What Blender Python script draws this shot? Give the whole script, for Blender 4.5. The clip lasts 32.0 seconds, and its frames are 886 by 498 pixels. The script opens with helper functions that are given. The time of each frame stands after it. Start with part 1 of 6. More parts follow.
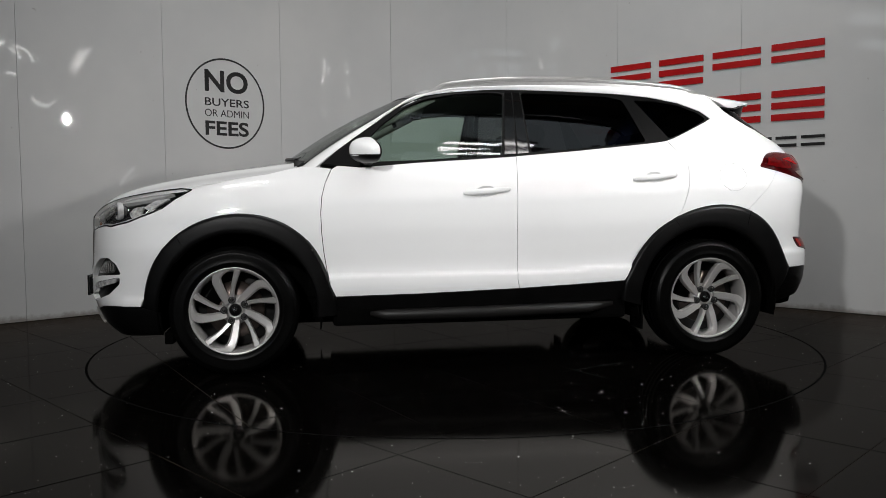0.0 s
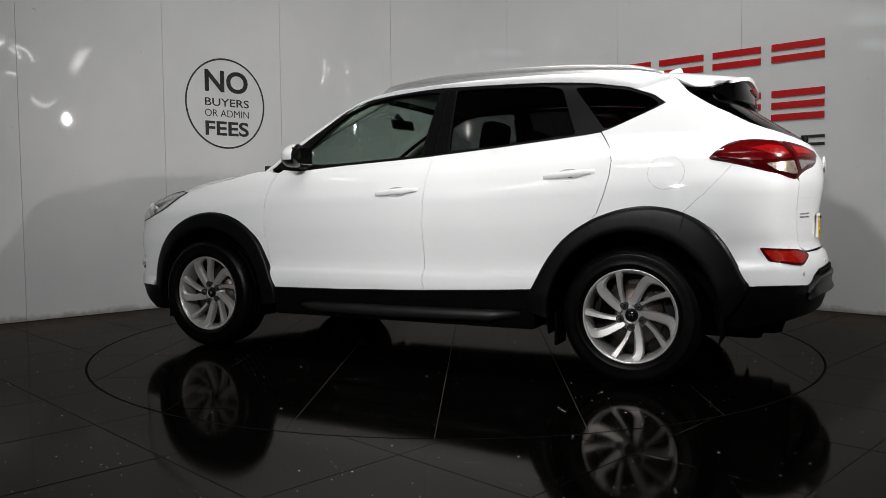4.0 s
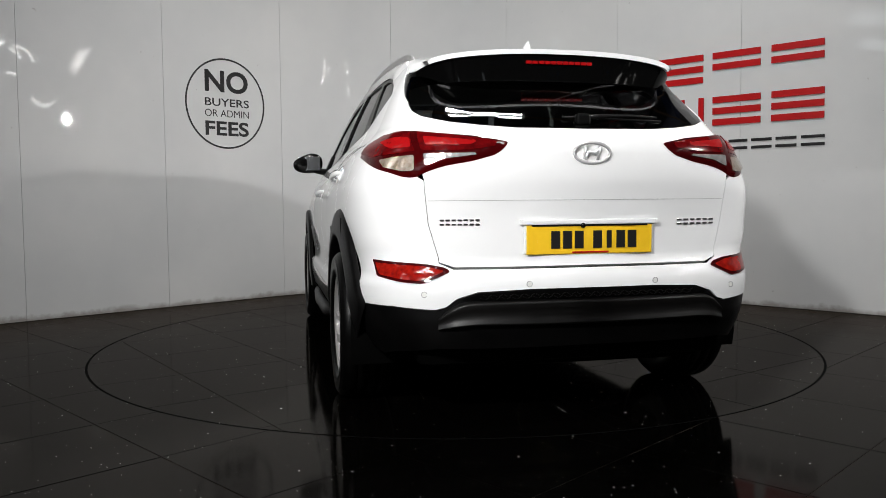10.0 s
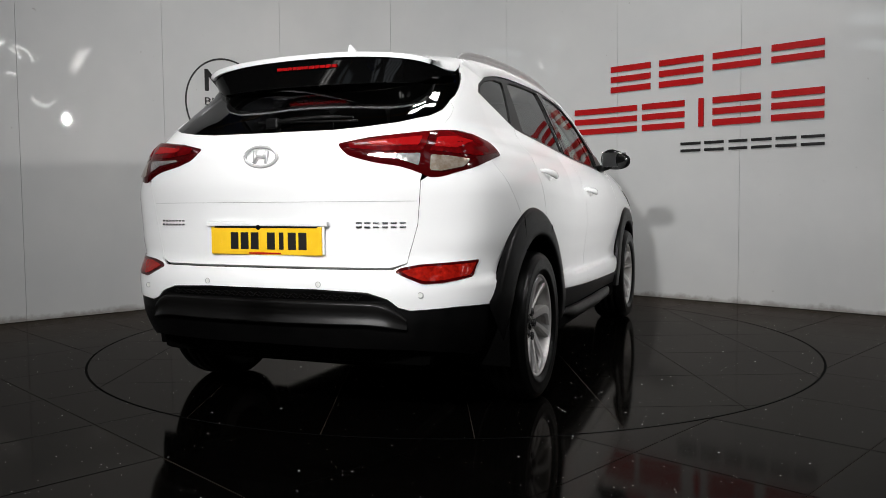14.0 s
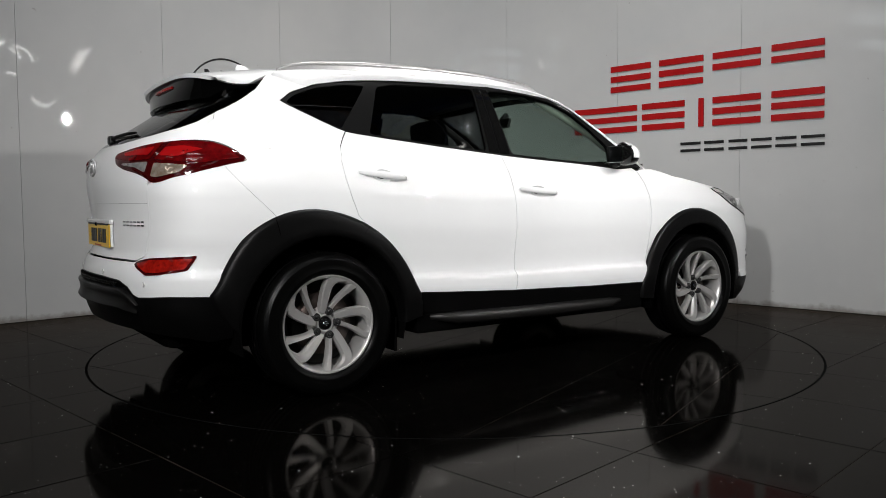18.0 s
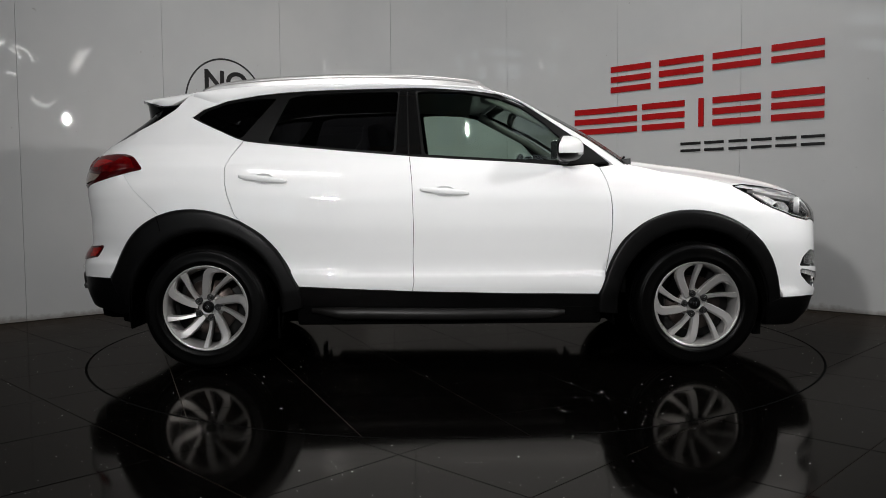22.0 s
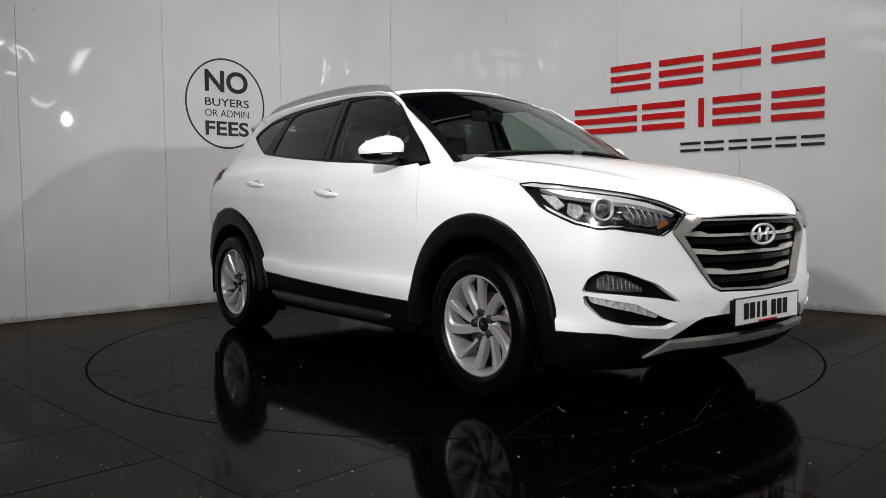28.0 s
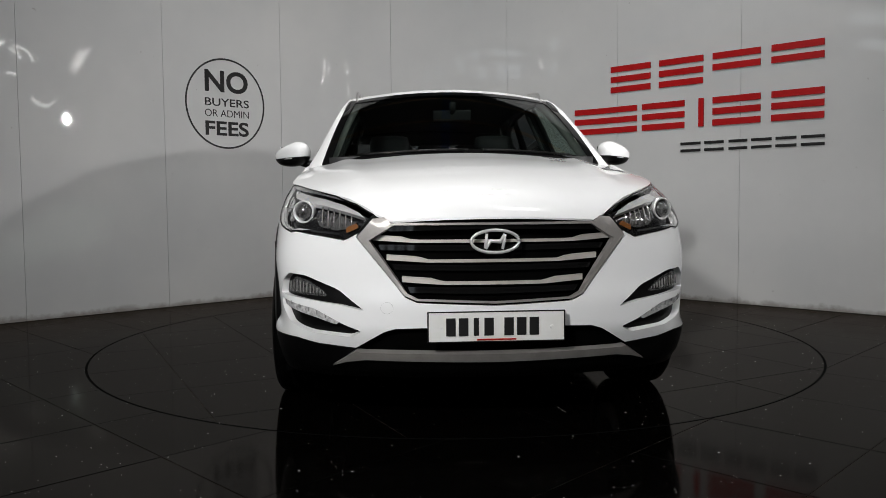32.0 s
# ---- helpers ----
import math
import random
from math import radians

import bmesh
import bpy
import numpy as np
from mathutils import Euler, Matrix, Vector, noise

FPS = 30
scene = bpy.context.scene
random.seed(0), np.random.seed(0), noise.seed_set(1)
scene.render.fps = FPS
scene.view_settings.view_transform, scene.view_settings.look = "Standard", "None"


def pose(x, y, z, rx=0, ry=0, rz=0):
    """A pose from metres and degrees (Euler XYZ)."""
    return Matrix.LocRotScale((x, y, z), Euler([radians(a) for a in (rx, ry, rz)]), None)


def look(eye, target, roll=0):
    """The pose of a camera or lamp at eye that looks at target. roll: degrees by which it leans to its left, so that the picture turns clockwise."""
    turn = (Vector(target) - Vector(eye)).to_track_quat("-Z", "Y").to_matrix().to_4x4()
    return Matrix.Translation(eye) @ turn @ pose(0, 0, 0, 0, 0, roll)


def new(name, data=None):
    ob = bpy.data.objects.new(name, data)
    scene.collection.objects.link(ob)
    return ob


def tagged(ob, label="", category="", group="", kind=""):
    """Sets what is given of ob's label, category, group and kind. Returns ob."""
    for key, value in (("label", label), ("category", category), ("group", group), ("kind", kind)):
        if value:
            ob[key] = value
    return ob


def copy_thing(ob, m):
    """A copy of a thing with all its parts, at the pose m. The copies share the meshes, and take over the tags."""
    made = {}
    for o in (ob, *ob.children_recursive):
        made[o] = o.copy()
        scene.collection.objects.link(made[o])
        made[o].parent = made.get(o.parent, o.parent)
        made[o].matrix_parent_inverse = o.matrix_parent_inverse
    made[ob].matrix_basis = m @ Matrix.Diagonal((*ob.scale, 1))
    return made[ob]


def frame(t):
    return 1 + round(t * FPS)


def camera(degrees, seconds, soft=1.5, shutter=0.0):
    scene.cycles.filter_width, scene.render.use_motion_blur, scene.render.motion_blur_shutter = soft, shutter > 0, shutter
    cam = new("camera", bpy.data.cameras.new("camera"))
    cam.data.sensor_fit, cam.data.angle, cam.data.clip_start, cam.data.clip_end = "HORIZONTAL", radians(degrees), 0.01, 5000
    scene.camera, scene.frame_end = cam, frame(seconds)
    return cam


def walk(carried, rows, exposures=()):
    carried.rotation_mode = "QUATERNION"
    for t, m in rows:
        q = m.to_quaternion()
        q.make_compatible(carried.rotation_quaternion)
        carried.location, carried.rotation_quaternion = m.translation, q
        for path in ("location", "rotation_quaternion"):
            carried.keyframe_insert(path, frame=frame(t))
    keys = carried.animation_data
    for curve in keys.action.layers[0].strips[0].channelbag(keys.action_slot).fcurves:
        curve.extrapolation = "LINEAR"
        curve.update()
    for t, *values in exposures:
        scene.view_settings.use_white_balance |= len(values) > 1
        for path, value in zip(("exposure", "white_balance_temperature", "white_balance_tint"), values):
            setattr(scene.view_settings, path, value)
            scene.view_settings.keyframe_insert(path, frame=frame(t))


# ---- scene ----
# The camera stands on a tripod before the turntable.
cam = camera(58.93, 32.0, soft=0.9)
EYE = Vector((0.0, -5.171, 0.904))
VIEW = look(EYE, EYE + Vector((-0.01241, 0.99812, -0.06008)), -0.477)
walk(cam, [(0.0, VIEW), (32.0, VIEW)], exposures=[(0.0, -0.82), (2.5, -0.8), (4.5, -0.55), (6.0, -0.33), (7.0, -0.17), (9.0, -0.18), (11.0, -0.36), (14.0, -0.42), (16.5, -0.38), (17.0, -0.37), (18.0, -0.6), (19.0, -0.85), (23.0, -0.83), (25.0, -0.63), (26.5, -0.42), (28.0, -0.30), (29.0, -0.52), (30.0, -0.93), (31.0, -0.91), (32.0, -0.74)])

# ---------------------------------------------------------------- light
world = bpy.data.worlds.new("world")
scene.world = world
world.use_nodes = True
world.node_tree.nodes["Background"].inputs[0].default_value = (0.55, 0.6, 0.7, 1)
world.node_tree.nodes["Background"].inputs[1].default_value = 0.01


def place_lamp(name, m, shape, w, h, power, colour, spread=180):
    d = bpy.data.lights.new(name, "AREA")
    d.shape, d.size, d.size_y, d.energy, d.color = shape, w, h, power, colour
    d.spread = radians(spread)
    ob = new(name, d)
    ob.matrix_world = m
    return ob


# Two studio lamps on stands light the car; the three overhead lamps are added fill.
STUDIO = [((3.2, -2.3, 2.28), (0.2, 0.1, 0.75), 28, 0.065, 0.15), ((-1.25, -5.3, 2.42), (0.25, 0.2, 0.75), 49, 0.24, 0.26)]
for eye, target, power, w, h in STUDIO:
    place_lamp("studio_lamp", look(eye, target), "ELLIPSE", w, h, power, (1, 0.988, 0.982), 80)
FILL_LAMPS = [(0.3, -0.45, 4.85, 0, 160), (1.9, -3.95, 5.3, 0, 44), (-1.7, -4.6, 5.3, 0, 50)]
for x, y, z, turn, power in FILL_LAMPS:
    for k in (-0.14, 0.14):
        place_lamp("fill_lamp", pose(x, y, z, 0, 0, turn) @ pose(0, k, 0), "RECTANGLE", 1.2, 0.12, power / 2, (1, 0.988, 0.978))


# ---------------------------------------------------------------- materials
def material(name, base, rough=0.5, metal=0.0, ior=1.5, coat=0.0, emit=None, strength=0.0, trans=0.0, spec=0.5):
    m = bpy.data.materials.new(name)
    m.use_nodes = True
    b = m.node_tree.nodes["Principled BSDF"]
    b.inputs["Base Color"].default_value = (*base, 1)
    b.inputs["Roughness"].default_value = rough
    b.inputs["Metallic"].default_value = metal
    b.inputs["IOR"].default_value = ior
    b.inputs["Specular IOR Level"].default_value = spec
    b.inputs["Coat Weight"].default_value = coat
    b.inputs["Coat Roughness"].default_value = 0.03
    b.inputs["Transmission Weight"].default_value = trans
    if emit:
        b.inputs["Emission Color"].default_value = (*emit, 1)
        b.inputs["Emission Strength"].default_value = strength
    return m


def node(m, kind, **values):
    n = m.node_tree.nodes.new(kind)
    for key, value in values.items():
        n.inputs[key.replace("_", " ")].default_value = value
    return n


def wire(m, a, out, b, into):
    m.node_tree.links.new(a.outputs[out], b.inputs[into])


def vary(m, low, high, scale, detail=4.0, rough=None, bump=0.0, bump_scale=200.0, random_tint=0.0):
    """Two scales of variation on a material: blotches in its colour and gloss, and a fine relief."""
    b = m.node_tree.nodes["Principled BSDF"]
    co = node(m, "ShaderNodeTexCoord")
    n1 = node(m, "ShaderNodeTexNoise", Scale=scale, Detail=detail, Roughness=0.6)
    wire(m, co, "Object", n1, "Vector")
    ramp = node(m, "ShaderNodeValToRGB")
    ramp.color_ramp.elements[0].position, ramp.color_ramp.elements[1].position = 0.3, 0.7
    ramp.color_ramp.elements[0].color, ramp.color_ramp.elements[1].color = (*low, 1), (*high, 1)
    wire(m, n1, "Fac", ramp, "Fac")
    last = ramp
    if random_tint:
        info = node(m, "ShaderNodeObjectInfo")
        hsv = node(m, "ShaderNodeHueSaturation")
        span = node(m, "ShaderNodeMapRange", To_Min=1 - random_tint, To_Max=1 + random_tint)
        wire(m, info, "Random", span, "Value")
        wire(m, span, "Result", hsv, "Value")
        wire(m, last, "Color", hsv, "Color")
        last = hsv
    wire(m, last, "Color", b, "Base Color")
    if rough:
        span = node(m, "ShaderNodeMapRange", To_Min=rough[0], To_Max=rough[1])
        wire(m, n1, "Fac", span, "Value")
        wire(m, span, "Result", b, "Roughness")
    if bump:
        n2 = node(m, "ShaderNodeTexNoise", Scale=bump_scale, Detail=3.0)
        wire(m, co, "Object", n2, "Vector")
        bn = node(m, "ShaderNodeBump", Strength=bump, Distance=0.002)
        wire(m, n2, "Fac", bn, "Height")
        wire(m, bn, "Normal", b, "Normal")
    return m


# the wall's broad cloudy tone paints in blurred reflections of the hall
wall_white = vary(material("glossy_wall_panel", (0.56, 0.56, 0.55), 0.02, ior=1.45), (0.525, 0.532, 0.53), (0.595, 0.595, 0.585), 0.9, rough=(0.012, 0.035), bump=0.02, bump_scale=1.5)
seam_dark = material("seam_shadow_gap", (0.3, 0.3, 0.3), 0.7)
tile_black = material("black_quartz_tile", (0.012, 0.012, 0.012), 0.06)
grout_brown = vary(material("dusty_grout", (0.06, 0.05, 0.04), 0.85, spec=0.1), (0.018, 0.015, 0.012), (0.045, 0.036, 0.028), 8)
red_letter = vary(material("red_acrylic", (0.38, 0.004, 0.005), 0.4, spec=0.25), (0.35, 0.003, 0.004), (0.41, 0.005, 0.006), 6)
groove_black = material("groove_black", (0.003, 0.003, 0.003), 0.95, spec=0.02)
black_letter = material("black_acrylic", (0.012, 0.012, 0.012), 0.3)
hall_grey = vary(material("hall_cladding", (0.3, 0.3, 0.3), 0.6), (0.24, 0.24, 0.24), (0.34, 0.34, 0.33), 1.5)
hall_dark = vary(material("hall_roof_sheet", (0.2, 0.2, 0.2), 0.6), (0.16, 0.16, 0.17), (0.24, 0.24, 0.24), 1.5)


def sparkle(m):
    """Polished quartz: near black, a thin mirror sheen with smears, and bright flecks."""
    t = m.node_tree
    t.nodes.remove(t.nodes["Principled BSDF"])
    co = node(m, "ShaderNodeNewGeometry")
    flecks = None
    for scale, size, part_of in ((11.0, 0.042, 0.8), (34.0, 0.058, 0.42)):
        vor = node(m, "ShaderNodeTexVoronoi", Scale=scale)
        wire(m, co, "Position", vor, "Vector")
        near = t.nodes.new("ShaderNodeMath")
        near.operation, near.inputs[1].default_value = "LESS_THAN", size
        wire(m, vor, "Distance", near, 0)
        pick = t.nodes.new("ShaderNodeSeparateColor")
        wire(m, vor, "Color", pick, "Color")
        some = t.nodes.new("ShaderNodeMath")
        some.operation, some.inputs[1].default_value = "LESS_THAN", part_of
        wire(m, pick, "Red", some, 0)
        both = t.nodes.new("ShaderNodeMath")
        both.operation = "MULTIPLY"
        wire(m, near, "Value", both, 0)
        wire(m, some, "Value", both, 1)
        if flecks:
            most = t.nodes.new("ShaderNodeMath")
            most.operation = "MAXIMUM"
            wire(m, flecks, "Value", most, 0)
            wire(m, both, "Value", most, 1)
            flecks = most
        else:
            flecks = both
    mix = t.nodes.new("ShaderNodeMix")
    mix.data_type = "RGBA"
    mix.inputs[6].default_value, mix.inputs[7].default_value = (0.0009, 0.0008, 0.0007, 1), (0.85, 0.85, 0.82, 1)
    wire(m, flecks, "Value", mix, 0)
    body = t.nodes.new("ShaderNodeBsdfDiffuse")
    t.links.new(mix.outputs[2], body.inputs["Color"])
    smear = node(m, "ShaderNodeTexNoise", Scale=2.5, Detail=6.0, Roughness=0.65)
    wire(m, co, "Position", smear, "Vector")
    span = node(m, "ShaderNodeMapRange", To_Min=0.045, To_Max=0.11)
    wire(m, smear, "Fac", span, "Value")
    sheen = node(m, "ShaderNodeBsdfGlossy", Color=(0.84, 0.79, 0.75, 1))
    wire(m, span, "Result", sheen, "Roughness")
    wave = node(m, "ShaderNodeTexNoise", Scale=1.6, Detail=1.0)
    wire(m, co, "Position", wave, "Vector")
    bend = node(m, "ShaderNodeBump", Strength=0.06, Distance=0.004)
    wire(m, wave, "Fac", bend, "Height")
    wire(m, bend, "Normal", sheen, "Normal")
    fres = node(m, "ShaderNodeFresnel", IOR=1.7)
    less = t.nodes.new("ShaderNodeMath")
    less.operation, less.inputs[1].default_value = "MULTIPLY", 0.31
    wire(m, fres, "Fac", less, 0)
    both = t.nodes.new("ShaderNodeMixShader")
    wire(m, less, "Value", both, 0)
    wire(m, body, "BSDF", both, 1)
    wire(m, sheen, "BSDF", both, 2)
    # brown dust that has gathered along the foot of the wall
    xyz = node(m, "ShaderNodeSeparateXYZ")
    wire(m, co, "Position", xyz, "Vector")
    away = t.nodes.new("ShaderNodeMath")
    away.operation = "ABSOLUTE"
    wire(m, xyz, "X", away, 0)
    along = t.nodes.new("ShaderNodeVectorMath")
    along.operation = "DOT_PRODUCT"
    along.inputs[1].default_value = (0.68, 0.74, 0)
    join = node(m, "ShaderNodeCombineXYZ")
    wire(m, away, "Value", join, "X")
    wire(m, xyz, "Y", join, "Y")
    wire(m, join, "Vector", along, 0)
    grime = node(m, "ShaderNodeTexNoise", Scale=3.0, Detail=8.0, Roughness=0.7)
    wire(m, co, "Position", grime, "Vector")
    shift = t.nodes.new("ShaderNodeMath")
    shift.operation, shift.inputs[1].default_value = "MULTIPLY_ADD", 1.3
    wire(m, grime, "Fac", shift, 0)
    wire(m, along, "Value", shift, 2)
    amount = node(m, "ShaderNodeMapRange", From_Min=2.3, From_Max=3.9, To_Max=0.6)
    wire(m, shift, "Value", amount, "Value")
    dust = node(m, "ShaderNodeBsdfDiffuse", Color=(0.055, 0.043, 0.033, 1))
    last = t.nodes.new("ShaderNodeMixShader")
    wire(m, amount, "Result", last, 0)
    wire(m, both, "Shader", last, 1)
    wire(m, dust, "BSDF", last, 2)
    wire(m, last, "Shader", t.nodes["Material Output"], "Surface")


sparkle(tile_black)


def grubby_foot(m):
    """Brown dirt and scuffs along the lowest centimetres of the wall."""
    t = m.node_tree
    b = t.nodes["Principled BSDF"]
    was = b.inputs["Base Color"].links[0].from_socket
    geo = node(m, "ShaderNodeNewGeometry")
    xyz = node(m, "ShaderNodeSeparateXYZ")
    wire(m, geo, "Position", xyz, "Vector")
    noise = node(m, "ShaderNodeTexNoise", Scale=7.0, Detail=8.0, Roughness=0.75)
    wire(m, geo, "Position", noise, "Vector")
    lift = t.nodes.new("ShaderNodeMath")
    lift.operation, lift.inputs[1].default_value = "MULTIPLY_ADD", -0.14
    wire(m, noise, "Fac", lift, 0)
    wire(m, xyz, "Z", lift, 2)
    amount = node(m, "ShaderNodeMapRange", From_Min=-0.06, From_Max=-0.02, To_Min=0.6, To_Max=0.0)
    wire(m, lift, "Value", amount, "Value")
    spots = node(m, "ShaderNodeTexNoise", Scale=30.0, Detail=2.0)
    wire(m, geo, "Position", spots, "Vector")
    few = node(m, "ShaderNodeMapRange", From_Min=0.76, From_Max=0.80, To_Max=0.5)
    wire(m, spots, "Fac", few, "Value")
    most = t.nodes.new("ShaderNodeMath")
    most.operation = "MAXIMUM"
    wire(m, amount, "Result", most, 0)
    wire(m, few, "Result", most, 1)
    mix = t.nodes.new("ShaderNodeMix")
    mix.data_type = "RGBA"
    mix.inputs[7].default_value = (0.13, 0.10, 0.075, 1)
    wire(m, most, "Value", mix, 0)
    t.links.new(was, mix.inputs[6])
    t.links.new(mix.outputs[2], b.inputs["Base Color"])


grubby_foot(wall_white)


# ---------------------------------------------------------------- building blocks
def link_mesh(name, verts, faces, mat, parent=None, label="", smooth=False, normals=None):
    me = bpy.data.meshes.new(name)
    me.from_pydata([tuple(v) for v in verts], [], [tuple(f) for f in faces])
    me.update()
    if smooth:
        me.shade_smooth()
    if normals is not None:
        me.normals_split_custom_set_from_vertices([tuple(n) for n in normals])
    me.materials.append(mat)
    ob = new(name, me)
    if parent is not None:
        ob.parent = parent
    return tagged(ob, label) if label else ob


def part(name, bm, mat, parent=None, label="", smooth=False):
    me = bpy.data.meshes.new(name)
    bm.to_mesh(me)
    bm.free()
    if smooth:
        me.shade_smooth()
    me.materials.append(mat)
    ob = new(name, me)
    if parent is not None:
        ob.parent = parent
    return tagged(ob, label) if label else ob


def box(bm, x0, x1, y0, y1, z0, z1, bevel=0.0):
    made = bmesh.ops.create_cube(bm, size=1.0, matrix=Matrix.Translation(((x0 + x1) / 2, (y0 + y1) / 2, (z0 + z1) / 2)) @ Matrix.Diagonal((x1 - x0, y1 - y0, z1 - z0, 1)))
    if bevel:
        edges = list({e for v in made["verts"] for e in v.link_edges})
        bmesh.ops.bevel(bm, geom=edges, offset=bevel, segments=2, affect="EDGES", profile=0.6)
    return bm


def boxed(name, x0, x1, y0, y1, z0, z1, mat, parent=None, bevel=0.0, label="", matrix=None):
    bm = box(bmesh.new(), x0, x1, y0, y1, z0, z1, bevel)
    if matrix is not None:
        bm.transform(matrix)
    return part(name, bm, mat, parent, label)


from mathutils import geometry


def inside(px, py, poly):
    """Which of the points lie in the polygon."""
    res = np.zeros(len(px), bool)
    n = len(poly)
    for i in range(n):
        x1, y1 = poly[i]
        x2, y2 = poly[(i + 1) % n]
        cross = (y1 > py) != (y2 > py)
        with np.errstate(divide="ignore", invalid="ignore"):
            res ^= cross & (px < (x2 - x1) * (py - y1) / (y2 - y1 + 1e-12) + x1)
    return res


def resample(poly, step, closed=True):
    out = []
    n = len(poly)
    for i in range(n if closed else n - 1):
        a, b = np.array(poly[i], float), np.array(poly[(i + 1) % n], float)
        k = max(1, int(math.ceil(np.linalg.norm(b - a) / step)))
        out += [a + (b - a) * j / k for j in range(k)]
    if not closed:
        out.append(np.array(poly[-1], float))
    return np.array(out)


def fill(outer, holes=(), step=0.05):
    """Triangles that fill a plane polygon with holes, on an even net of points."""
    loops = [np.asarray(outer, float)] + [np.asarray(h, float) for h in holes]
    pts, edges = [], []
    for lp in loops:
        k = len(pts)
        pts += [Vector(p) for p in lp]
        edges += [(k + i, k + (i + 1) % len(lp)) for i in range(len(lp))]
    if step:
        lo, hi = loops[0].min(0), loops[0].max(0)
        gx, gy = np.meshgrid(np.arange(lo[0] + step / 2, hi[0], step), np.arange(lo[1] + step / 2, hi[1], step))
        gx, gy = gx.ravel(), gy.ravel()
        ok = inside(gx, gy, loops[0])
        for h in loops[1:]:
            ok &= ~inside(gx, gy, h)
        border = np.concatenate(loops)
        gx, gy = gx[ok], gy[ok]
        if len(gx):
            near = np.min((gx[:, None] - border[None, :, 0]) ** 2 + (gy[:, None] - border[None, :, 1]) ** 2, axis=1)
            pts += [Vector((a, b)) for a, b, d in zip(gx, gy, near) if d > (0.4 * step) ** 2]
    v, _, f, _, _, _ = geometry.delaunay_2d_cdt(pts, edges, [], 0, 1e-6)
    v = np.array([tuple(p) for p in v])
    f = np.array([t for t in f if len(t) == 3])
    c = v[f].mean(1)
    ok = inside(c[:, 0], c[:, 1], loops[0])
    for h in loops[1:]:
        ok &= ~inside(c[:, 0], c[:, 1], h)
    f = f[ok]
    a, b, d = v[f[:, 0]], v[f[:, 1]], v[f[:, 2]]
    area = (b[:, 0] - a[:, 0]) * (d[:, 1] - a[:, 1]) - (b[:, 1] - a[:, 1]) * (d[:, 0] - a[:, 0])
    f[area < 0] = f[area < 0][:, ::-1]
    return v, f[np.abs(area) > 1e-10]


def rims(f):
    """The border edges of a set of triangles, each in the order in which its triangle runs."""
    seen = {}
    for t in f:
        for i in range(3):
            e = (int(t[i]), int(t[(i + 1) % 3]))
            seen[e] = True
    return [e for e in seen if (e[1], e[0]) not in seen]


def slab(v3, f, back):
    """A sheet with thickness: the points, their copies moved by back, and a rim."""
    n = len(v3)
    verts = np.concatenate([v3, v3 + back])
    faces = [tuple(t) for t in f] + [tuple(n + i for i in t[::-1]) for t in f]
    faces += [(b, a, n + a, n + b) for a, b in rims(f)]
    return verts, faces


# ---------------------------------------------------------------- the showroom
# The wall runs in two straight flanks that an arc joins; s is the way along it from its middle.
WALL_C, WALL_R, WALL_HALF, WALL_TURN = Vector((-0.0603, 0.691)), 2.37, radians(42.91), radians(0.95)
WALL_TOP = 3.9
SEAMS = [-6.36, -5.19, -4.015, -2.865, -1.70, -0.528, 0.678, 1.852, 3.038, 4.22, 5.40, 6.58]
SPIN_R = 2.222

floor = tagged(new("floor"), "polished black quartz tile floor with sparkling flecks", "floor", kind="structure")
link_mesh("bedding", [(-14, -16, -0.0022), (14, -16, -0.0022), (14, 8, -0.0022), (-14, 8, -0.0022)], [(0, 1, 2, 3)], grout_brown, floor)


def circle(r, n=128):
    return [(r * math.cos(2 * math.pi * i / n), r * math.sin(2 * math.pi * i / n)) for i in range(n)]


def clip_convex(poly, r):
    """A convex polygon cut to the inside of a circle."""
    ring = circle(r, 144)
    out = [np.array(p) for p in poly]
    for i in range(len(ring)):
        a, b = np.array(ring[i]), np.array(ring[(i + 1) % len(ring)])
        e = b - a
        side = [e[0] * (p[1] - a[1]) - e[1] * (p[0] - a[0]) for p in out]
        nxt = []
        for j in range(len(out)):
            k = (j + 1) % len(out)
            if side[j] >= 0:
                nxt.append(out[j])
            if (side[j] >= 0) != (side[k] >= 0):
                t = side[j] / (side[j] - side[k])
                nxt.append(out[j] + (out[k] - out[j]) * t)
        out = nxt
        if len(out) < 3:
            return []
    return out


def tile_square(cx, cy, turn, half):
    ct, st = math.cos(turn), math.sin(turn)
    return [(cx + u * ct - v * st, cy + u * st + v * ct) for u, v in ((-half, -half), (half, -half), (half, half), (-half, half))]


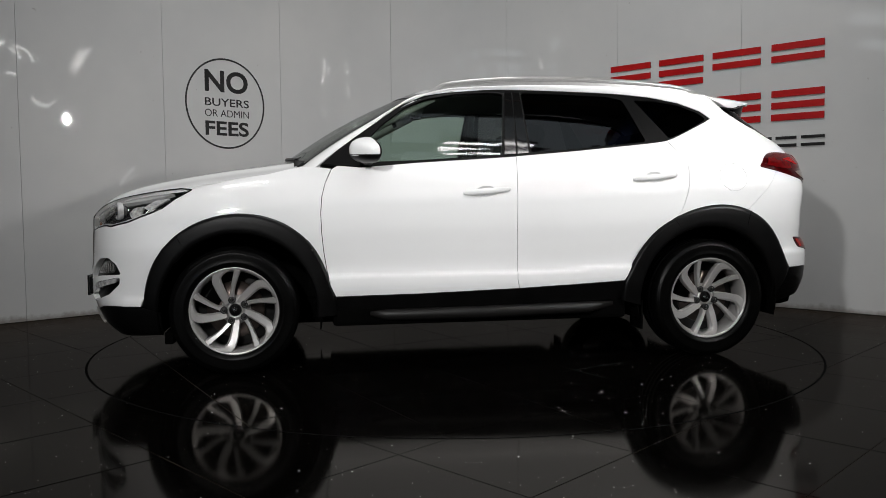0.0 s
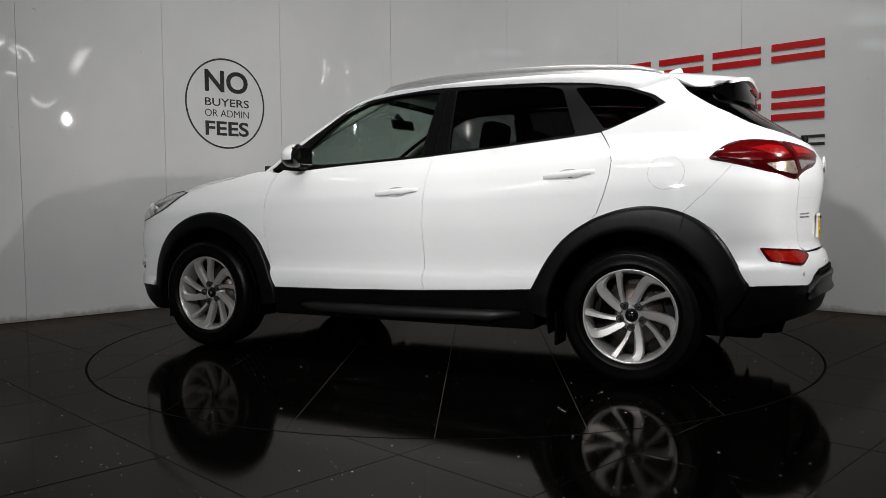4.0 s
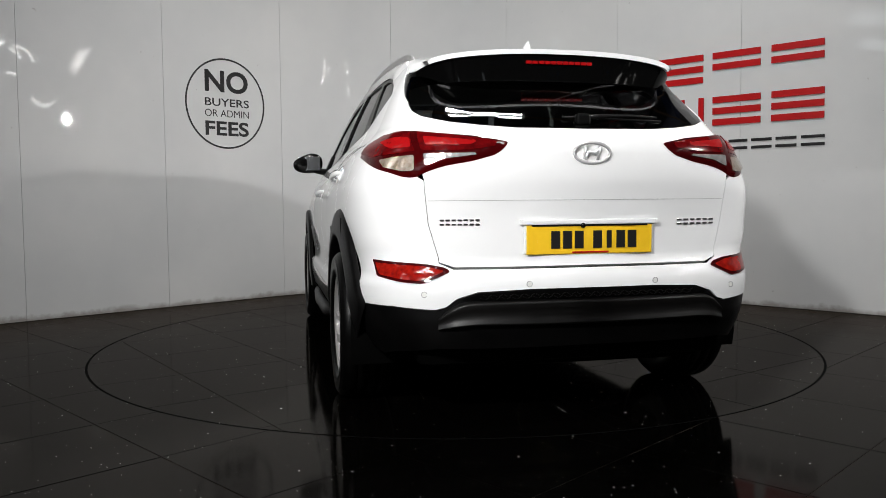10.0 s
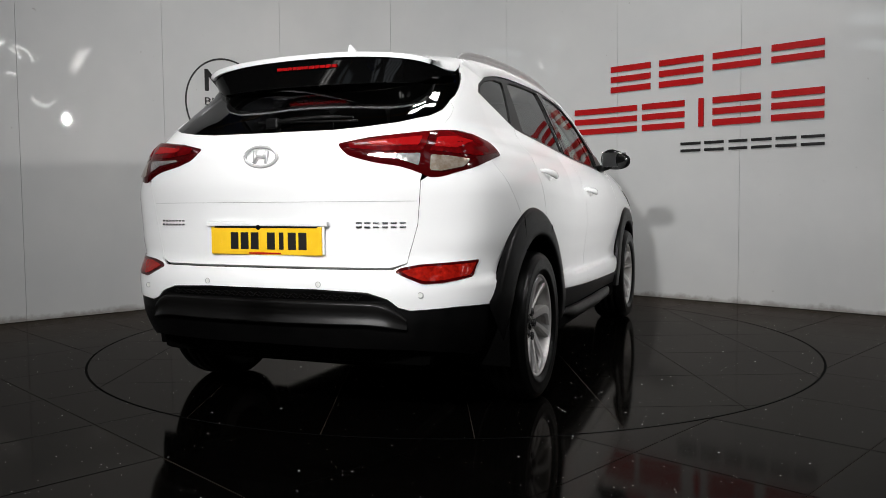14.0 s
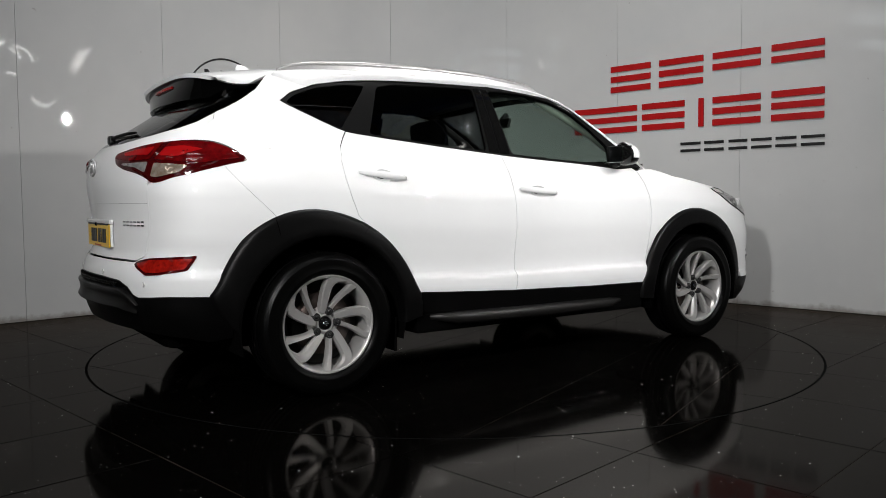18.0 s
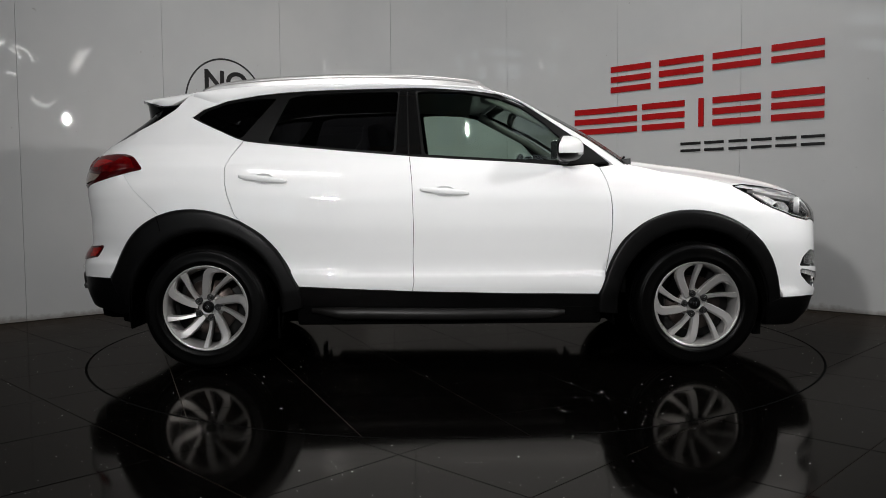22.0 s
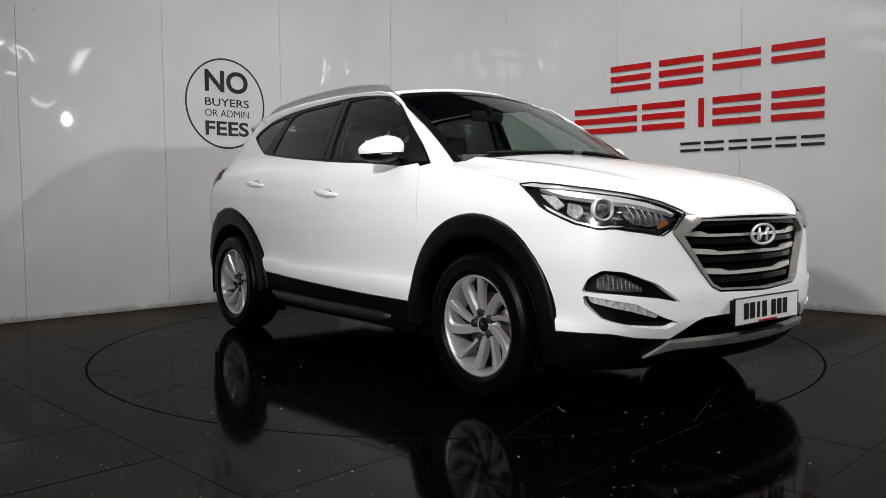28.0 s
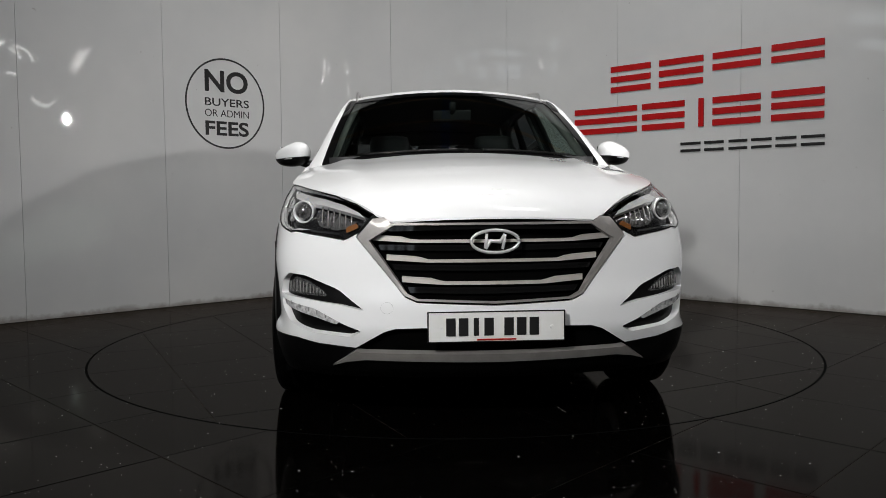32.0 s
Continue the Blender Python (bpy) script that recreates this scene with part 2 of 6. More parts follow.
def lay_tiles():
    turn, size = radians(46.0), 0.6
    ct, st = math.cos(turn), math.sin(turn)
    o = np.array((-0.2, -2.41))
    whole = None
    hole = circle(SPIN_R + 0.009, 144)
    for i in range(-12, 20):
        for j in range(-14, 14):
            cx, cy = o[0] + (i + 0.5) * size * ct - (j + 0.5) * size * st, o[1] + (i + 0.5) * size * st + (j + 0.5) * size * ct
            d = math.hypot(cx, cy)
            if cy > 4.4 - abs(cx) * 0.93 or cy > 3.6 or cy < -5.9 or d < SPIN_R - 0.45 or abs(cx) > 5.5:
                continue
            sq = tile_square(cx, cy, turn, size / 2 - 0.0018)
            far = [math.hypot(*p) for p in sq]
            if min(far) > SPIN_R + 0.01 and d > SPIN_R + 0.3:
                if whole is None:
                    bm = box(bmesh.new(), -0.2982, 0.2982, -0.2982, 0.2982, -0.012, 0.0, 0.0012)
                    whole = part("tile", bm, tile_black, floor)
                    me = whole.data
                    whole.matrix_local = pose(cx, cy, 0, 0, 0, 46.0)
                else:
                    ob = new("tile", me)
                    ob.parent = floor
                    ob.matrix_local = pose(cx, cy, random.uniform(-0.0003, 0.0003), 0, 0, 46.0)
            else:
                sq = resample(sq, 0.06)
                out = [p for p in sq]
                pts = [Vector(p) for p in out] + [Vector(p) for p in hole]
                n, m = len(out), len(hole)
                e = [(a, (a + 1) % n) for a in range(n)] + [(n + a, n + (a + 1) % m) for a in range(m)]
                v, _, f, _, _, _ = geometry.delaunay_2d_cdt(pts, e, [], 0, 1e-6)
                v = np.array([tuple(p) for p in v])
                f = np.array([t for t in f if len(t) == 3])
                c = v[f].mean(1)
                ok = inside(c[:, 0], c[:, 1], out) & (np.hypot(c[:, 0], c[:, 1]) > SPIN_R + 0.0085)
                f = f[ok]
                if not len(f):
                    continue
                a, b, d2 = v[f[:, 0]], v[f[:, 1]], v[f[:, 2]]
                area = (b[:, 0] - a[:, 0]) * (d2[:, 1] - a[:, 1]) - (b[:, 1] - a[:, 1]) * (d2[:, 0] - a[:, 0])
                f[area < 0] = f[area < 0][:, ::-1]
                used = sorted(set(f.ravel()))
                at = {k: q for q, k in enumerate(used)}
                v3 = np.array([(*v[k], 0.0) for k in used])
                f = np.array([[at[k] for k in t] for t in f])
                link_mesh("tile", *slab(v3, f, np.array((0, 0, -0.012))), tile_black, floor)


lay_tiles()


def lay_far_tiles():
    """The rest of the hall's floor, behind the camera and round the set."""
    turn, size = radians(46.0), 0.6
    ct, st = math.cos(turn), math.sin(turn)
    verts, faces = [], []
    for i in range(-32, 36):
        for j in range(-34, 34):
            cx, cy = -0.2 + (i + 0.5) * size * ct - (j + 0.5) * size * st, -2.41 + (i + 0.5) * size * st + (j + 0.5) * size * ct
            near = not (cy > 4.4 - abs(cx) * 0.93 or cy > 3.6 or cy < -5.9 or abs(cx) > 5.5) and -12 <= i < 20 and -14 <= j < 14
            if near or abs(cx) > 12.6 or cy > 6.6 or cy < -14.6:
                continue
            n = len(verts)
            sq = tile_square(cx, cy, turn, size / 2 - 0.0018)
            verts += [(*p, 0.0) for p in sq] + [(*p, -0.0095) for p in sq]
            faces += [(n, n + 1, n + 2, n + 3)] + [(n + (k + 1) % 4, n + k, n + 4 + k, n + 4 + (k + 1) % 4) for k in range(4)]
    tagged(link_mesh("far_tiles", verts, faces, tile_black, floor), kind="stuff")


lay_far_tiles()
rim_in, rim_out = circle(SPIN_R - 0.004, 144), circle(SPIN_R + 0.014, 144)
link_mesh("groove", [(x, y, -0.0014) for x, y in rim_in + rim_out], [(k, (k + 1) % 144, 144 + (k + 1) % 144, 144 + k) for k in range(144)], groove_black, floor)

turntable = tagged(new("turntable"), "round black tiled turntable set flush in the floor", "turntable")


def lay_turntable():
    turn, size = radians(23.0), 0.6
    ct, st = math.cos(turn), math.sin(turn)
    disc = [(x, y, -0.0025) for x, y in circle(SPIN_R, 96)]
    low = [(x, y, -0.03) for x, y in circle(SPIN_R, 96)]
    n = 96
    link_mesh("deck", disc + low, [tuple(range(n)), tuple(range(2 * n - 1, n - 1, -1))] + [((i + 1) % n, i, n + i, n + (i + 1) % n) for i in range(n)], grout_brown, turntable)
    for i in range(-5, 5):
        for j in range(-5, 5):
            cx, cy = (i + 0.5) * size * ct - (j + 0.5) * size * st, (i + 0.5) * size * st + (j + 0.5) * size * ct
            poly = clip_convex(tile_square(cx, cy, turn, size / 2 - 0.002), SPIN_R - 0.004)
            if len(poly) < 3:
                continue
            m = len(poly)
            z = random.uniform(-0.0004, 0.0)
            v = [(*p, z) for p in poly] + [(*p, -0.0075) for p in poly]
            link_mesh("tile", v, [tuple(range(m)), tuple(range(2 * m - 1, m - 1, -1))] + [((k + 1) % m, k, m + k, m + (k + 1) % m) for k in range(m)], tile_black, turntable)


lay_turntable()

wall = tagged(new("wall_curved"), "curved wall of tall glossy off-white panels with fine seams", "wall", kind="structure")


def on_wall(along, z, out=0.0):
    """A point of the wall, along metres from its middle; out: metres in front of it."""
    arc = WALL_R * WALL_HALF
    k = 1 if along > 0 else -1
    bend = max(-arc, min(arc, along))
    a = math.pi / 2 + WALL_TURN - bend / WALL_R
    n = Vector((math.cos(a), math.sin(a)))
    p = WALL_C + n * (WALL_R - out)
    if abs(along) > arc:
        p = p + Vector((n.y, -n.x)) * k * (abs(along) - arc)
    return Vector((p.x, p.y, z))


def build_wall():
    for a0, a1 in zip(SEAMS, SEAMS[1:]):
        gap = 0.0014
        n = 14
        v, f = [], []
        for i in range(n + 1):
            a = a0 + gap + (a1 - a0 - 2 * gap) * i / n
            v += [on_wall(a, 0.004), on_wall(a, WALL_TOP), on_wall(a, 0.004, -0.02), on_wall(a, WALL_TOP, -0.02)]
        for i in range(n):
            k = 4 * i
            f += [(k, k + 1, k + 5, k + 4), (k + 2, k + 6, k + 7, k + 3), (k + 1, k + 3, k + 7, k + 5), (k, k + 4, k + 6, k + 2)]
        f += [(0, 2, 3, 1), (4 * n, 4 * n + 1, 4 * n + 3, 4 * n + 2)]
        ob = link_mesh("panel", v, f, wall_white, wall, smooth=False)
        bm = bmesh.new()
        bm.from_mesh(ob.data)
        bmesh.ops.recalc_face_normals(bm, faces=bm.faces)
        for fc in bm.faces:
            fc.smooth = abs(fc.normal.z) < 0.5 and fc.calc_area() > 0.1
        for e in bm.edges:
            if e.calc_face_angle(0) > 0.5:
                e.smooth = False
        bm.to_mesh(ob.data)
        bm.free()
    v, f = [], []
    n = 72
    for i in range(n + 1):
        a = SEAMS[0] + (SEAMS[-1] - SEAMS[0]) * i / n
        v += [on_wall(a, 0.0, -0.021), on_wall(a, WALL_TOP, -0.021), on_wall(a, 0.0, -0.10), on_wall(a, WALL_TOP, -0.10)]
    for i in range(n):
        k = 4 * i
        f += [(k, k + 1, k + 5, k + 4), (k + 2, k + 6, k + 7, k + 3), (k + 1, k + 3, k + 7, k + 5)]
    link_mesh("backing", v, f, seam_dark, wall)


build_wall()


# ---------------------------------------------------------------- signs on the wall
def on_wall_box(name, s0, s1, z0, z1, depth, mat, parent, bevel=0.0015):
    """A bar on the wall, following its line."""
    n = max(1, int((s1 - s0) / 0.08))
    bm = bmesh.new()
    rows = []
    for i in range(n + 1):
        a = s0 + (s1 - s0) * i / n
        rows.append([bm.verts.new(on_wall(a, z, o)) for z, o in ((z0, 0.001), (z0, depth), (z1, depth), (z1, 0.001))])
    for r0, r1 in zip(rows, rows[1:]):
        for k in range(4):
            bm.faces.new((r0[k], r0[(k + 1) % 4], r1[(k + 1) % 4], r1[k]))
    bm.faces.new(rows[0])
    bm.faces.new(rows[-1])
    bmesh.ops.recalc_face_normals(bm, faces=bm.faces)
    return part(name, bm, mat, parent)


def signs():
    red = tagged(new("wall_sign"), "two rows of raised red bars on the white wall", "sign")
    for z0, slots in ((1.928, [(1.786, 2.199, (0, 1, 2)), (2.286, 2.705, (0, 1, 2)), (2.792, 3.205, (1, 2)), (3.295, 3.707, (1, 2))]), (1.548, [(1.397, 2.064, (0, 1, 2)), (2.117, 2.535, (0, 1, 2)), (2.796, 3.211, (0, 1, 2)), (3.300, 3.714, (0, 1, 2))])):
        for s0, s1, levels in slots:
            for k in levels:
                on_wall_box("red_bar", s0, s1, z0 + 0.0965 * k, z0 + 0.0965 * k + 0.054, 0.014, red_letter, red)
    on_wall_box("red_bar", 2.667, 2.715, 1.550, 1.798, 0.014, red_letter, red)
    black = tagged(new("wall_sign"), "a row of small raised black bars on the white wall", "sign")
    for s0, s1 in ((2.501, 2.687), (2.723, 2.897), (2.942, 3.103), (3.137, 3.306), (3.338, 3.504), (3.540, 3.721)):
        for k in range(2):
            on_wall_box("black_bar", s0, s1, 1.332 + 0.062 * k, 1.332 + 0.062 * k + 0.024, 0.010, black_letter, black)
    notice = tagged(new("round_notice"), "round black-ringed notice lettered on the white wall", "notice")
    bm = bmesh.new()
    n = 96
    loops = []
    for rad, out in ((0.405, 0.0012), (0.405, 0.0032), (0.389, 0.0032), (0.389, 0.0012)):
        loops.append([bm.verts.new(on_wall(-2.278 + rad * 0.975 * math.cos(2 * math.pi * i / n), 1.815 + rad * 1.012 * math.sin(2 * math.pi * i / n), out)) for i in range(n)])
    for k in range(4):
        for i in range(n):
            bm.faces.new((loops[k][i], loops[k][(i + 1) % n], loops[(k + 1) % 4][(i + 1) % n], loops[(k + 1) % 4][i]))
    bmesh.ops.recalc_face_normals(bm, faces=bm.faces)
    part("ring", bm, black_letter, notice)
    for words, s0, s1, z0, z1, bold in (("NO", -2.484, -2.054, 1.914, 2.114, 0.028), ("BUYERS", -2.487, -2.047, 1.789, 1.861, 0.012), ("OR ADMIN", -2.489, -2.049, 1.693, 1.758, 0.0), ("FEES", -2.487, -2.054, 1.523, 1.655, 0.026)):
        cu = bpy.data.curves.new("words", "FONT")
        cu.body, cu.offset, cu.resolution_u = words, bold, 6
        tmp = new("words", cu)
        bpy.context.view_layer.update()
        me = bpy.data.meshes.new_from_object(tmp.evaluated_get(bpy.context.evaluated_depsgraph_get()))
        bpy.data.objects.remove(tmp)
        co = np.array([v.co[:2] for v in me.vertices])
        lo, hi = co.min(0), co.max(0)
        bm = bmesh.new()
        bm.from_mesh(me)
        for v in bm.verts:
            u, w = (v.co.x - lo[0]) / (hi[0] - lo[0]), (v.co.y - lo[1]) / (hi[1] - lo[1])
            v.co = on_wall(s0 + (s1 - s0) * u, z0 + (z1 - z0) * w, 0.0030)
        bmesh.ops.recalc_face_normals(bm, faces=bm.faces)
        part("lettering", bm, black_letter, notice)


signs()


# ---------------------------------------------------------------- the hall round and above the set
lamp_glow = material("lit_led_bar", (0.9, 0.9, 0.9), 0.4, emit=(1, 0.98, 0.95), strength=14.0)
sky_glow = material("dull_rooflight", (0.7, 0.75, 0.8), 0.4, emit=(0.85, 0.93, 1.0), strength=2.8)
sky_soft = material("grimy_rooflight", (0.7, 0.75, 0.8), 0.4, emit=(0.80, 0.92, 1.0), strength=1.3)
housing = material("white_batten_housing", (0.7, 0.7, 0.7), 0.4)
beam_blue = vary(material("blue_steel_beam", (0.03, 0.06, 0.2), 0.5), (0.03, 0.08, 0.34), (0.05, 0.11, 0.42), 3)
beam_brown = vary(material("timber_purlin", (0.2, 0.11, 0.05), 0.7), (0.34, 0.18, 0.07), (0.46, 0.26, 0.11), 5)


ROOF = 6.6


def batten(x, y, z, turn, lit, half=0.6, apart=0.14, bar=0.035):
    """A twin LED batten that hangs from the roof on two rods."""
    base = tagged(new("batten_light"), "white twin-bar LED batten hung from the roof", "ceiling light", "battens under the roof")
    base.matrix_basis = pose(x, y, z, 0, 0, turn)
    boxed("body", -half - 0.06, half + 0.06, -0.24, 0.24, 0.05, 0.11, housing, base, 0.01)
    for k in (-apart, apart):
        if lit:
            boxed("led_bar", -half, half, k - bar, k + bar, 0.0, 0.045, lamp_glow, base, 0.01)
    for u in (-0.5, 0.5):
        boxed("rod", u - 0.008, u + 0.008, -0.008, 0.008, 0.10, ROOF - z, housing, base)
    return base


def studio_stand(eye, target):
    """A studio lamp head on a three-legged stand."""
    foot = tagged(new("studio_light"), "black studio lamp head on a tripod stand", "studio light")
    foot.matrix_basis = pose(eye.x, eye.y, 0)
    m = Matrix.Translation((-eye.x, -eye.y, 0)) @ look(eye, target)
    bm = bmesh.new()
    prof = [(0.145, 0.0), (0.145, -0.02), (0.09, -0.14), (0.075, -0.16), (0.075, -0.32), (0.02, -0.33)]
    rings = [[bm.verts.new(m @ Vector((r * math.cos(a), r * math.sin(a), -z + 0.01 - 0.0))) for a in [2 * math.pi * k / 32 for k in range(32)]] for r, z in prof]
    for r0, r1 in zip(rings, rings[1:]):
        for k in range(32):
            bm.faces.new((r0[k], r0[(k + 1) % 32], r1[(k + 1) % 32], r1[k]))
    bm.faces.new(rings[-1])
    part("lamp_head", bm, black_letter, foot, "", True)
    back = m @ Vector((0, 0, 0.22))
    bm = bmesh.new()
    bmesh.ops.create_cone(bm, cap_ends=True, segments=12, radius1=0.015, radius2=0.012, depth=back.z - 0.25, matrix=Matrix.Translation((back.x, back.y, (back.z + 0.25) / 2)))
    part("pole", bm, black_letter, foot)
    for k in range(3):
        a = 2 * math.pi * k / 3
        bm = bmesh.new()
        box(bm, 0, 0.62, -0.01, 0.01, -0.01, 0.01)
        bm.transform(Matrix.Translation((back.x, back.y, 0.40)) @ pose(0, 0, 0, 0, 0, math.degrees(a)) @ pose(0, 0, 0, 0, 38.5, 0))
        part("leg", bm, black_letter, foot)


def hall():
    for name, x0, x1, y0, y1 in (("wall_north", -13.2, 13.2, 7.0, 7.2), ("wall_south", -13.2, 13.2, -15.2, -15.0), ("wall_east", 13.0, 13.2, -15, 7), ("wall_west", -13.2, -13.0, -15, 7)):
        tagged(boxed(name, x0, x1, y0, y1, -0.01, ROOF, hall_grey), "plain grey hall wall", "wall", kind="structure")
    tagged(boxed("ceiling", -13.2, 13.2, -15.2, 7.2, ROOF, ROOF + 0.15, hall_dark), "dark sheeted hall roof", "ceiling", kind="structure")
    # unlit batten housings hung over the added fill lamps
    for x, y, z, turn, power in FILL_LAMPS:
        batten(x, y, z + 0.03, turn, False)
    for x, y, z, turn, half, apart, bar in ((8.78, -4.98, 4.2, -32.7, 1.7, 0.060, 0.016), (6.92, -5.94, 4.2, -51, 0.8, 0.05, 0.02), (9.6, -9.1, 4.2, -48, 1.0, 0.05, 0.02), (-8.2, -7.4, 4.6, 40, 0.6, 0.09, 0.035), (5.25, -1.95, 5.3, -40, 0.42, 0.13, 0.035), (-6.0, -6.3, 6.2, 0, 0.9, 0.13, 0.035), (-1.5, -6.3, 6.2, 0, 0.9, 0.13, 0.035), (-7.0, -3.0, 6.2, 90, 0.9, 0.13, 0.035)):
        batten(x, y, z, turn, True, half, apart, bar)
    for eye, target, power, w, h in STUDIO:
        studio_stand(Vector(eye), Vector(target))
    for x in (-9.0, -4.5, 0.0, 4.5, 9.0):
        beam = boxed("roof_beam", x - 0.11, x + 0.11, -15, 7, ROOF - 0.5, ROOF, beam_blue, None, 0.01)
        tagged(beam, "blue painted steel roof beam", "beam", "roof beams")
    for y in (-7.5, -5.0, -2.5, 0.0, 2.5, 5.0):
        tagged(boxed("purlin", -13, 13, y - 0.06, y + 0.06, ROOF - 0.65, ROOF - 0.5, beam_brown, None, 0.005), "brown timber roof purlin", "purlin", "roof purlins")
    for x, y, w, h in ((-2.2, -8.6, 0.5, 0.9), (-2.2, -11.2, 0.5, 0.9), (-6.6, -8.6, 0.5, 0.9), (2.3, -11.2, 0.5, 0.9), (2.3, -8.6, 0.5, 0.9), (2.6, -4.35, 1.65, 0.5)):
        tagged(boxed("rooflight", x - w, x + w, y - h, y + h, ROOF - 0.03, ROOF - 0.005, sky_soft, None), "dull translucent rooflight panel", "rooflight", "rooflights")

    # daylight through slanting panes high in the hall's end wall
    high = tagged(new("high_window"), "slanting pale panes of daylight high in the hall wall", "window")
    for quad in (((-1.22, 5.73), (-1.97, 5.80), (-2.55, 5.26), (-1.82, 5.21)), ((-3.35, 5.93), (-4.23, 6.0), (-4.62, 5.70), (-3.69, 5.60)), ((-6.0, 6.10), (-10.8, 6.45), (-10.8, 6.20), (-6.2, 5.90)), ((-6.98, 5.72), (-8.25, 5.77), (-8.06, 5.11), (-7.16, 5.15)),
                 ((2.55, 5.20), (1.90, 5.25), (1.65, 4.95), (2.30, 4.90)), ((1.12, 5.35), (0.50, 5.40), (0.10, 4.96), (0.70, 4.90)), ((-9.17, 5.78), (-11.1, 6.0), (-10.6, 5.38), (-9.3, 5.30)), ((-4.24, 5.44), (-5.37, 5.45), (-5.5, 5.07), (-4.5, 5.0))):
        v = [(x, -14.995, z) for x, z in quad] + [(x, -14.97, z) for x, z in quad]
        link_mesh("pane", v, [(0, 1, 2, 3), (7, 6, 5, 4), (0, 4, 5, 1), (1, 5, 6, 2), (2, 6, 7, 3), (3, 7, 4, 0)], sky_glow, high)
    high = tagged(new("high_window"), "two pale strips of daylight high in the hall wall", "window")
    for quad in (((-9.15, 5.95), (-10.9, 5.98), (-10.9, 6.42), (-9.2, 6.30)), ((-9.45, 5.32), (-10.9, 5.10), (-10.9, 5.50), (-9.6, 5.54))):
        v = [(-12.995, y, z) for y, z in quad] + [(-12.97, y, z) for y, z in quad]
        link_mesh("pane", v, [(0, 1, 2, 3), (7, 6, 5, 4), (0, 4, 5, 1), (1, 5, 6, 2), (2, 6, 7, 3), (3, 7, 4, 0)], sky_glow, high)
    door = tagged(new("glazed_door"), "tall narrow panes of daylight in the hall wall", "door")
    for k in range(5):
        boxed("pane", -7.3 + 0.85 * k, -6.75 + 0.85 * k, -14.995, -14.97, 0.6, 3.9, sky_glow, door)


def curved_lamp(y, z, reach, start, end):
    """A bent strip lamp on the east wall of the hall."""
    pts = [(12.95, y + reach * math.cos(radians(a)), z + reach * math.sin(radians(a))) for a in np.linspace(start, end, 12)]
    lamp = tube("strip_lamp", pts, 0.035, lamp_glow, None, 8)
    tagged(lamp, "glowing bent strip lamp on the hall wall", "wall light", "strip lamps")


STRIP_LAMPS = ((-9.05, 4.92, 0.55, 95, 10), (-9.30, 4.95, 0.45, 80, 20), (-8.18, 4.18, 0.42, 200, 340), (-9.15, 4.60, 0.12, 150, 10))

hall()


# ---------------------------------------------------------------- car materials
def car_paint():
    m = vary(material("white_car_paint", (0.8, 0.8, 0.78), 0.5, coat=1.0, spec=0.25), (0.785, 0.79, 0.79), (0.815, 0.82, 0.82), 1.3)
    return m


paint = car_paint()
cladding = vary(material("grained_black_plastic", (0.002, 0.002, 0.002), 0.4, spec=0.14), (0.0012, 0.0012, 0.0013), (0.0028, 0.0027, 0.0027), 12, rough=(0.32, 0.42), bump=0.15, bump_scale=900)
step_grey = vary(material("grey_step_plastic", (0.007, 0.0065, 0.006), 0.42, spec=0.3), (0.005, 0.0047, 0.0045), (0.009, 0.0084, 0.008), 14, rough=(0.38, 0.5), bump=0.15, bump_scale=900)
valance_black = vary(material("satin_valance_plastic", (0.004, 0.0038, 0.0036), 0.38, spec=0.26), (0.003, 0.0028, 0.0027), (0.005, 0.0047, 0.0045), 14, rough=(0.33, 0.43), bump=0.12, bump_scale=900)
rubber = vary(material("tyre_rubber", (0.0015, 0.0015, 0.0015), 0.4, spec=0.10), (0.0008, 0.0008, 0.0008), (0.002, 0.002, 0.0019), 9, rough=(0.24, 0.42), bump=0.2, bump_scale=400)
gloss_black = material("gloss_black_trim", (0.004, 0.004, 0.004), 0.06, spec=0.28)
spoiler_black = material("spoiler_gloss_black", (0.0015, 0.0015, 0.0015), 0.05, spec=0.12)
satin_black = material("satin_black_trim", (0.003, 0.003, 0.003), 0.34, spec=0.16)
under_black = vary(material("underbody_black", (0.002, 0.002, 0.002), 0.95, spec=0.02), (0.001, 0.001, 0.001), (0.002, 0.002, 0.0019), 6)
alloy = vary(material("silver_alloy", (0.56, 0.55, 0.54), 0.36, metal=0.64), (0.47, 0.46, 0.45), (0.53, 0.52, 0.51), 6, rough=(0.32, 0.40))
lug_steel = material("dark_lug_steel", (0.05, 0.05, 0.05), 0.3, metal=0.8)
alloy_dark = material("alloy_barrel", (0.03, 0.03, 0.03), 0.5, metal=0.6)
satin_silver = vary(material("satin_silver_trim", (0.5, 0.47, 0.44), 0.34, metal=0.3), (0.47, 0.44, 0.405), (0.54, 0.51, 0.475), 20)
grille_silver = vary(material("grey_grille_silver", (0.30, 0.285, 0.27), 0.34, metal=0.4), (0.27, 0.255, 0.24), (0.33, 0.315, 0.30), 20)
rail_silver = vary(material("satin_rail_silver", (0.42, 0.415, 0.41), 0.32, metal=0.6), (0.39, 0.385, 0.38), (0.45, 0.445, 0.44), 20)
badge_chrome = material("brushed_badge_chrome", (0.80, 0.80, 0.80), 0.25, metal=0.6)
chrome = material("chrome", (0.85, 0.85, 0.86), 0.06, metal=1.0)
lamp_grey = vary(material("grey_lamp_reflector", (0.14, 0.14, 0.14), 0.16, metal=0.6, coat=1.0), (0.05, 0.05, 0.05), (0.24, 0.24, 0.24), 45)
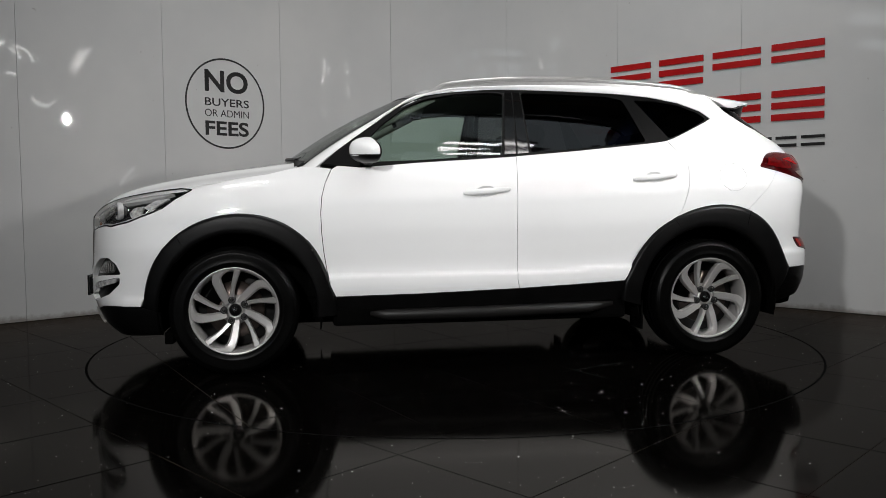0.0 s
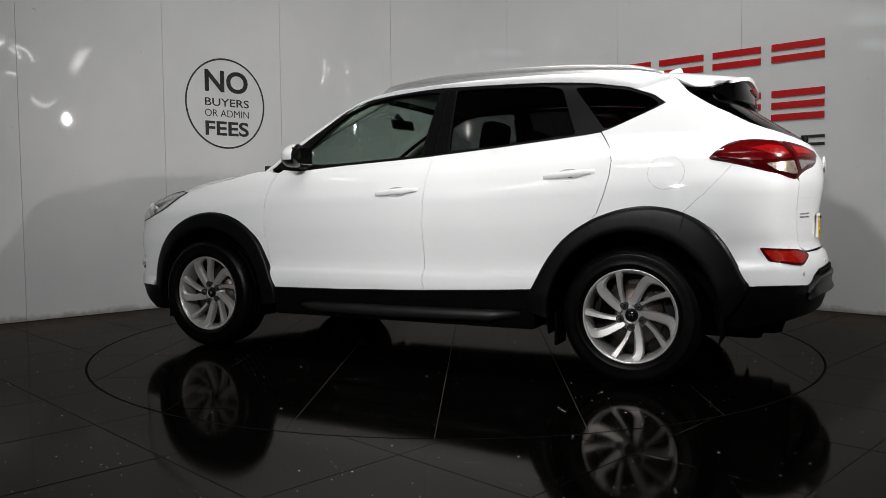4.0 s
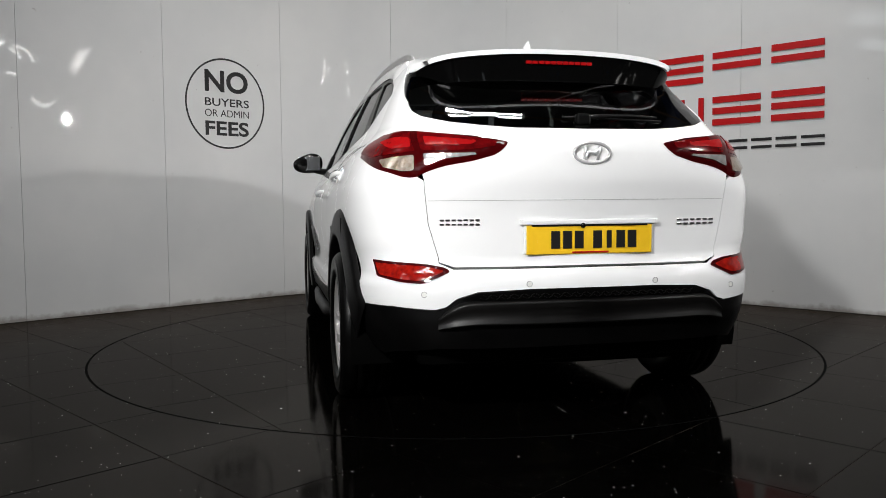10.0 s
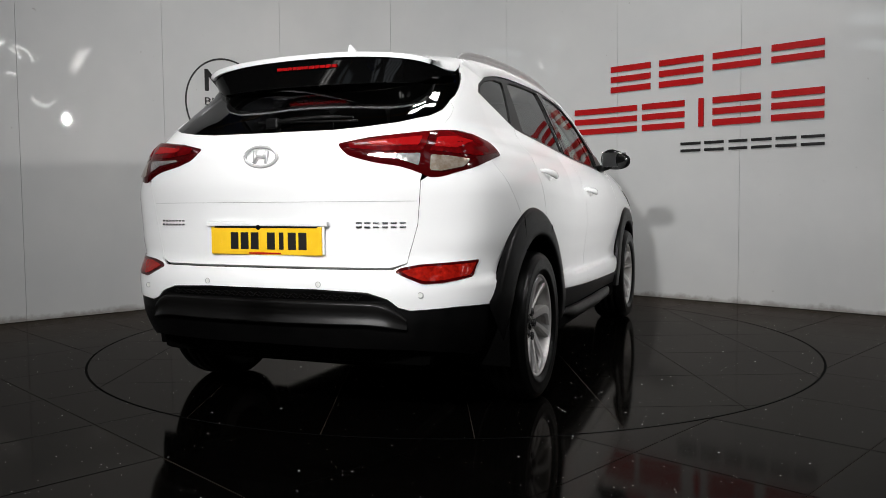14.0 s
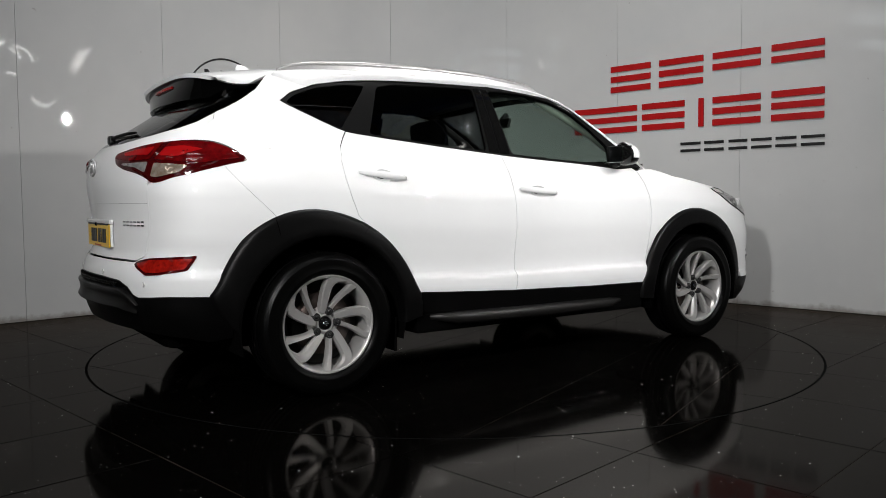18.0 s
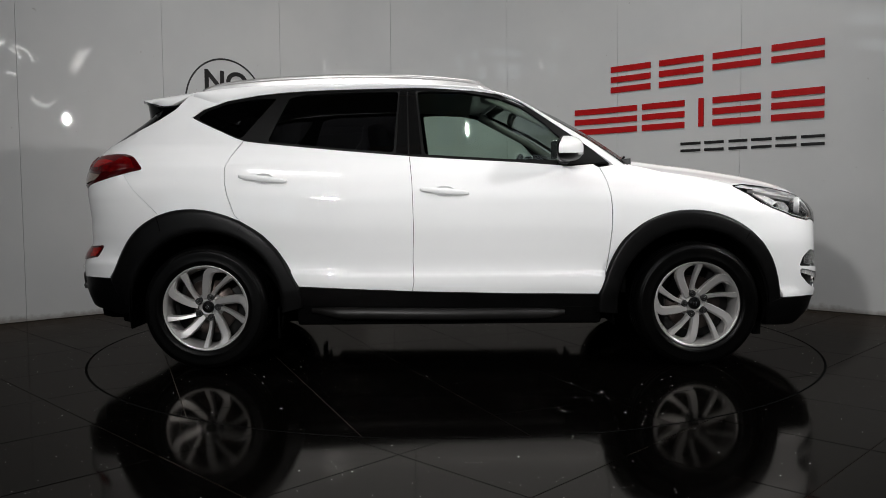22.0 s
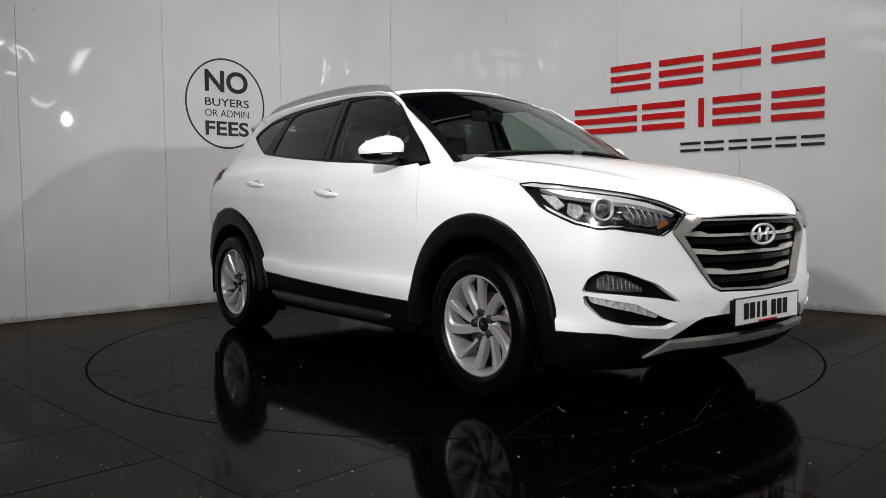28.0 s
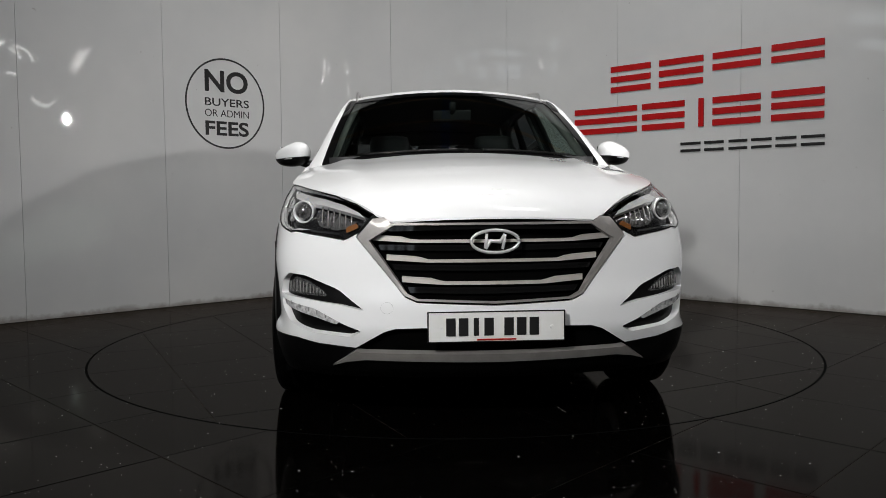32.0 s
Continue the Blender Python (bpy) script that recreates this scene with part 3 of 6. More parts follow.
lamp_dark = material("lamp_housing", (0.02, 0.02, 0.022), 0.2, metal=0.5)
amber = material("amber_lens", (0.20, 0.075, 0.02), 0.2, coat=1.0)
brake_disc_steel = vary(material("brake_disc_steel", (0.3, 0.28, 0.26), 0.4, metal=0.9), (0.06, 0.045, 0.04), (0.12, 0.10, 0.09), 14)
plate_white = vary(material("white_plate", (0.75, 0.75, 0.72), 0.3), (0.72, 0.72, 0.69), (0.78, 0.78, 0.76), 15)
plate_yellow = vary(material("yellow_plate", (0.85, 0.52, 0.02), 0.3), (0.80, 0.48, 0.015), (0.88, 0.55, 0.025), 15)
plate_ink = material("plate_ink", (0.01, 0.01, 0.01), 0.4)
seat_cloth = vary(material("dark_seat_cloth", (0.03, 0.03, 0.032), 0.85), (0.02, 0.02, 0.022), (0.045, 0.045, 0.048), 40, bump=0.4, bump_scale=500)
lining = vary(material("pale_headlining", (0.35, 0.34, 0.32), 0.9), (0.32, 0.31, 0.29), (0.38, 0.37, 0.35), 30)
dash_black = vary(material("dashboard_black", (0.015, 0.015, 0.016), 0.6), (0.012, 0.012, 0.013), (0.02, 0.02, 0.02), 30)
reflector_red = vary(material("red_reflector_lens", (0.28, 0.008, 0.005), 0.12, coat=0.5, spec=0.15), (0.13, 0.003, 0.002), (0.34, 0.010, 0.005), 45, bump=0.10, bump_scale=160)
tail_red = vary(material("red_lamp_lens", (0.14, 0.0025, 0.004), 0.12, coat=0.35, spec=0.1), (0.05, 0.001, 0.0015), (0.12, 0.002, 0.003), 30, bump=0.08, bump_scale=120)
tail_bright = material("bright_red_reflector", (0.26, 0.004, 0.005), 0.2, coat=0.3, spec=0.1)
tail_glint = material("red_led_lens", (0.55, 0.012, 0.012), 0.08, metal=0.4, coat=1.0)
tail_dark = material("deep_red_lamp_rim", (0.04, 0.001, 0.0015), 0.08, coat=0.6, spec=0.1)
fog_facets = vary(material("fog_lamp_facets", (0.5, 0.49, 0.48), 0.12, metal=0.6, coat=1.0), (0.22, 0.22, 0.22), (0.95, 0.94, 0.93), 70, bump=0.8, bump_scale=110)
brow_silver = vary(material("bright_lamp_brow", (0.8, 0.8, 0.8), 0.22, metal=0.5, coat=0.5), (0.70, 0.70, 0.70), (0.85, 0.85, 0.85), 12)
clear_lamp = vary(material("clear_lamp_facets", (0.4, 0.39, 0.38), 0.15, metal=0.6, coat=1.0), (0.28, 0.275, 0.27), (0.52, 0.51, 0.50), 35)
warm_lamp = vary(material("warm_lamp_facets", (0.4, 0.34, 0.28), 0.15, metal=0.6, coat=1.0), (0.30, 0.22, 0.15), (0.52, 0.46, 0.40), 35)
led_strip = vary(material("clear_daylight_strip", (0.85, 0.85, 0.85), 0.2, metal=0.2, coat=1.0), (0.30, 0.30, 0.30), (0.80, 0.80, 0.80), 60)


def facets(m, scale):
    """Pressed prisms inside a lamp."""
    b = m.node_tree.nodes["Principled BSDF"]
    co = node(m, "ShaderNodeTexCoord")
    vor = node(m, "ShaderNodeTexVoronoi", Scale=scale)
    wire(m, co, "Object", vor, "Vector")
    bn = node(m, "ShaderNodeBump", Strength=0.3, Distance=0.003)
    wire(m, vor, "Distance", bn, "Height")
    wire(m, bn, "Normal", b, "Normal")


for lamp_material, cells in ((tail_bright, 70), (clear_lamp, 60), (warm_lamp, 60), (led_strip, 45), (amber, 80)):
    facets(lamp_material, cells)


def pane(name, tint, gloss=0.02):
    """Thin glass: what lies behind it, tinted, under a mirror sheen."""
    m = bpy.data.materials.new(name)
    m.use_nodes = True
    t = m.node_tree
    t.nodes.remove(t.nodes["Principled BSDF"])
    out = t.nodes["Material Output"]
    clear = node(m, "ShaderNodeBsdfTransparent", Color=(*tint, 1))
    shine = node(m, "ShaderNodeBsdfGlossy", Roughness=gloss)
    face = node(m, "ShaderNodeLayerWeight", Blend=0.5)
    steep = t.nodes.new("ShaderNodeMath")
    steep.operation, steep.inputs[1].default_value = "POWER", 4.0
    wire(m, face, "Facing", steep, 0)
    span = node(m, "ShaderNodeMapRange", To_Min=0.040, To_Max=0.8)
    wire(m, steep, "Value", span, "Value")
    mix = t.nodes.new("ShaderNodeMixShader")
    wire(m, span, "Result", mix, 0)
    wire(m, clear, "BSDF", mix, 1)
    wire(m, shine, "BSDF", mix, 2)
    wire(m, mix, "Shader", out, "Surface")
    return m


glass_clear = pane("green_tinted_glass", (0.62, 0.72, 0.66))
glass_screen = pane("windscreen_glass", (0.40, 0.45, 0.43))
glass_dark = pane("privacy_glass", (0.10, 0.10, 0.105))
glass_rear = pane("rear_privacy_glass", (0.13, 0.13, 0.135))
lamp_cover = pane("clear_lamp_cover", (0.96, 0.96, 0.96))

# ---------------------------------------------------------------- car body form
# The body is one smooth form: at each height a rounded plan outline. x runs forwards, y to the car's left, z up.
WIDE_Z = (0.15, 0.22, 0.30, 0.40, 0.46, 0.505, 0.528, 0.56, 0.66, 0.78, 0.90, 1.00, 1.06, 1.10, 1.14, 1.25, 1.40, 1.50, 1.56, 1.62)
WIDE_Y = (0.78, 0.83, 0.872, 0.899, 0.908, 0.904, 0.884, 0.881, 0.890, 0.902, 0.897, 0.872, 0.849, 0.826, 0.802, 0.754, 0.687, 0.637, 0.598, 0.54)
NOSE_Z = (0.15, 0.20, 0.26, 0.34, 0.42, 0.50, 0.60, 0.75, 0.83, 0.853, 0.896, 0.93, 0.954, 0.972, 0.985, 1.02, 1.06, 1.10, 1.16, 1.7)
NOSE_X = (2.02, 2.10, 2.165, 2.20, 2.222, 2.222, 2.21, 2.205, 2.20, 2.186, 2.143, 2.08, 2.01, 1.96, 1.945, 1.91, 1.85, 1.80, 1.75, 1.7)
TAIL_Z = (0.15, 0.22, 0.30, 0.38, 0.45, 0.55, 0.62, 0.66, 0.70, 0.80, 0.90, 1.00, 1.09, 1.15, 1.20, 1.25, 1.30, 1.36, 1.42, 1.50, 1.62)
TAIL_X = (2.00, 2.10, 2.165, 2.20, 2.215, 2.215, 2.20, 2.172, 2.158, 2.158, 2.168, 2.18, 2.172, 2.145, 2.105, 2.04, 1.965, 1.875, 1.80, 1.75, 1.68)


class Curve:
    """A smooth curve through a few knots (monotone, so that it never overshoots)."""

    def __init__(self, x, y):
        self.x, self.y = np.array(x, float), np.array(y, float)
        d = np.diff(self.y) / np.diff(self.x)
        m = np.zeros(len(self.x))
        m[1:-1] = np.where(d[1:] * d[:-1] > 0, 2 * d[1:] * d[:-1] / (d[1:] + d[:-1] + 1e-12), 0)
        m[0], m[-1] = d[0], d[-1]
        self.m = m

    def __call__(self, q):
        q = np.clip(np.asarray(q, float), self.x[0], self.x[-1])
        i = np.clip(np.searchsorted(self.x, q) - 1, 0, len(self.x) - 2)
        h = self.x[i + 1] - self.x[i]
        t = (q - self.x[i]) / h
        return ((1 + 2 * t) * (1 - t) ** 2 * self.y[i] + t * (1 - t) ** 2 * h * self.m[i] + t * t * (3 - 2 * t) * self.y[i + 1] + t * t * (t - 1) * h * self.m[i + 1])


wide, nose, tail = Curve(WIDE_Z, WIDE_Y), Curve(NOSE_Z, NOSE_X), Curve(TAIL_Z, TAIL_X)


def half_width(x, z):
    front = np.clip((x - 0.6) / 1.3, 0, 1.2)
    rear = np.clip((-x - 0.5) / 1.2, 0, 1.2)
    cabin = np.clip((z - 1.12) / 0.1, 0, 1)
    lift = 0.12 * front ** 1.5 - 0.075 * rear * (1 - cabin)
    w = wide(z + lift)
    return w - cabin * 0.026 * np.clip((-x - 0.3) / 1.15, 0, 1.03) ** 2


def beyond(x, y, z):
    """Below 1 inside the body, above 1 outside."""
    fore = x > 0
    reach = np.where(fore, nose(z), tail(z))
    bow = np.where(fore, 0.30, 0.25)
    p = np.where(fore, np.interp(z, (0.3, 0.68, 0.80), (15.0, 14.5, 12.0)), np.interp(z, (0.55, 0.62, 0.75, 0.95, 1.04, 1.1, 1.18, 1.3, 1.4), (10.0, 11.0, 14.0, 13.0, 10.0, 8.5, 9.0, 13.0, 16.0)))
    u = np.clip((np.abs(x) + bow * y * y) / reach, 0, 3)
    v = np.clip(np.abs(y) / half_width(x, z), 0, 3)
    return (u ** p + v ** p) ** (1 / p)


def reach_out(x0, y0, dx, dy, z):
    """From points inside, along a level way, to the body's surface."""
    lo, hi = np.zeros(len(x0)), np.full(len(x0), 2.9)
    for _ in range(40):
        mid = (lo + hi) / 2
        out = beyond(x0 + dx * mid, y0 + dy * mid, z) > 1
        hi, lo = np.where(out, mid, hi), np.where(out, lo, mid)
    return np.stack([x0 + dx * lo, y0 + dy * lo, z], 1)


def body_normal(p):
    e = 0.004
    x, y, z = p.T
    g = np.stack([beyond(x + e, y, z) - beyond(x - e, y, z), beyond(x, y + e, z) - beyond(x, y - e, z), beyond(x, y, z + e) - beyond(x, y, z - e)], 1)
    return g / np.linalg.norm(g, axis=1)[:, None]


def side_at(x, z):
    x, z = np.atleast_1d(np.asarray(x, float)), np.atleast_1d(np.asarray(z, float))
    return reach_out(x, 0 * x, 0 * x, 0 * x + 1, z)


def end_at(y, z, fore):
    y, z = np.atleast_1d(np.asarray(y, float)), np.atleast_1d(np.asarray(z, float))
    return reach_out(0 * y, y, 0 * y + (1 if fore else -1), 0 * y, z)


HUB_X = 1.3


def flat(p, view):
    """Unrolls points of the body into the plane in which a panel is cut."""
    if view == "side":
        return p[:, [0, 2]]
    s = 1 if view == "front" else -1
    return np.stack([np.arctan2(p[:, 1], s * (p[:, 0] - s * HUB_X)) * 0.85, p[:, 2]], 1)


def rolled(q, view):
    if view == "side":
        return side_at(q[:, 0], q[:, 1])
    s = 1 if view == "front" else -1
    a = q[:, 0] / 0.85
    return reach_out(np.full(len(a), s * HUB_X), 0 * a, s * np.cos(a), np.sin(a), q[:, 1])


def outline(points, view):
    """Corner points, as (x, z) on the side, ("f", y, z) on the front or ("r", y, z) on the rear."""
    out = []
    for p in points:
        if p[0] in ("f", "r"):
            out.append(end_at(p[1], p[2], p[0] == "f")[0])
        else:
            out.append(side_at(p[0], p[1])[0])
    return flat(np.array(out), view)


def rounded(q, r=0.0):
    """A closed outline with its corners cut round."""
    if not r:
        return q
    out = []
    n = len(q)
    for i in range(n):
        a, b, c = q[i - 1], q[i], q[(i + 1) % n]
        u, v = a - b, c - b
        lu, lv = np.linalg.norm(u), np.linalg.norm(v)
        if lu < 1e-6 or lv < 1e-6:
            continue
        cut = min(r, 0.45 * lu, 0.45 * lv)
        p, s = b + u / lu * cut, b + v / lv * cut
        out += [p * (1 - t) ** 2 + 2 * b * t * (1 - t) + s * t * t for t in (0.0, 0.33, 0.67, 1.0)]
    return np.array(out)


def inset(q, g):
    """An outline drawn in by g metres, for the gap between two panels."""
    d = np.roll(q, -1, 0) - np.roll(q, 1, 0)
    n = np.stack([-d[:, 1], d[:, 0]], 1)
    n /= np.linalg.norm(n, axis=1)[:, None] + 1e-12
    area = np.sum(q[:, 0] * np.roll(q[:, 1], -1) - np.roll(q[:, 0], -1) * q[:, 1])
    return q + n * g * (1 if area > 0 else -1)


def panel(name, points, view, mat, parent, holes=(), off=0.0, thick=0.014, step=0.04, both=True, whole=False, label="", r=0.0, hole_r=0.0, bulge=0.0, gap=0.0, labels=("", ""), level=None):
    """A pressed panel of the body: a piece of its surface with an edge turned in. both: one on each flank; whole: the outline is half of a piece that spans the middle."""
    q = outline(points, view)
    hq = [outline(h, view) for h in holes]
    if whole:
        q = np.concatenate([q, (q[::-1] * (-1, 1))])
        keep = [i for i in range(len(q)) if np.linalg.norm(q[i] - q[i - 1]) > 1e-5]
        q = q[keep]
        hq = hq + [h[::-1] * (-1, 1) for h in hq]
    q = resample(rounded(q, r), step * 0.7)
    if gap:
        q = inset(q, gap)
    hq = [resample(rounded(h, hole_r), step * 0.6) for h in hq]
    v, f = fill(q, hq, step)
    p = rolled(v, view)
    nrm = body_normal(p)
    if level:
        # a plain moulding that does not follow the creases of the doors
        q0 = side_at(v[:, 0], np.full(len(v), level))
        nrm = body_normal(q0)
        p[:, 1] = q0[:, 1] - 0.10 * np.clip(0.42 - v[:, 1], 0, 1)
    lift = off
    if bulge:
        border = np.concatenate([q] + hq)
        d = np.sqrt(np.min((v[:, None, 0] - border[None, :, 0]) ** 2 + (v[:, None, 1] - border[None, :, 1]) ** 2, axis=1))
        lift = off - bulge * np.clip(1 - d / (2.2 * bulge), 0, 1) ** 2
        lift = lift[:, None]
    p = p + nrm * lift
    a, b, c = p[f[:, 0]], p[f[:, 1]], p[f[:, 2]]
    if np.mean(np.einsum("ij,ij->i", np.cross(b - a, c - a), nrm[f[:, 0]])) < 0:
        f = f[:, ::-1]
    made = []
    for k, sign in enumerate((1, -1) if both and not whole else (1,)):
        m = np.array((1, sign, 1))
        pp, nn, ff = p * m, nrm * m, f if sign == 1 else f[:, ::-1]
        n = len(pp)
        rim = rims(ff)
        verts = np.concatenate([pp, pp, pp - nn * thick])
        faces = [tuple(t) for t in ff]
        # the turned-in edge keeps its own normals
        edge = [(n + e1, n + e0, 2 * n + e0, 2 * n + e1) for e0, e1 in rim]
        used = sorted({i for fc in faces + edge for i in fc})
        at = {i: j for j, i in enumerate(used)}
        nv = verts[used]
        nf = [tuple(at[i] for i in fc) for fc in faces + edge]
        out = np.zeros((len(used), 3))
        for fc in nf[len(faces):]:
            g = np.cross(nv[fc[1]] - nv[fc[0]], nv[fc[2]] - nv[fc[1]])
            for i in fc:
                out[i] += g
        for j, i in enumerate(used):
            if i < n:
                out[j] = nn[i]
        ln = np.linalg.norm(out, axis=1)[:, None]
        out = out / np.where(ln < 1e-12, 1, ln)
        lab = labels[k] or label
        made.append(link_mesh(name, nv, nf, mat, parent, lab, True, None if bulge else out))
    return made if both and not whole else made[0]


def sheet(name, fn, us, vs, mat, parent, thick=0.012, label="", sign=1, smooth=True):
    """A sheet over a net: fn(u, v) gives a point. It is given depth inwards."""
    nu, nv = len(us), len(vs)
    p = np.array([[fn(u, v) for v in vs] for u in us], float)
    gu, gv = np.gradient(p, axis=0), np.gradient(p, axis=1)
    nn = np.cross(gu, gv)
    nn /= np.linalg.norm(nn, axis=2)[..., None] + 1e-12
    nn *= sign
    flatp, back = p.reshape(-1, 3), (p - nn * thick).reshape(-1, 3)
    n = nu * nv
    f = []
    for i in range(nu - 1):
        for j in range(nv - 1):
            k = i * nv + j
            q = (k, k + nv, k + nv + 1, k + 1) if sign > 0 else (k, k + 1, k + nv + 1, k + nv)
            f.append(q)
    g = list(f)
    f += [tuple(n + i for i in q[::-1]) for q in g]
    edge = {}
    for q in g:
        for i in range(4):
            edge[(q[i], q[(i + 1) % 4])] = True
    rim = [e for e in edge if (e[1], e[0]) not in edge]
    m = 2 * n
    ring = sorted({i for e in rim for i in e})
    at = {i: m + j for j, i in enumerate(ring)}
    at2 = {i: m + len(ring) + j for j, i in enumerate(ring)}
    f += [(at[b], at[a], at2[a], at2[b]) for a, b in rim]
    verts = np.concatenate([flatp, back, flatp[ring], back[ring]])
    return link_mesh(name, verts, f, mat, parent, label, smooth)


def strip(a, b, mat, name, parent, n=24, bow=0.0, both=True, thick=0.012, rows=5, label=""):
    """A band between two lines in space, given as corner points, bowed outwards by bow."""
    a, b = np.array(a, float), np.array(b, float)

    def along(p, t):
        d = np.concatenate([[0], np.cumsum(np.linalg.norm(np.diff(p, axis=0), axis=1))])
        d /= d[-1]
        return np.array([Curve(d, p[:, k])(t) for k in range(3)])

    made = []
    for s in ((1, -1) if both else (1,)):
        def fn(u, v):
            p = along(a, u) * (1 - v) + along(b, u) * v
            out = np.array((0.25, 0.8, 0.55))
            p = p + out / np.linalg.norm(out) * bow * 4 * v * (1 - v)
            return p * (1, s, 1)
        us, vs = np.linspace(0, 1, n), np.linspace(0, 1, rows)
        mid = fn(0.5, 0.5)
        nn = np.cross(fn(0.52, 0.5) - mid, fn(0.5, 0.52) - mid)
        made.append(sheet(name, fn, us, vs, mat, parent, thick, label, 1 if nn @ np.array((0.1, s * 0.8, 0.6)) > 0 else -1))
    return made


def tube(name, pts, radius, mat, parent, seg=10, label="", flatten=1.0):
    """A round bar along a line of points."""
    pts = [Vector(p) for p in pts]
    bm = bmesh.new()
    rings = []
    for i, p in enumerate(pts):
        d = (pts[min(i + 1, len(pts) - 1)] - pts[max(i - 1, 0)]).normalized()
        up = Vector((0, 0, 1)) if abs(d.z) < 0.9 else Vector((1, 0, 0))
        s = d.cross(up).normalized()
        u = s.cross(d)
        rad = radius[i] if isinstance(radius, (list, tuple)) else radius
        rings.append([bm.verts.new(p + (s * math.cos(k * 2 * math.pi / seg) + u * math.sin(k * 2 * math.pi / seg) * flatten) * rad) for k in range(seg)])
    for r0, r1 in zip(rings, rings[1:]):
        for k in range(seg):
            bm.faces.new((r0[k], r0[(k + 1) % seg], r1[(k + 1) % seg], r1[k]))
    bm.faces.new(rings[0][::-1])
    bm.faces.new(rings[-1])
    bmesh.ops.recalc_face_normals(bm, faces=bm.faces)
    return part(name, bm, mat, parent, label, True)


def lathe(profile, seg=64):
    """A turned shape about the y axis from (radius, y) pairs."""
    bm = bmesh.new()
    rings = [[bm.verts.new((r * math.cos(2 * math.pi * k / seg), y, r * math.sin(2 * math.pi * k / seg))) for k in range(seg)] for r, y in profile]
    for r0, r1 in zip(rings, rings[1:]):
        for k in range(seg):
            bm.faces.new((r0[k], r0[(k + 1) % seg], r1[(k + 1) % seg], r1[k]))
    bmesh.ops.recalc_face_normals(bm, faces=bm.faces)
    return bm


# ---------------------------------------------------------------- the car
car = tagged(new("car"), "white five-door SUV with black wheel-arch cladding and silver alloy wheels", "car")

ARCH_F = [(1.802, 0.370), (1.766, 0.541), (1.700, 0.664), (1.630, 0.735), (1.543, 0.792), (1.450, 0.824), (1.357, 0.839), (1.262, 0.844), (1.173, 0.834), (1.095, 0.806), (1.021, 0.762), (0.901, 0.622), (0.841, 0.502), (0.806, 0.399)]
ARCH_R = [(-0.828, 0.450), (-0.884, 0.554), (-0.973, 0.677), (-1.046, 0.744), (-1.117, 0.795), (-1.204, 0.833), (-1.297, 0.857), (-1.415, 0.868), (-1.500, 0.865), (-1.578, 0.843), (-1.655, 0.800), (-1.735, 0.726), (-1.785, 0.648), (-1.832, 0.569), (-1.867, 0.500)]
BELT = [(0.784, 1.105), (0.659, 1.095), (0.345, 1.121), (0.032, 1.140), (-0.219, 1.158), (-0.596, 1.191), (-0.909, 1.223), (-1.066, 1.240), (-1.150, 1.252)]
CANT = [(-1.458, 1.393), (-1.398, 1.438), (-1.266, 1.488), (-1.104, 1.518), (-0.813, 1.543), (-0.458, 1.553), (-0.135, 1.557), (0.091, 1.549), (0.285, 1.511), (0.415, 1.456), (0.548, 1.362), (0.68, 1.268), (0.785, 1.190)]
GAP = 0.0015


def doors():
    front_edge = [(0.816, 1.085), (0.850, 1.010), (0.868, 0.940), (0.876, 0.850), (0.873, 0.747), (0.863, 0.640), (0.848, 0.540), (0.815, 0.410)]
    mid_edge = [(-0.210, 0.420), (-0.200, 0.471), (-0.205, 0.581), (-0.200, 0.769), (-0.203, 0.900), (-0.208, 1.018), (-0.223, 1.157)]
    rear_edge = [(-1.136, 0.806), (-1.168, 0.840), (-1.205, 0.940), (-1.224, 1.020), (-1.229, 1.100), (-1.205, 1.170), (-1.150, 1.250)]
    grips = ((0.10, -0.165, 0.949, 0.972), (-0.885, -1.150, 1.022, 1.050))
    cups = [[((x0 + x1) / 2 + 0.060 * math.cos(a), (z0 + z1) / 2 - 0.002 + 0.031 * math.sin(a)) for a in np.linspace(0, 2 * math.pi, 28, endpoint=False)] for x0, x1, z0, z1 in grips]
    fd = panel("front_door", front_edge + [(0.806, 0.399), (0.35, 0.404)] + mid_edge + BELT[3::-1], "side", paint, car, (cups[0],), gap=GAP, step=0.02)
    rd = panel("rear_door", mid_edge[::-1] + [(-0.5, 0.433), (-0.772, 0.447)] + ARCH_R[:5] + rear_edge + BELT[:3:-1], "side", paint, car, (cups[1],), gap=GAP, step=0.02)
    for s, door_f, door_r in ((1, fd[0], rd[0]), (-1, fd[1], rd[1])):
        for door, grip in ((door_f, grips[0]), (door_r, grips[1])):
            handle(door, s, *grip)
    return fd, rd


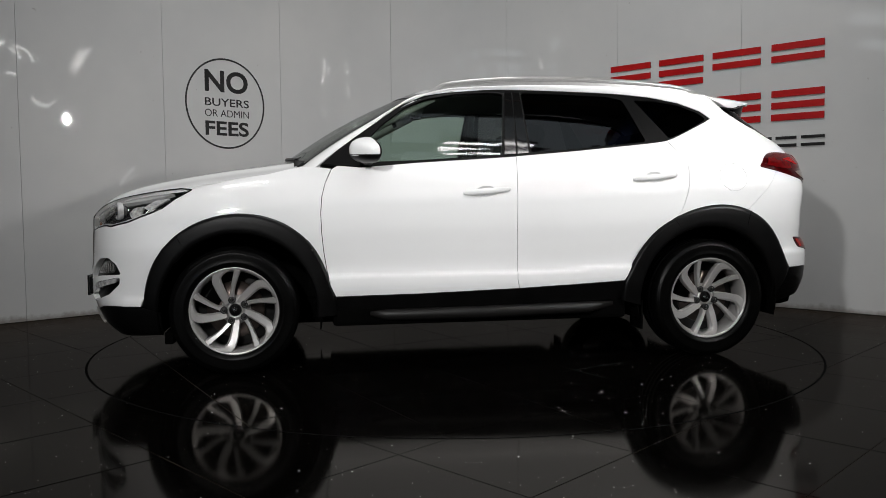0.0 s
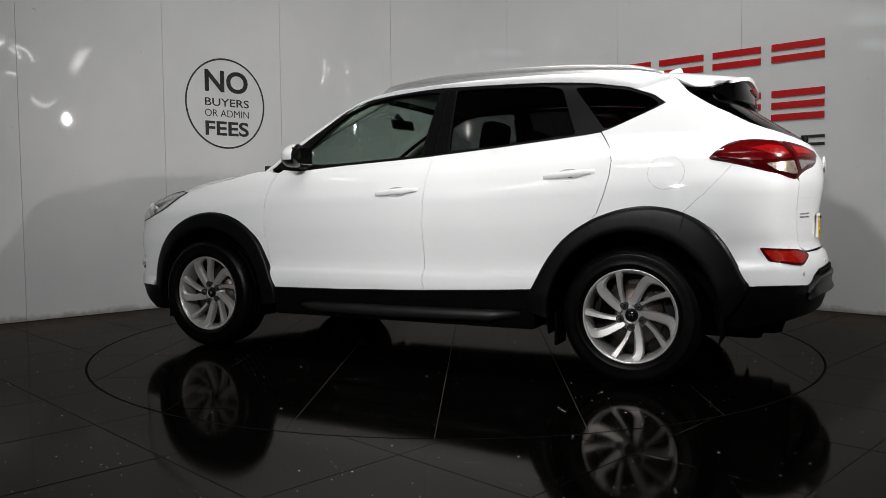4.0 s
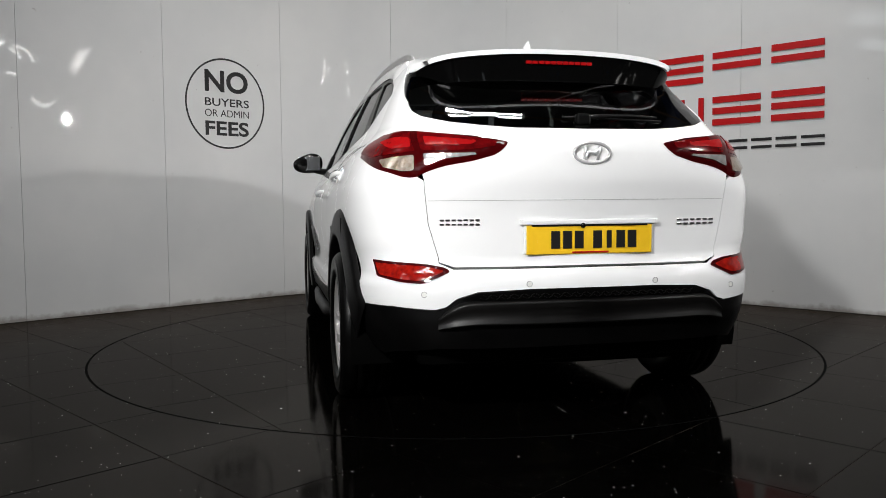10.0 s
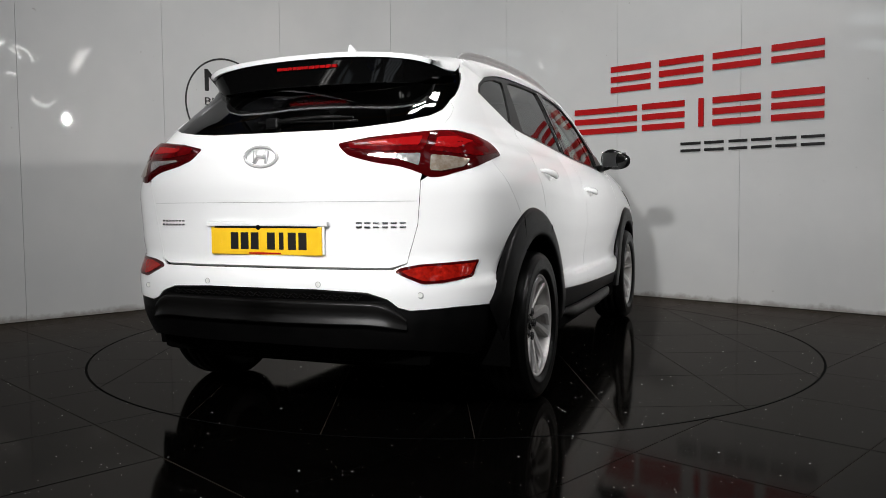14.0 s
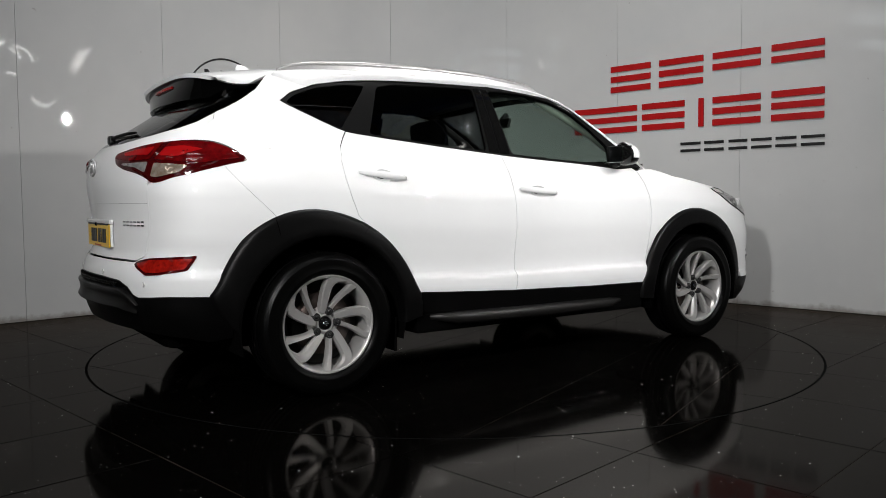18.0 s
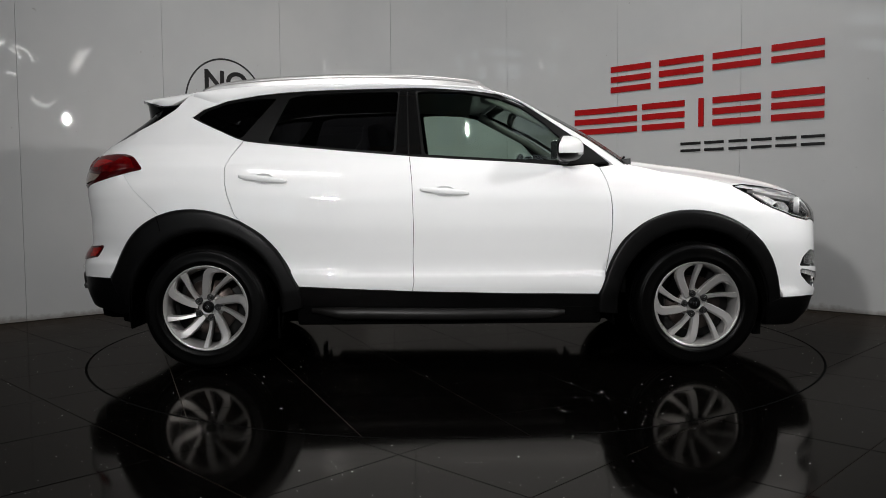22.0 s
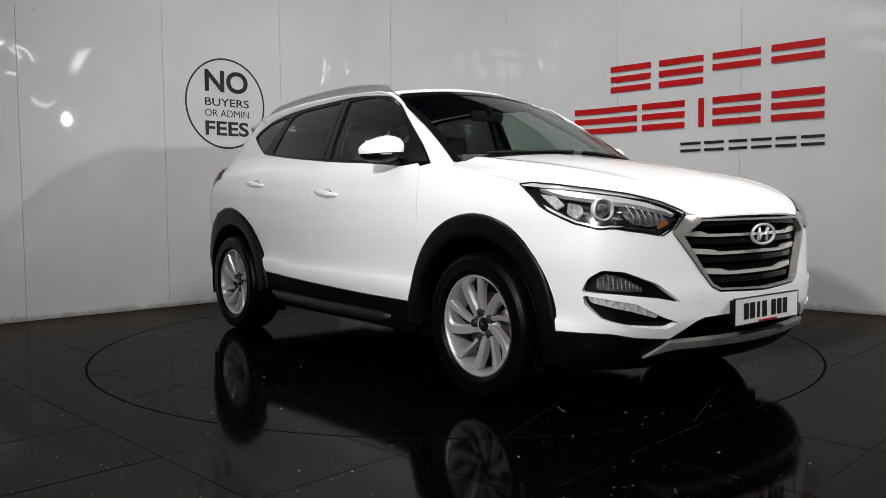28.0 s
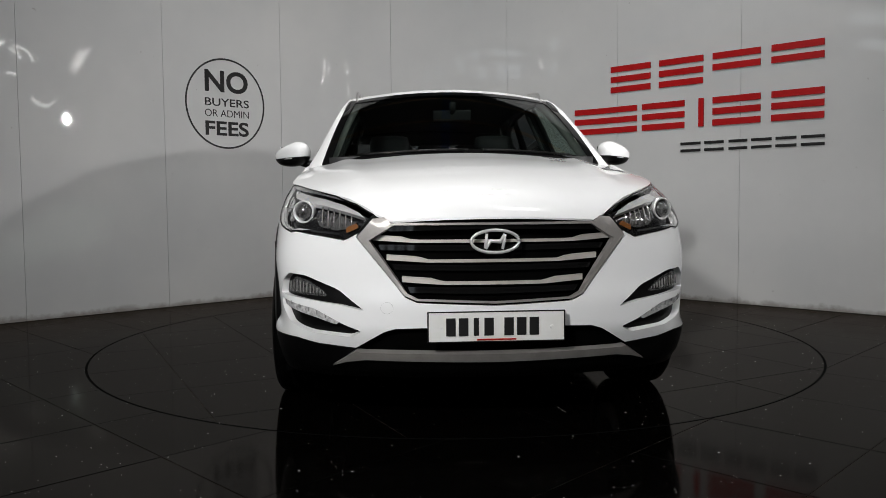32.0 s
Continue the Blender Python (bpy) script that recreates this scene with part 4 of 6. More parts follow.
def handle(door, s, x0, x1, z0, z1):
    """A pull handle bowed off the door over a scooped cup."""
    n, seg = 15, 10
    bm = bmesh.new()
    rings = []
    for i in range(n):
        t = i / (n - 1)
        x, z = x0 + (x1 - x0) * t, z0 + (z1 - z0) * t
        y = side_at(x, z)[0][1]
        out = 0.030 * math.sin(math.pi * min(1, max(0, t))) ** 0.5 + 0.002
        hgt = 0.0075 + 0.0100 * math.sin(math.pi * t) ** 0.6
        thk = 0.005 + 0.006 * math.sin(math.pi * t)
        rings.append([bm.verts.new((x, s * (y + out + thk * math.cos(a)), z + hgt * math.sin(a))) for a in [2 * math.pi * k / seg for k in range(seg)]])
    for r0, r1 in zip(rings, rings[1:]):
        for k in range(seg):
            bm.faces.new((r0[k], r0[(k + 1) % seg], r1[(k + 1) % seg], r1[k]))
    bm.faces.new(rings[0])
    bm.faces.new(rings[-1])
    bmesh.ops.recalc_face_normals(bm, faces=bm.faces)
    part("handle", bm, paint, door, "body-coloured pull handle", True)
    # the cup behind the grip
    bm = bmesh.new()
    xm, zm, turns = (x0 + x1) / 2, (z0 + z1) / 2 - 0.002, 28
    rings = []
    for r in (1.05, 1.0, 0.93, 0.80, 0.60, 0.35, 0.10):
        ring = []
        for k in range(turns):
            a = 2 * math.pi * k / turns
            x, z = xm + 0.060 * r * math.cos(a), zm + 0.031 * r * math.sin(a)
            depth = 0.0015 + 0.020 * (1 - min(r, 1.0) ** 3)
            ring.append(bm.verts.new((x, s * (side_at(x, z)[0][1] - depth), z)))
        rings.append(ring)
    for r0, r1 in zip(rings, rings[1:]):
        for k in range(turns):
            q = (r0[k], r0[(k + 1) % turns], r1[(k + 1) % turns], r1[k])
            bm.faces.new(q if s < 0 else q[::-1])
    bm.faces.new(rings[-1] if s < 0 else rings[-1][::-1])
    part("handle_cup", bm, paint, door, "", True)


def flanks():
    panel("front_wing", [(0.817, 1.088), (0.851, 1.010), (0.869, 0.940), (0.877, 0.850), (0.874, 0.747), (0.864, 0.640), (0.849, 0.540), (0.816, 0.410)] + ARCH_F[:2:-1]
          + [(1.70, 0.875), (1.62, 0.935), (1.542, 0.985), (1.448, 1.010), (1.290, 1.036), (1.164, 1.057), (1.101, 1.073), (1.038, 1.088), (0.974, 1.100), (0.90, 1.100)], "side", paint, car, gap=GAP, step=0.03)
    panel("quarter_panel", [(-1.152, 1.254), (-1.206, 1.171), (-1.230, 1.100), (-1.225, 1.020), (-1.206, 0.940), (-1.169, 0.842), (-1.137, 0.808)] + ARCH_R[5:10]
          + [(-1.69, 0.950), (-1.80, 1.084), (-1.79, 1.10), (-1.86, 1.15), ("r", 0.657, 1.13), ("r", 0.652, 1.165), (-1.944, 1.190), (-1.904, 1.210), (-1.829, 1.252), (-1.778, 1.290), (-1.767, 1.322), (-1.705, 1.352), (-1.645, 1.387), (-1.563, 1.444), (-1.533, 1.478), (-1.504, 1.511), (-1.476, 1.541), (-1.25, 1.55), (-1.10, 1.555)]
          + CANT[3::-1] + [(-1.42, 1.372), (-1.30, 1.316), (-1.191, 1.267)], "rear", paint, car, gap=0.0009, step=0.03)
    panel("fuel_flap", [(-1.497 + 0.084 * math.cos(a), 1.035 + 0.079 * math.sin(a)) for a in [2 * math.pi * k / 40 for k in range(40)]], "side", paint, car, off=0.0012, thick=0.006, step=0.03)


def fuel_flap_only_left():
    flap = [ob for ob in car.children if ob.name.startswith("fuel_flap")]
    for ob in flap:
        if ob.data.vertices[0].co.y < 0:
            bpy.data.objects.remove(ob)
    ring = []
    for k in range(49):
        a = 2 * math.pi * k / 48
        x, z = -1.497 + 0.0855 * math.cos(a), 1.035 + 0.0805 * math.sin(a)
        ring.append((x, side_at(x, z)[0][1] + 0.0002, z))
    tube("flap_gap", ring, 0.0006, seam_dark, car, 6)


HOOD_X = (0.9, 1.0, 1.1, 1.3, 1.5, 1.7, 1.9, 2.0, 2.1, 2.15, 2.185, 2.202, 2.215)
HOOD_Z = (1.180, 1.170, 1.156, 1.128, 1.100, 1.066, 1.024, 0.996, 0.952, 0.915, 0.872, 0.836, 0.80)
hood_line = Curve(HOOD_X, HOOD_Z)


def hood_z(x, y):
    y = np.abs(y)
    ridge = 0.012 * np.exp(-((y - 0.52 - 0.1 * (2 - x)) / 0.06) ** 2) * np.clip((2.15 - x) / 0.3, 0, 1)
    return hood_line(x + 0.30 * y * y) - 0.090 * y * y + ridge


def bonnet():
    half = [(2.2005 - 0.30 * y * y, y) for y in np.linspace(0, 0.40, 17)] + [(2.136, 0.43), (2.122, 0.455), (2.06, 0.525), (1.965, 0.61), (1.85, 0.695), (1.72, 0.770), (1.62, 0.812), (1.545, 0.835), (1.448, 0.838), (1.290, 0.834), (1.164, 0.830), (1.101, 0.822), (1.038, 0.808), (0.985, 0.790), (0.965, 0.745), (1.015, 0.62), (1.06, 0.40), (1.085, 0.2), (1.09, 0.0)]
    q = half + [(x, -y) for x, y in half[::-1] if y > 0]
    q = inset(resample(np.array(q), 0.025), 0.002)
    v, f = fill(q, (), 0.03)
    z = hood_z(v[:, 0], v[:, 1])
    e = 0.003
    nrm = np.stack([-(hood_z(v[:, 0] + e, v[:, 1]) - hood_z(v[:, 0] - e, v[:, 1])) / (2 * e), -(hood_z(v[:, 0], v[:, 1] + e) - hood_z(v[:, 0], v[:, 1] - e)) / (2 * e), np.ones(len(v))], 1)
    nrm /= np.linalg.norm(nrm, axis=1)[:, None]
    p = np.column_stack([v, z])
    n = len(p)
    rim = rims(f)
    ring = sorted({i for ed in rim for i in ed})
    at = {i: n + k for k, i in enumerate(ring)}
    at2 = {i: n + len(ring) + k for k, i in enumerate(ring)}
    verts = np.concatenate([p, p[ring], p[ring] - nrm[ring] * 0.02])
    faces = [tuple(t) for t in f] + [(at[b], at[a], at2[a], at2[b]) for a, b in rim]
    side_n = np.column_stack([p[ring][:, 0] - 1.5, p[ring][:, 1] * 2, np.zeros(len(ring))])
    side_n /= np.linalg.norm(side_n, axis=1)[:, None]
    link_mesh("bonnet", verts, faces, paint, car, "", True, np.concatenate([nrm, side_n, side_n]))


def screen_pt(u, v):
    """The windscreen: u across from -1 to 1, v from its base to the roof."""
    yb, yt = 0.735, 0.605
    y = u * (yb + (yt - yb) * v)
    xb, xt = 1.105 - 0.135 * u * u, 0.315 - 0.105 * u * u
    zb, zt = 1.150 - 0.037 * u * u, 1.583 - 0.045 * u * u
    bow = 0.028 * math.sin(math.pi * v)
    return (xb + (xt - xb) * v + bow * 0.5, y, zb + (zt - zb) * v + bow)


ROOF_X = (-1.95, -1.75, -1.5, -1.2, -0.9, -0.6, -0.3, 0.0, 0.2, 0.33)
ROOF_Z = (1.532, 1.560, 1.592, 1.619, 1.635, 1.641, 1.637, 1.618, 1.597, 1.580)
roof_line = Curve(ROOF_X, ROOF_Z)


def roof_z(x, y):
    corner = min(1.0, max(0.0, (-x - 1.30) / 0.20)) ** 2 * min(1.0, abs(y) / 0.585) ** 8
    return float(roof_line(x)) - 0.05 * (abs(y) / 0.585) ** 2.4 - 0.008 * corner


def roof_edge(x):
    return 0.60 - 0.012 * max(0, -x) ** 1.5


def greenhouse():
    sheet("windscreen", lambda u, v: screen_pt(u, v), np.linspace(-1, 1, 25), np.linspace(0, 0.957, 13), glass_screen, car, 0.0005, "raked clear windscreen")
    for ob in car.children:
        if ob.name == "windscreen":
            keep_outer(ob)
    # black frit round the windscreen
    us = np.linspace(-1, 1, 41)
    sheet("windscreen_border", lambda u, v: np.array(screen_pt(u, 0.885 + 0.070 * v)) + (0.002, 0, 0.003), us, np.linspace(0, 1, 4), gloss_black, car, 0.002)
    sheet("roof_header", lambda u, v: np.array(screen_pt(u, 0.958 + 0.066 * v)) + (0.002, 0, 0.004 - 0.002 * v), us, np.linspace(0, 1, 6), paint, car, 0.004)
    sheet("windscreen_border", lambda u, v: np.array(screen_pt(u, -0.03 + 0.075 * v)) + (0.002, 0, 0.003), us, np.linspace(0, 1, 4), gloss_black, car, 0.002)
    for s in (-1, 1):
        sheet("windscreen_border", lambda u, v: np.array(screen_pt(s * (0.945 + 0.062 * v), u)) + (0.002, 0, 0.003), np.linspace(-0.02, 0.957, 20), np.linspace(0, 1, 4), gloss_black, car, 0.002, sign=-s)
    sheet("roof", lambda u, v: (u + 0.052 * v ** 6 * max(0.0, (-u - 1.2) / 0.3) + (0.0 if u < 0.2 else -0.105 * v * v * (u - 0.2) / 0.105), v * roof_edge(u), roof_z(u, v * roof_edge(u))), list(np.linspace(-1.50, 0.2, 40)) + [0.25, 0.29, 0.305], np.linspace(-1, 1, 31), paint, car, 0.02, "", 1)
    # A-pillars and cant rails
    outer = [(1.02, 0.745, 1.070), (0.79, 0.708, 1.235), (0.60, 0.676, 1.350), (0.40, 0.640, 1.462), (0.215, 0.607, 1.540)]
    xs = (0.05, -0.15, -0.45, -0.75, -1.05, -1.30, -1.452)
    outer += [(x, roof_edge(x), roof_z(x, roof_edge(x)) + 0.0005) for x in xs]
    inner = [tuple(side_at(0.925, 1.075)[0])] + [tuple(side_at(x, z)[0]) for x, z in CANT[:0:-1]] + [tuple(side_at(-1.30, 1.475)[0]), tuple(side_at(-1.47, 1.520)[0])]
    inner = [p for i, p in enumerate(inner) if i not in (len(inner) - 3,)]
    strip(inner, outer, paint, "pillar_frame", car, 60, 0.012, True, 0.02, 7)
    # window surround with its openings, and the panes
    front_pane = [(0.615, 1.128), (0.345, 1.137), (0.032, 1.156), (-0.139, 1.168), (-0.184, 1.533), (-0.10, 1.538), (0.085, 1.531), (0.275, 1.494), (0.40, 1.440), (0.525, 1.345), (0.635, 1.235)]
    rear_pane = [(-0.311, 1.181), (-0.60, 1.205), (-0.909, 1.237), (-1.018, 1.247), (-0.913, 1.502), (-0.813, 1.525), (-0.458, 1.537), (-0.290, 1.538)]
    small_pane = [(-1.165, 1.268), (-1.25, 1.298), (-1.36, 1.350), (-1.43, 1.390), (-1.38, 1.430), (-1.262, 1.474), (-1.104, 1.501), (-0.980, 1.503)]
    surround = [(0.875, 1.110), (0.784, 1.104)] + BELT[1:] + [(-1.191, 1.267), (-1.30, 1.316), (-1.42, 1.372)] + CANT
    panel("window_surround", surround, "side", satin_black, car, (front_pane, rear_pane, small_pane), off=-0.004, thick=0.02, step=0.035, hole_r=0.02)
    panel("front_window", front_pane, "side", glass_clear, car, off=-0.010, thick=0.0, step=0.05, r=0.02, label="clear green-tinted side window")
    panel("rear_window", rear_pane, "side", glass_dark, car, off=-0.010, thick=0.0, step=0.05, r=0.02, label="dark privacy side window")
    panel("quarter_window", small_pane, "side", glass_dark, car, off=-0.010, thick=0.0, step=0.05, r=0.02, label="dark privacy quarter window")
    # bright-edged B-pillar cover and the belt seal
    panel("pillar_cover", [(-0.232, 1.172), (-0.296, 1.178), (-0.282, 1.537), (-0.243, 1.539)], "side", gloss_black, car, off=0.001, thick=0.006, step=0.05)
    panel("pillar_cover", [(-0.155, 1.168), (-0.222, 1.171), (-0.236, 1.539), (-0.194, 1.538)], "side", gloss_black, car, off=0.001, thick=0.006, step=0.05)


def keep_outer(ob):
    """A pane keeps one skin: its inner copy and rim are taken off."""
    me = ob.data
    bm = bmesh.new()
    bm.from_mesh(me)
    bm.faces.ensure_lookup_table()
    n = 24 * 12
    bmesh.ops.delete(bm, geom=[f for f in bm.faces if f.index >= n], context="FACES")
    bm.to_mesh(me)
    bm.free()


def roof_rails():
    for s in (1, -1):
        xs = np.linspace(0.285, -1.425, 30)
        rise = Curve((-1.425, -1.37, -1.25, -0.9, -0.5, -0.1, 0.12, 0.22, 0.285), (0.0, 0.014, 0.026, 0.031, 0.033, 0.034, 0.032, 0.018, 0.0))
        pts = [(x, s * (roof_edge(x) - 0.028), roof_z(x, roof_edge(x) - 0.028) + float(rise(x)) - (0.02 if x > 0.2 else 0)) for x in xs]
        rad = [0.007 + 0.005 * math.sin(math.pi * i / 29) ** 0.5 for i in range(30)]
        rail = tube("roof_rail", pts, rad, rail_silver, car, 10, "satin silver roof rail", 1.3)
        # web that carries the rail
        sheet("rail_web", lambda u, v: (u, s * (roof_edge(u) - 0.028), (roof_z(u, roof_edge(u) - 0.028) - 0.004) * (1 - v) + v * (roof_z(u, roof_edge(u) - 0.028) + float(rise(u)) - (0.02 if u > 0.2 else 0))), np.linspace(0.25, -1.41, 40), np.linspace(0, 1, 3), rail_silver, rail, 0.008)
    bm = bmesh.new()
    made = bmesh.ops.create_uvsphere(bm, u_segments=20, v_segments=12, radius=1.0)
    for v in bm.verts:
        t = max(0.0, v.co.z)
        v.co = Vector((-1.36 + v.co.x * (0.075 - 0.030 * t) - 0.055 * t, v.co.y * (0.030 - 0.024 * t), roof_z(-1.4, 0) - 0.006 + v.co.z * (0.066 if v.co.z > 0 else 0.01)))
    part("aerial", bm, paint, car, "white shark-fin aerial", True)


def tail_end():
    glass = [("r", 0.0, 1.186), ("r", 0.28, 1.189), ("r", 0.41, 1.200), ("r", 0.523, 1.216), (-1.92, 1.246), (-1.848, 1.275), (-1.775, 1.316), (-1.705, 1.350), (-1.645, 1.385), (-1.565, 1.441), (-1.52, 1.470), ("r", 0.0, 1.475)]
    panel("tailgate", [("r", 0.0, 0.655), ("r", 0.53, 0.652), ("r", 0.586, 0.671), ("r", 0.6068, 0.757), ("r", 0.6235, 0.82), ("r", 0.6335, 0.905), ("r", 0.6418, 0.988), ("r", 0.655, 1.10), ("r", 0.650, 1.165), (-1.945, 1.188), (-1.905, 1.208), (-1.83, 1.250), (-1.780, 1.288), (-1.769, 1.319)] + glass[6::-1], "rear", paint, car, whole=True, gap=0.0012, step=0.03)
    panel("rear_screen", glass, "rear", glass_rear, car, off=-0.004, thick=0.0, whole=True, step=0.05, label="dark tinted rear window")
    # spoiler: a white lip that rounds down to a point on each flank, over a black box
    def lip_edge(v):
        a, y = abs(v), v * 0.622
        x = -1.590 - 0.238 * max(0.0, 1 - a ** 6) ** 0.5
        return np.array((x, y, float(roof_line(x)) - 0.05 * (abs(y) / 0.585) ** 2.4 - 0.050 * a ** 12 - 0.004))

    def lip(u, v):
        x = -1.503 + 0.055 * abs(v) ** 6
        root = np.array((x, v * 0.578, roof_z(x, v * 0.578) + 0.0006))
        p = root * (1 - u) + lip_edge(v) * u
        seat_y = side_at(p[0], p[2])[0][1] + 0.0005 if abs(v) > 0.93 else 0.0
        blend = max(0.0, (abs(v) - 0.93) / 0.07) * u
        return p if seat_y == 0.0 else np.array((p[0], p[1] * (1 - blend) + math.copysign(seat_y, v) * blend, p[2]))
    across = np.sin(np.linspace(-math.pi / 2, math.pi / 2, 49))
    sheet("spoiler", lip, np.linspace(0, 1, 8), across, paint, car, 0.020, "white roof spoiler over a gloss-black box", -1)

    def under(u, v):
        y = v * 0.606
        top = lip_edge(v) * (1, 0.978, 1) + (0.020, 0, -0.014)
        bot = np.array((-1.842 + 0.27 * y * y + 0.16 * abs(v) ** 8, y, 1.408 - 0.010 * abs(v) ** 6))
        return top * (1 - u) + bot * u
    sheet("spoiler_box", under, np.linspace(0, 1, 5), across, spoiler_black, car, 0.02, "", -1)
    sheet("spoiler_floor", lambda u, v: under(1.0, v) * (1 - u) + np.array((-1.60 + 0.10 * abs(v) ** 6, v * 0.585, 1.500 - 0.03 * v * v)) * u + (0, 0, 0.002), np.linspace(0, 1, 6), across, satin_black, car, 0.004, "", 1)
    for k in range(11):
        y0 = -0.150 + k * 0.0272
        boxed("brake_light_cell", -0.006, 0.006, y0, y0 + 0.024, 1.482, 1.496, tail_bright, car, 0.002, matrix=Matrix.Translation((-1.826 + 0.25 * y0 * y0, 0, 0)))
    # tail lamps
    lamp = [(-1.684, 1.094), (-1.70, 1.118), (-1.735, 1.150), (-1.77, 1.172), (-1.81, 1.184), (-1.87, 1.188), (-1.955, 1.183), ("r", 0.562, 1.167), ("r", 0.438, 1.154), ("r", 0.320, 1.130), ("r", 0.340, 1.108), ("r", 0.370, 1.083), ("r", 0.455, 1.059), ("r", 0.561, 1.041), ("r", 0.625, 1.021), ("r", 0.674, 0.995), ("r", 0.72, 1.000), (-2.0, 1.016), (-1.93, 1.034), (-1.85, 1.056), (-1.77, 1.076)]
    made = panel("tail_lamp", lamp, "rear", tail_dark, car, off=0.012, thick=0.03, step=0.025, r=0.02, bulge=0.010, label="wrap-round red tail lamp")
    for k, ob in enumerate(made):
        s = 1 if k == 0 else -1
        for nm, pts, mt, off in (
            ("lens", [(-1.718, 1.100), (-1.755, 1.140), (-1.81, 1.166), (-1.90, 1.171), ("r", 0.668, 1.171), ("r", 0.662, 1.095), (-1.97, 1.085), (-1.87, 1.078)], tail_red, 0.0135),
            ("lens", [("r", 0.645, 1.170), ("r", 0.50, 1.150), ("r", 0.365, 1.129), ("r", 0.375, 1.108), ("r", 0.50, 1.096), ("r", 0.640, 1.096)], tail_red, 0.0135),
            ("reflector", [("r", 0.63, 1.150), ("r", 0.50, 1.137), ("r", 0.44, 1.128), ("r", 0.46, 1.117), ("r", 0.625, 1.116)], tail_bright, 0.0145),
            ("reflector", [(-1.86, 1.135), (-1.93, 1.150), ("r", 0.675, 1.145), ("r", 0.675, 1.112), (-1.96, 1.108)], tail_bright, 0.0145),
            ("reversing_lens", [("r", 0.636, 1.086), ("r", 0.45, 1.087), ("r", 0.445, 1.080), ("r", 0.56, 1.066), ("r", 0.633, 1.040)], clear_lamp, 0.0138),
            ("indicator_lens", [(-1.93, 1.064), (-1.995, 1.074), ("r", 0.668, 1.080), ("r", 0.672, 1.022), ("r", 0.71, 1.018), (-1.97, 1.034)], warm_lamp, 0.0138),
        ):
            mirrored_panel(nm, pts, mt, ob, s, off, 0.004, 0.02)
        for j in range(7):
            y = 0.455 + 0.027 * j
            p = end_at(y, 1.140 + 0.10 * (y - 0.5), False)[0]
            bm = bmesh.new()
            bmesh.ops.create_uvsphere(bm, u_segments=10, v_segments=6, radius=1.0, matrix=Matrix.Translation((p[0] - 0.0135, s * p[1], p[2])) @ Matrix.Diagonal((0.003, 0.0075, 0.0045, 1)))
            part("led_lens", bm, tail_glint, ob, "", True)
    refl = [(-1.912, 0.680), (-1.955, 0.613), ("r", 0.72, 0.596), ("r", 0.655, 0.592), ("r", 0.59, 0.618), ("r", 0.548, 0.636), ("r", 0.565, 0.650), ("r", 0.63, 0.664)]
    for k, ob in enumerate(panel("rear_reflector", refl, "rear", tail_dark, car, off=0.005, thick=0.012, step=0.025, r=0.01, label="red bumper reflector")):
        mirrored_panel("lens", [(-1.928, 0.668), (-1.963, 0.622), ("r", 0.72, 0.605), ("r", 0.66, 0.602), ("r", 0.60, 0.624), ("r", 0.57, 0.638), ("r", 0.64, 0.655)], reflector_red, ob, 1 if k == 0 else -1, 0.0065, 0.004, 0.02)
    # bumper
    panel("rear_bumper", [("r", 0.0, 0.648), ("r", 0.535, 0.645), ("r", 0.587, 0.668), ("r", 0.608, 0.761), ("r", 0.624, 0.82), ("r", 0.634, 0.905), ("r", 0.642, 0.985), ("r", 0.668, 1.002), ("r", 0.72, 1.008), (-1.95, 1.036), (-1.868, 1.066), (-1.80, 1.084), (-1.69, 0.950), (-1.578, 0.842)] + ARCH_R[10:] + [(-1.95, 0.502), ("r", 0.763, 0.503), ("r", 0.61, 0.493), ("r", 0.57, 0.505), ("r", 0.531, 0.536), ("r", 0.454, 0.561), ("r", 0.25, 0.571), ("r", 0.0, 0.572)], "rear", paint, car, whole=True, gap=0.0004, step=0.03)
    low = [("r", 0.0, 0.568), ("r", 0.25, 0.567), ("r", 0.454, 0.557), ("r", 0.531, 0.532), ("r", 0.57, 0.501), ("r", 0.61, 0.489), ("r", 0.763, 0.499), (-1.95, 0.498), (-1.867, 0.496), (-1.80, 0.44), (-1.765, 0.36), (-1.76, 0.30), (-1.85, 0.285), (-1.95, 0.31), ("r", 0.60, 0.335), ("r", 0.0, 0.345)]
    panel("rear_skirt", low, "rear", cladding, car, off=-0.004, thick=0.02, whole=True, step=0.04)
    across = ((0.0, -0.012), (0.03, 0.004), (0.09, 0.013), (0.16, 0.015), (0.35, 0.009), (0.60, 0.006), (0.80, 0.010), (0.93, 0.017), (0.98, 0.018), (1.0, 0.014), (1.0, -0.03))

    def valance_at(u, v):
        w, off = across[int(u)]
        a = abs(v)
        top = 0.531 - 0.010 * a ** 3 - 0.062 * max(0.0, (a - 0.80) / 0.20) ** 2
        low_edge = 0.438 - 0.020 * max(0.0, (a - 0.70) / 0.30) ** 2
        z = top + (low_edge - top) * w
        p = end_at(abs(v) * 0.60, z, False)[0]
        d = off + 0.006 - 0.012 * max(0.0, (a - 0.90) / 0.10)
        return (p[0] - d, p[1] * (1 if v >= 0 else -1), z)

    sheet("rear_valance", valance_at, range(len(across)), np.linspace(-1, 1, 61), valance_black, car, 0.0, "", 1)
    panel("rear_grille", [("r", 0.0, 0.565), ("r", 0.25, 0.564), ("r", 0.445, 0.554), ("r", 0.51, 0.532), ("r", 0.40, 0.530), ("r", 0.0, 0.534)], "rear", under_black, car, off=0.0, thick=0.01, whole=True, step=0.03)
